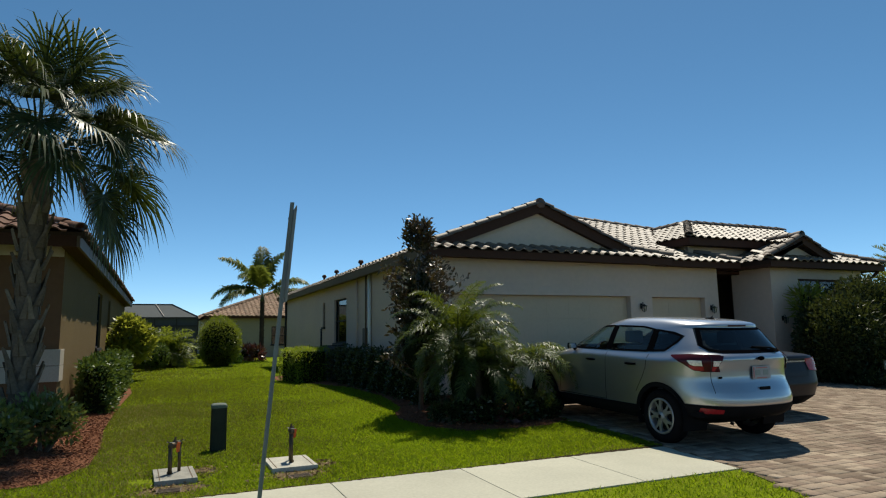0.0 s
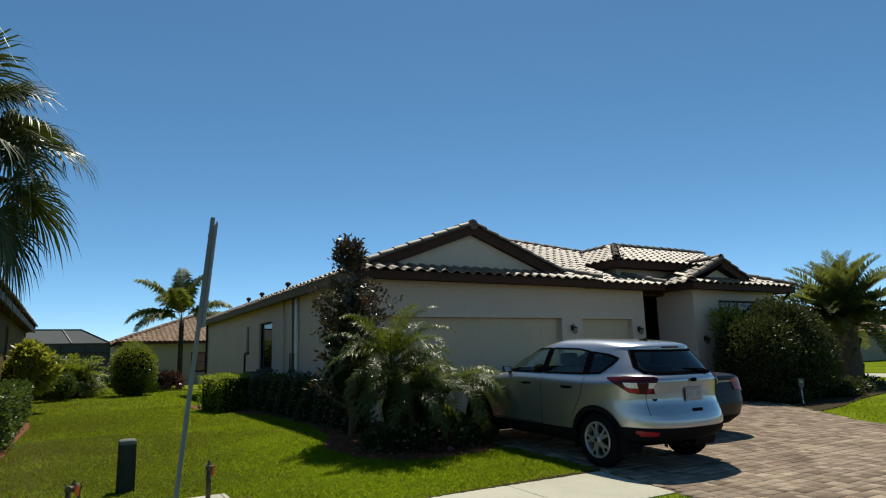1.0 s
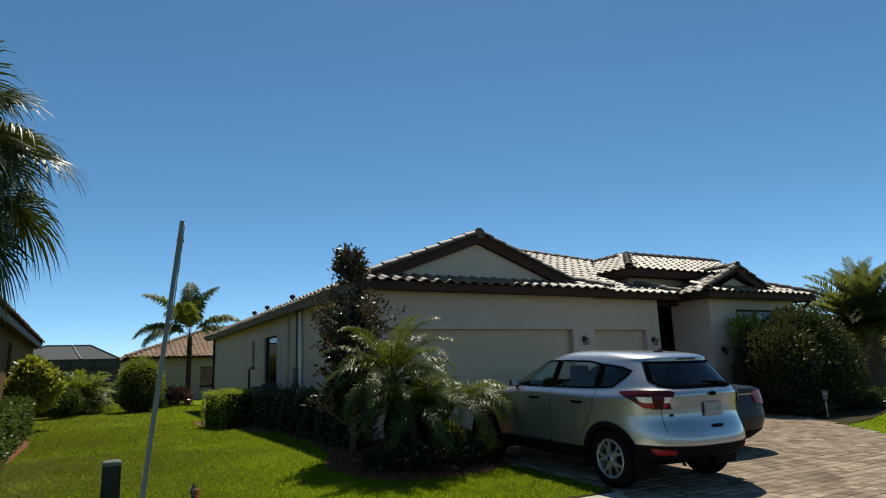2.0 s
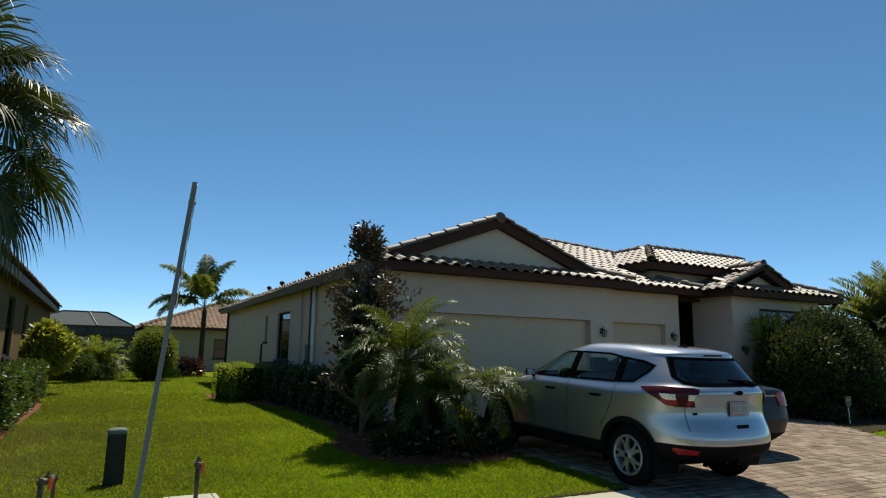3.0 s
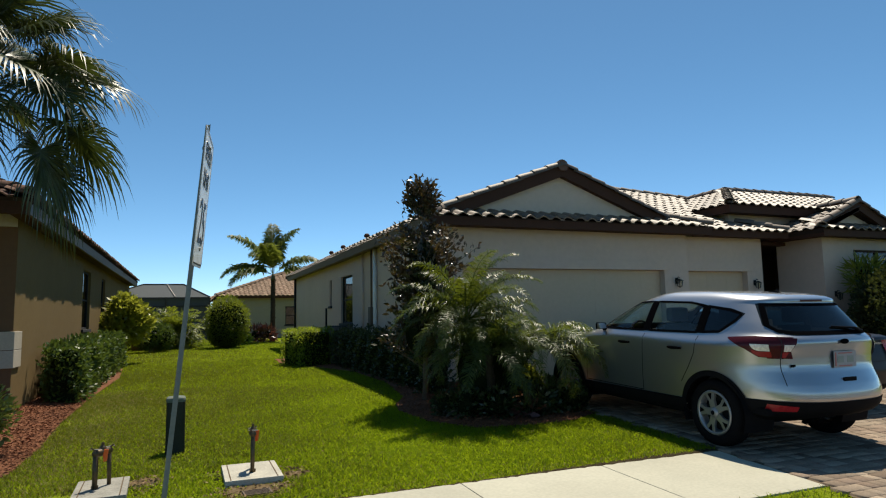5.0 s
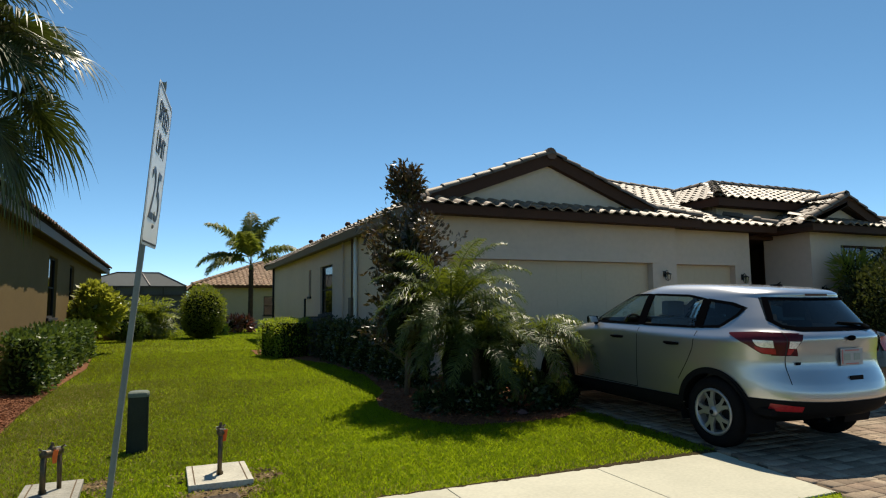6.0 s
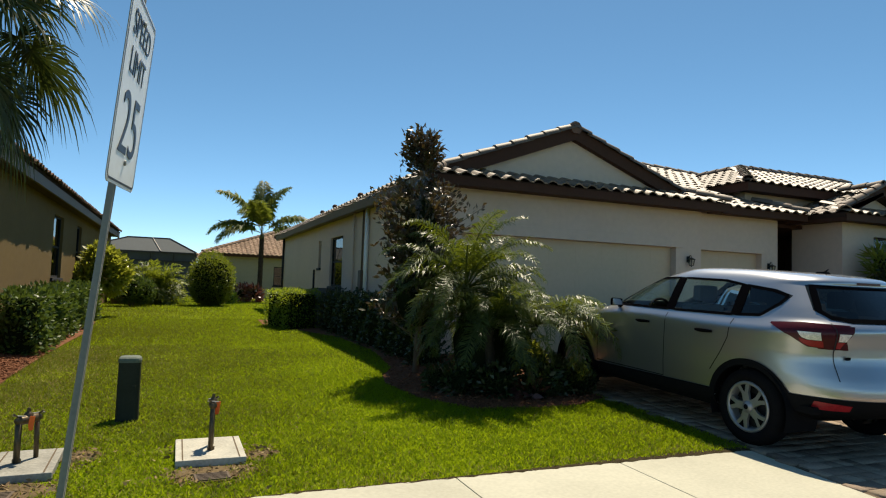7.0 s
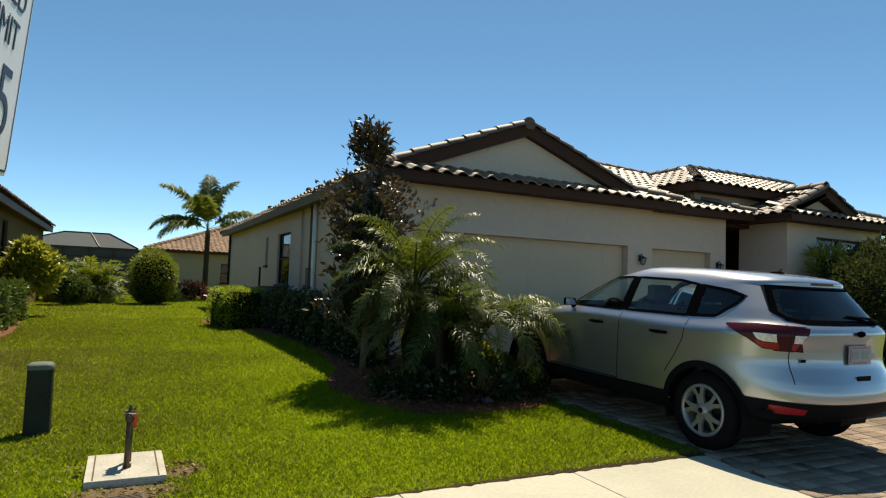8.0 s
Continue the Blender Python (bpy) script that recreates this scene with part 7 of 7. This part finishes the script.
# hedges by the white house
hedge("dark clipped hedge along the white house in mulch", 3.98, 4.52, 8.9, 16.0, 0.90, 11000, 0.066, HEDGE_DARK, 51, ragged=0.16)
hedge("bright green clipped box hedge at the lawn's edge", 2.98, 3.86, 16.0, 17.7, 0.98, 6200, 0.05, HEDGE_BRIGHT, 52, angle=12, ragged=0.05)
# hedge and shrubs by the tan house
hedge("glossy green clipped hedge beside the tan house", -1.88, -1.34, 11.4, 19.4, 0.95, 10500, 0.095, HEDGE, 53, angle=0, ragged=0.09)
LOOSE = "loose glossy green shrub in red mulch"
shrub("shrub", LOOSE, "shrub", (-1.80, 7.40), [(-1.88, 7.45, 0.50, 0.36, 0.32, 0.32), (-1.60, 7.28, 0.44, 0.24, 0.24, 0.24), (-1.80, 7.75, 0.52, 0.26, 0.26, 0.26)], 1300, 0.085, LOOSE_LEAF, 54, group="shrubs by the tan house", core=0.35, depth=0.7, stems=6)
shrub("shrub", LOOSE, "shrub", (-2.38, 6.85), [(-2.42, 6.90, 0.50, 0.38, 0.34, 0.34), (-2.12, 6.72, 0.42, 0.25, 0.22, 0.24)], 1300, 0.085, LOOSE_LEAF, 55, group="shrubs by the tan house", core=0.35, depth=0.7, stems=6)
shrub("shrub", LOOSE, "shrub", (-2.9, 7.6), [(-2.9, 7.6, 0.48, 0.36, 0.36, 0.34)], 800, 0.085, LOOSE_LEAF, 56, group="shrubs by the tan house", core=0.35, depth=0.7, stems=6)
shrub("shrub", "tall yellow-green croton bush behind the hedge", "shrub", (-1.45, 20.6), [(-1.45, 20.6, 1.55, 0.52, 0.5, 0.70), (-1.75, 20.4, 1.2, 0.42, 0.42, 0.55), (-1.10, 20.8, 1.45, 0.42, 0.45, 0.60), (-1.50, 20.6, 1.95, 0.36, 0.36, 0.34)], 4200, 0.17, CROTON, 57, group="shrubs behind", core=0.3, depth=0.95, stems=0)
shrub("shrub", "rounded green shrub near the pool cage", "shrub", (-1.0, 26.5), [(-1.1, 26.4, 0.95, 0.55, 0.5, 0.55), (-0.6, 26.8, 0.85, 0.45, 0.45, 0.5)], 3000, 0.10, HEDGE, 58, group="shrubs behind", core=0.7)
shrub("shrub", "dark green shrub near the pool cage", "shrub", (-1.6, 30.0), [(-1.6, 30.0, 1.2, 0.7, 0.6, 0.9)], 2200, 0.13, HEDGE, 59, group="shrubs behind", core=0.75)
for dx, dy, tp, sd in ((-0.30, 28.6, 1.05, 61), (-0.05, 29.4, 0.85, 62), (-0.75, 29.4, 0.95, 63)):
    feather_palm(dx, dy, tp, 34, 1.35, 1.6, 0.38, sd, TOPIARY_LEAF, 0.06, "small feathery palm in front of the pool cage", 34, -25, 80, group="small palms behind", droop=0.4, vee=0.5, broad=1.6, wild=0.3)
shrub("topiary", "clipped egg-shaped green bush on the far lawn", "bush", (1.93, 28.0), [(1.93, 28.0, 1.38, 0.90, 0.88, 1.10), (1.95, 28.0, 0.90, 0.78, 0.78, 0.62)], 9000, 0.085, TOPIARY_LEAF, 64, core=0.86, depth=0.12)
shrub("shrub", "red-leaved ti plants under the far palm", "shrub", (3.75, 32.6), [(3.55, 32.6, 0.75, 0.35, 0.35, 0.40), (4.15, 32.7, 0.70, 0.40, 0.35, 0.36)], 520, 0.30, TI_LEAF, 65, ratio=0.26, core=0.5)
shrub("shrub", "small green plant under the far palm", "shrub", (2.85, 30.8), [(2.85, 30.8, 0.55, 0.35, 0.3, 0.28)], 500, 0.12, HEDGE_BRIGHT, 66, core=0.6)
feather_palm(4.45, 33.0, 3.55, 9, 3.0, 1.20, 0.80, 67, FEATHER_LEAF, 0.105, "slender foxtail palm with plumed fronds on far lawn", 130, 18, 86, collar=0.3, droop=0.9, vee=0.30, broad=1.25, wild=0.22, bark=DARK_BARK,
             ways=((176, 66), (85, 87), (188, 26), (-5, 42), (205, 14), (250, 60), (20, 84), (340, 18), (110, 52)))

# big bush and thick palm by the driveway
shrub("bush", "large dark viburnum bush beside the driveway", "bush", (16.2, 8.4), [(15.1, 8.2, 1.35, 1.15, 0.95, 1.0), (16.4, 8.4, 1.75, 1.25, 1.0, 1.08), (17.3, 8.5, 1.35, 1.0, 1.0, 1.05), (16.1, 7.9, 0.95, 1.5, 0.8, 0.85), (14.5, 8.2, 0.95, 0.7, 0.7, 0.75)], 24000, 0.095, VIBURNUM, 71, ratio=0.5, core=0.78, depth=0.3)
shrub("shrub", "low dark ground cover beside the bush", "shrub", (18.9, 8.1), [(17.5, 7.6, 0.3, 0.9, 0.45, 0.22), (19.0, 8.1, 0.32, 1.0, 0.5, 0.26), (20.6, 8.6, 0.3, 0.9, 0.5, 0.26), (14.8, 7.4, 0.3, 0.6, 0.4, 0.22)], 2600, 0.11, VIBURNUM, 72, core=0.8)
shrub("shrub", "yellow-green palm shrub against the front window", "shrub", (15.2, 9.0), [(15.15, 9.05, 2.15, 0.45, 0.25, 0.45)], 420, 0.30, CROTON, 73, ratio=0.14, core=0.3)
feather_palm(22.4, 9.8, 2.35, 84, 2.5, 0.95, 0.44, 74, DATE_LEAF, 0.36, "thick-trunked date palm with stiff feathery fronds", 60, -8, 86, droop=0.12, vee=0.6, broad=1.6, wild=0.08)


# ---------------------------------------------------------------- lawn grass
def scatter(rng, x0, x1, y0, y1, density):
    n = int((x1 - x0) * (y1 - y0) * density)
    return rng.uniform(x0, x1, n), rng.uniform(y0, y1, n)


def on_grass(x, y):
    ok = ~inside_many(DRIVE, x, y) & ~inside_many(BED_HOUSE, x, y) & ~inside_many(BED_LEFT, x, y) & ~inside_many(BED_RIGHT, x, y)
    ok &= ~((y > WALK_FRONT - 0.02) & (y < WALK_BACK + 0.045) & (x < WALK_END + 0.2))
    ok &= y > 1.14
    for cx, cy, w, d in ((0.93, 5.335, 0.50, 0.68), (-0.30, 5.29, 0.42, 0.76), (0.92, 4.68, 0.26, 0.18), (-0.36, 4.62, 0.26, 0.18), (0.24, 6.72, 0.25, 0.24)):
        ok &= ~((np.abs(x - cx) < w / 2) & (np.abs(y - cy) < d / 2))
    ok &= ~((x > 4.6) & (y > 10.0) & (x < 18.3)) & ~((x < -2.1) & (y > 10.4) & (y < 29.9))
    return ok


def bare(x, y):
    """Thin, dry turf near the pads and lids, 0 to 1."""
    b = np.zeros(len(x))
    for cx, cy, r in ((0.93, 4.85, 0.34), (1.32, 5.2, 0.18), (-0.32, 4.75, 0.34), (0.0, 5.5, 0.22), (0.62, 5.5, 0.15), (-0.62, 5.2, 0.2)):
        b = np.maximum(b, 1 - np.clip(np.hypot(x - cx, (y - cy) * 1.1) / r, 0, 1) ** 2)
    return b


def blades(name, x, y, high, wide, material, rng, bent=True, lift=0.0):
    n = len(x)
    z = ground_z(x, y) + lift
    a = rng.uniform(0, 2 * math.pi, n)
    lean = rng.uniform(0.4, 1.5, n) * high
    la = rng.uniform(0, 2 * math.pi, n)
    dx, dy = np.cos(a) * wide / 2, np.sin(a) * wide / 2
    base = np.stack([x, y, z - 0.005], 1)
    s = np.stack([dx, dy, 0 * dx], 1)
    lv = np.stack([np.cos(la) * lean, np.sin(la) * lean, 0 * lean], 1)
    up = np.stack([0 * high, 0 * high, high], 1)
    if bent:
        mid = base + lv * 0.30 + up * 0.62
        tip = base + lv + up * 0.98
        v = np.stack([base - s, base + s, mid - s * 0.8, mid + s * 0.8, tip], 1).reshape(-1, 3)
        i = np.arange(n)[:, None] * 5
        f = np.concatenate([i + np.array([[0, 1, 3]]), i + np.array([[0, 3, 2]]), i + np.array([[2, 3, 4]])], 0)
    else:
        v = np.stack([base - s, base + s, base + lv + up], 1).reshape(-1, 3)
        f = np.arange(n * 3).reshape(-1, 3)
    return part(name, raw_mesh(name, v, f), material)


rng = np.random.RandomState(5)
gxs, gys = [], []
for x0, x1, y0, y1, den in ((-3.2, 5.7, 4.1, 9.0, 5000), (-1.5, 4.1, 9.0, 13.0, 3000), (-4.0, 6.0, 1.14, 2.86, 1500), (12.0, 17.0, 4.0, 7.2, 700)):
    x, y = scatter(rng, x0, x1, y0, y1, den)
    k = on_grass(x, y) & (rng.random(len(x)) > bare(x, y) * 0.93)
    gxs.append(x[k])
    gys.append(y[k])
x, y = np.concatenate(gxs), np.concatenate(gys)
patchy = 0.5 + 0.5 * np.sin(x * 2.1 + 1.3 * np.sin(y * 1.7)) * np.cos(y * 1.9 + 0.7 * np.sin(x * 3.1))
hgt = rng.uniform(0.024, 0.050, len(x)) * (0.8 + 0.4 * patchy)
hgt *= 1 - 0.5 * bare(x, y)
dry_line = np.exp(-((y - 4.28) / 0.10) ** 2) * 0.25 + bare(x, y) * 0.5 + 0.035 + 0.20 * np.clip(1 - np.abs(x + 0.75) / 0.5, 0, 1) + 0.16 * np.clip((1.2 - x) / 2.2, 0, 1)
is_dry = rng.random(len(x)) < dry_line
worn = 0.08 + 0.66 * np.clip((2.6 - x) / 2.6, 0, 1) * np.clip((y - 4.6) / 2.0, 0.35, 1) + 0.30 * np.exp(-((y - 11.0) / 1.6) ** 2) + 0.25 * (patchy - 0.5)
is_dull = ~is_dry & (rng.random(len(x)) < worn)
fresh = ~is_dry & ~is_dull
tagged(blades("grass", x[is_dull], y[is_dull], hgt[is_dull], rng.uniform(0.006, 0.011, is_dull.sum()), GRASS_DULL, rng), "dull worn green turf grass blades", "grass", kind="stuff")
tagged(blades("grass", x[fresh], y[fresh], hgt[fresh], rng.uniform(0.006, 0.011, fresh.sum()), GRASS, rng), "bright green turf grass blades", "grass", kind="stuff")
tagged(blades("grass", x[is_dry], y[is_dry], hgt[is_dry] * 0.8, rng.uniform(0.004, 0.008, is_dry.sum()), GRASS_DRY, rng), "dry straw-coloured grass blades", "grass", kind="stuff")
gxs, gys = [], []
for x0, x1, y0, y1, den in ((-1.5, 4.7, 13.0, 20.0, 1700), (-2.2, 8.0, 20.0, 40.0, 420), (16.0, 27.0, 3.0, 9.5, 110), (12.0, 27.0, 1.4, 4.0, 130)):
    x, y = scatter(rng, x0, x1, y0, y1, den)
    k = on_grass(x, y)
    gxs.append(x[k])
    gys.append(y[k])
x, y = np.concatenate(gxs), np.concatenate(gys)
far_scale = 1 + np.clip((y - 13) / 20, 0, 1)
far_dull = rng.random(len(x)) < 0.38 + 0.50 * np.clip((2.6 - x) / 2.6, 0, 1) * (np.sin(y * 0.9) * 0.3 + 0.7)
for sel, gm, words in ((far_dull, GRASS_DULL, "dull worn green turf grass farther off"), (~far_dull, GRASS, "bright green turf grass farther off")):
    tagged(blades("grass", x[sel], y[sel], rng.uniform(0.03, 0.06, sel.sum()), rng.uniform(0.010, 0.018, sel.sum()) * far_scale[sel], gm, rng, bent=False), words, "grass", kind="stuff")

for cx, cy, rx, ry in ((0.93, 4.78, 0.36, 0.26), (-0.34, 4.68, 0.36, 0.26), (1.30, 5.25, 0.14, 0.2), (0.02, 5.45, 0.14, 0.24)):
    poly = [(cx + rx * math.cos(a) * (1 + 0.18 * math.sin(3 * a + cx)), cy + ry * math.sin(a) * (1 + 0.15 * math.cos(4 * a))) for a in np.linspace(0, 2 * math.pi, 18)[:-1]]
    flat_patch("bare_soil", poly, DIRT, 0.003, "bare brown soil at the pad's edge", "soil")

# the cut turf edge along the walk, a ragged lip of soil darkened for its shadow
ex = np.arange(-6.0, WALK_END + 0.05, 0.05)
er = np.random.RandomState(9)
front = WALK_BACK - 0.022 + er.uniform(-0.022, 0.010, len(ex))
ev = np.concatenate([np.stack([ex, front, 0 * ex + 0.012], 1), np.stack([ex, front + 0.022, 0.046 + er.uniform(-0.004, 0.012, len(ex))], 1), np.stack([ex, 0 * ex + WALK_BACK + 0.10, ground_z(ex, 0 * ex + WALK_BACK + 0.10) + 0.012], 1)])
ne = len(ex)
ef = [[r * ne + k, r * ne + k + 1, (r + 1) * ne + k + 1, (r + 1) * ne + k] for r in range(2) for k in range(ne - 1)]
tagged(part("turf_edge", raw_mesh("turf_edge", ev, ef), EDGE_SOIL_SHADE), "ragged soil edge of turf along the walk, shade painted in", "turf edge", kind="structure")

# dead leaves and thatch round the pads and lids
lr = np.random.RandomState(12)
lx, ly = [], []
for cx, cy, rx, ry, n in ((0.93, 4.78, 0.36, 0.24, 170), (-0.34, 4.70, 0.36, 0.24, 170), (1.28, 5.2, 0.14, 0.3, 110), (0.02, 5.4, 0.16, 0.3, 110), (0.62, 5.4, 0.08, 0.3, 40)):
    lx.append(cx + lr.normal(size=n) * rx * 0.6)
    ly.append(cy + lr.normal(size=n) * ry * 0.6)
lx, ly = np.concatenate(lx), np.concatenate(ly)
keep = np.ones(len(lx), bool)
for cx, cy, w, d in ((0.93, 5.335, 0.50, 0.68), (-0.30, 5.29, 0.42, 0.76)):
    keep &= ~((np.abs(lx - cx) < w / 2 + 0.01) & (np.abs(ly - cy) < d / 2 + 0.01))
lx, ly = lx[keep], ly[keep]
la = lr.uniform(0, 2 * math.pi, len(lx))
v, f = leaf_arrays(lr, np.stack([lx, ly, ground_z(lx, ly) + lr.uniform(0.006, 0.024, len(lx))], 1), np.stack([np.cos(la), np.sin(la), lr.uniform(-0.2, 0.5, len(lx))], 1), lr.uniform(0.02, 0.06, len(lx)), 0.4, 0.15)
tagged(part("leaf_litter", raw_mesh("leaf_litter", v, f), LITTER), "dry brown leaf litter round the concrete pads", "leaf litter", kind="stuff")

# mulch chips
rng = np.random.RandomState(6)
for bed, (x0, x1, y0, y1), den in ((BED_LEFT, (-3.2, -0.8, 5.2, 12.5), 1800), (BED_HOUSE, (2.9, 5.5, 5.9, 10.0), 1000)):
    x, y = scatter(rng, x0, x1, y0, y1, den)
    k = inside_many(bed, x, y)
    x, y = x[k], y[k]
    n = len(x)
    base = np.stack([x, y, ground_z(x, y) + 0.022 + rng.uniform(0, 0.02, n)], 1)
    a = rng.uniform(0, 2 * math.pi, n)
    d = np.stack([np.cos(a), np.sin(a), rng.uniform(-0.3, 0.5, n)], 1)
    v, f = leaf_arrays(rng, base, d, rng.uniform(0.018, 0.055, n), 0.30, 0.12)
    tagged(part("mulch_chips", raw_mesh("mulch_chips", v, f), CHIP), "loose red-brown shredded mulch chips", "mulch", kind="stuff")

# ---------------------------------------------------------------- pavers
def paver_shape(w, d, h):
    b = 0.006
    vs = [(-w, -d, -0.02), (w, -d, -0.02), (w, d, -0.02), (-w, d, -0.02), (-w, -d, h - b), (w, -d, h - b), (w, d, h - b), (-w, d, h - b),
          (-w + b, -d + b, h), (w - b, -d + b, h), (w - b, d - b, h), (-w + b, d - b, h)]
    fs = [(0, 1, 5, 4), (1, 2, 6, 5), (2, 3, 7, 6), (3, 0, 4, 7), (4, 5, 9, 8), (5, 6, 10, 9), (6, 7, 11, 10), (7, 4, 8, 11), (8, 9, 10, 11)]
    return vs, fs


ROW = 0.152
PAVER_W = (0.10, 0.152, 0.228, 0.152)
paver_meshes = {}
for w in sorted(set(PAVER_W)):
    vs, fs = paver_shape(w / 2 - 0.004, ROW / 2 - 0.004, 0.026)
    me = bpy.data.meshes.new("paver")
    me.from_pydata(vs, [], fs)
    me.materials.append(PAVER)
    paver_meshes[w] = me
rnd = random.Random(8)
field_v, field_f, single = [], [], 0
y = 0.98
while y < 10.3:
    x = 3.6 + rnd.uniform(0, 0.15)
    while x < 15.7:
        w = rnd.choice(PAVER_W)
        cx = x + w / 2
        if inside(DRIVE, cx, y):
            z = gz(cx, y) + 0.002 + rnd.uniform(-0.002, 0.003)
            m = Matrix.Translation((cx, y, z)) @ pose(0, 0, 0, 1.8 if 3.0 < y < 10 else 0, rnd.uniform(-0.4, 0.4), rnd.uniform(-0.6, 0.6))
            if 6.6 < cx < 9.6 and 2.2 < y < 4.4 and single < 300:
                piece("paver", paver_meshes[w], m, driveway)
                single += 1
            else:
                vs, fs = paver_shape(w / 2 - 0.004, ROW / 2 - 0.004, 0.026)
                n0 = len(field_v)
                field_v += [tuple(m @ Vector(p)) for p in vs]
                field_f += [[i + n0 for i in f] for f in fs]
        x += w
    y += ROW
tagged(part("paver_field", raw_mesh("paver_field", field_v, field_f), PAVER_MANY, driveway), kind="stuff")

# ---------------------------------------------------------------- roof tiles that can be told apart
for k, (me, m, parent) in enumerate(TILE_PARTS):
    piece("ridge_cap" if me is cap_mesh else "tile", me, m, parent)
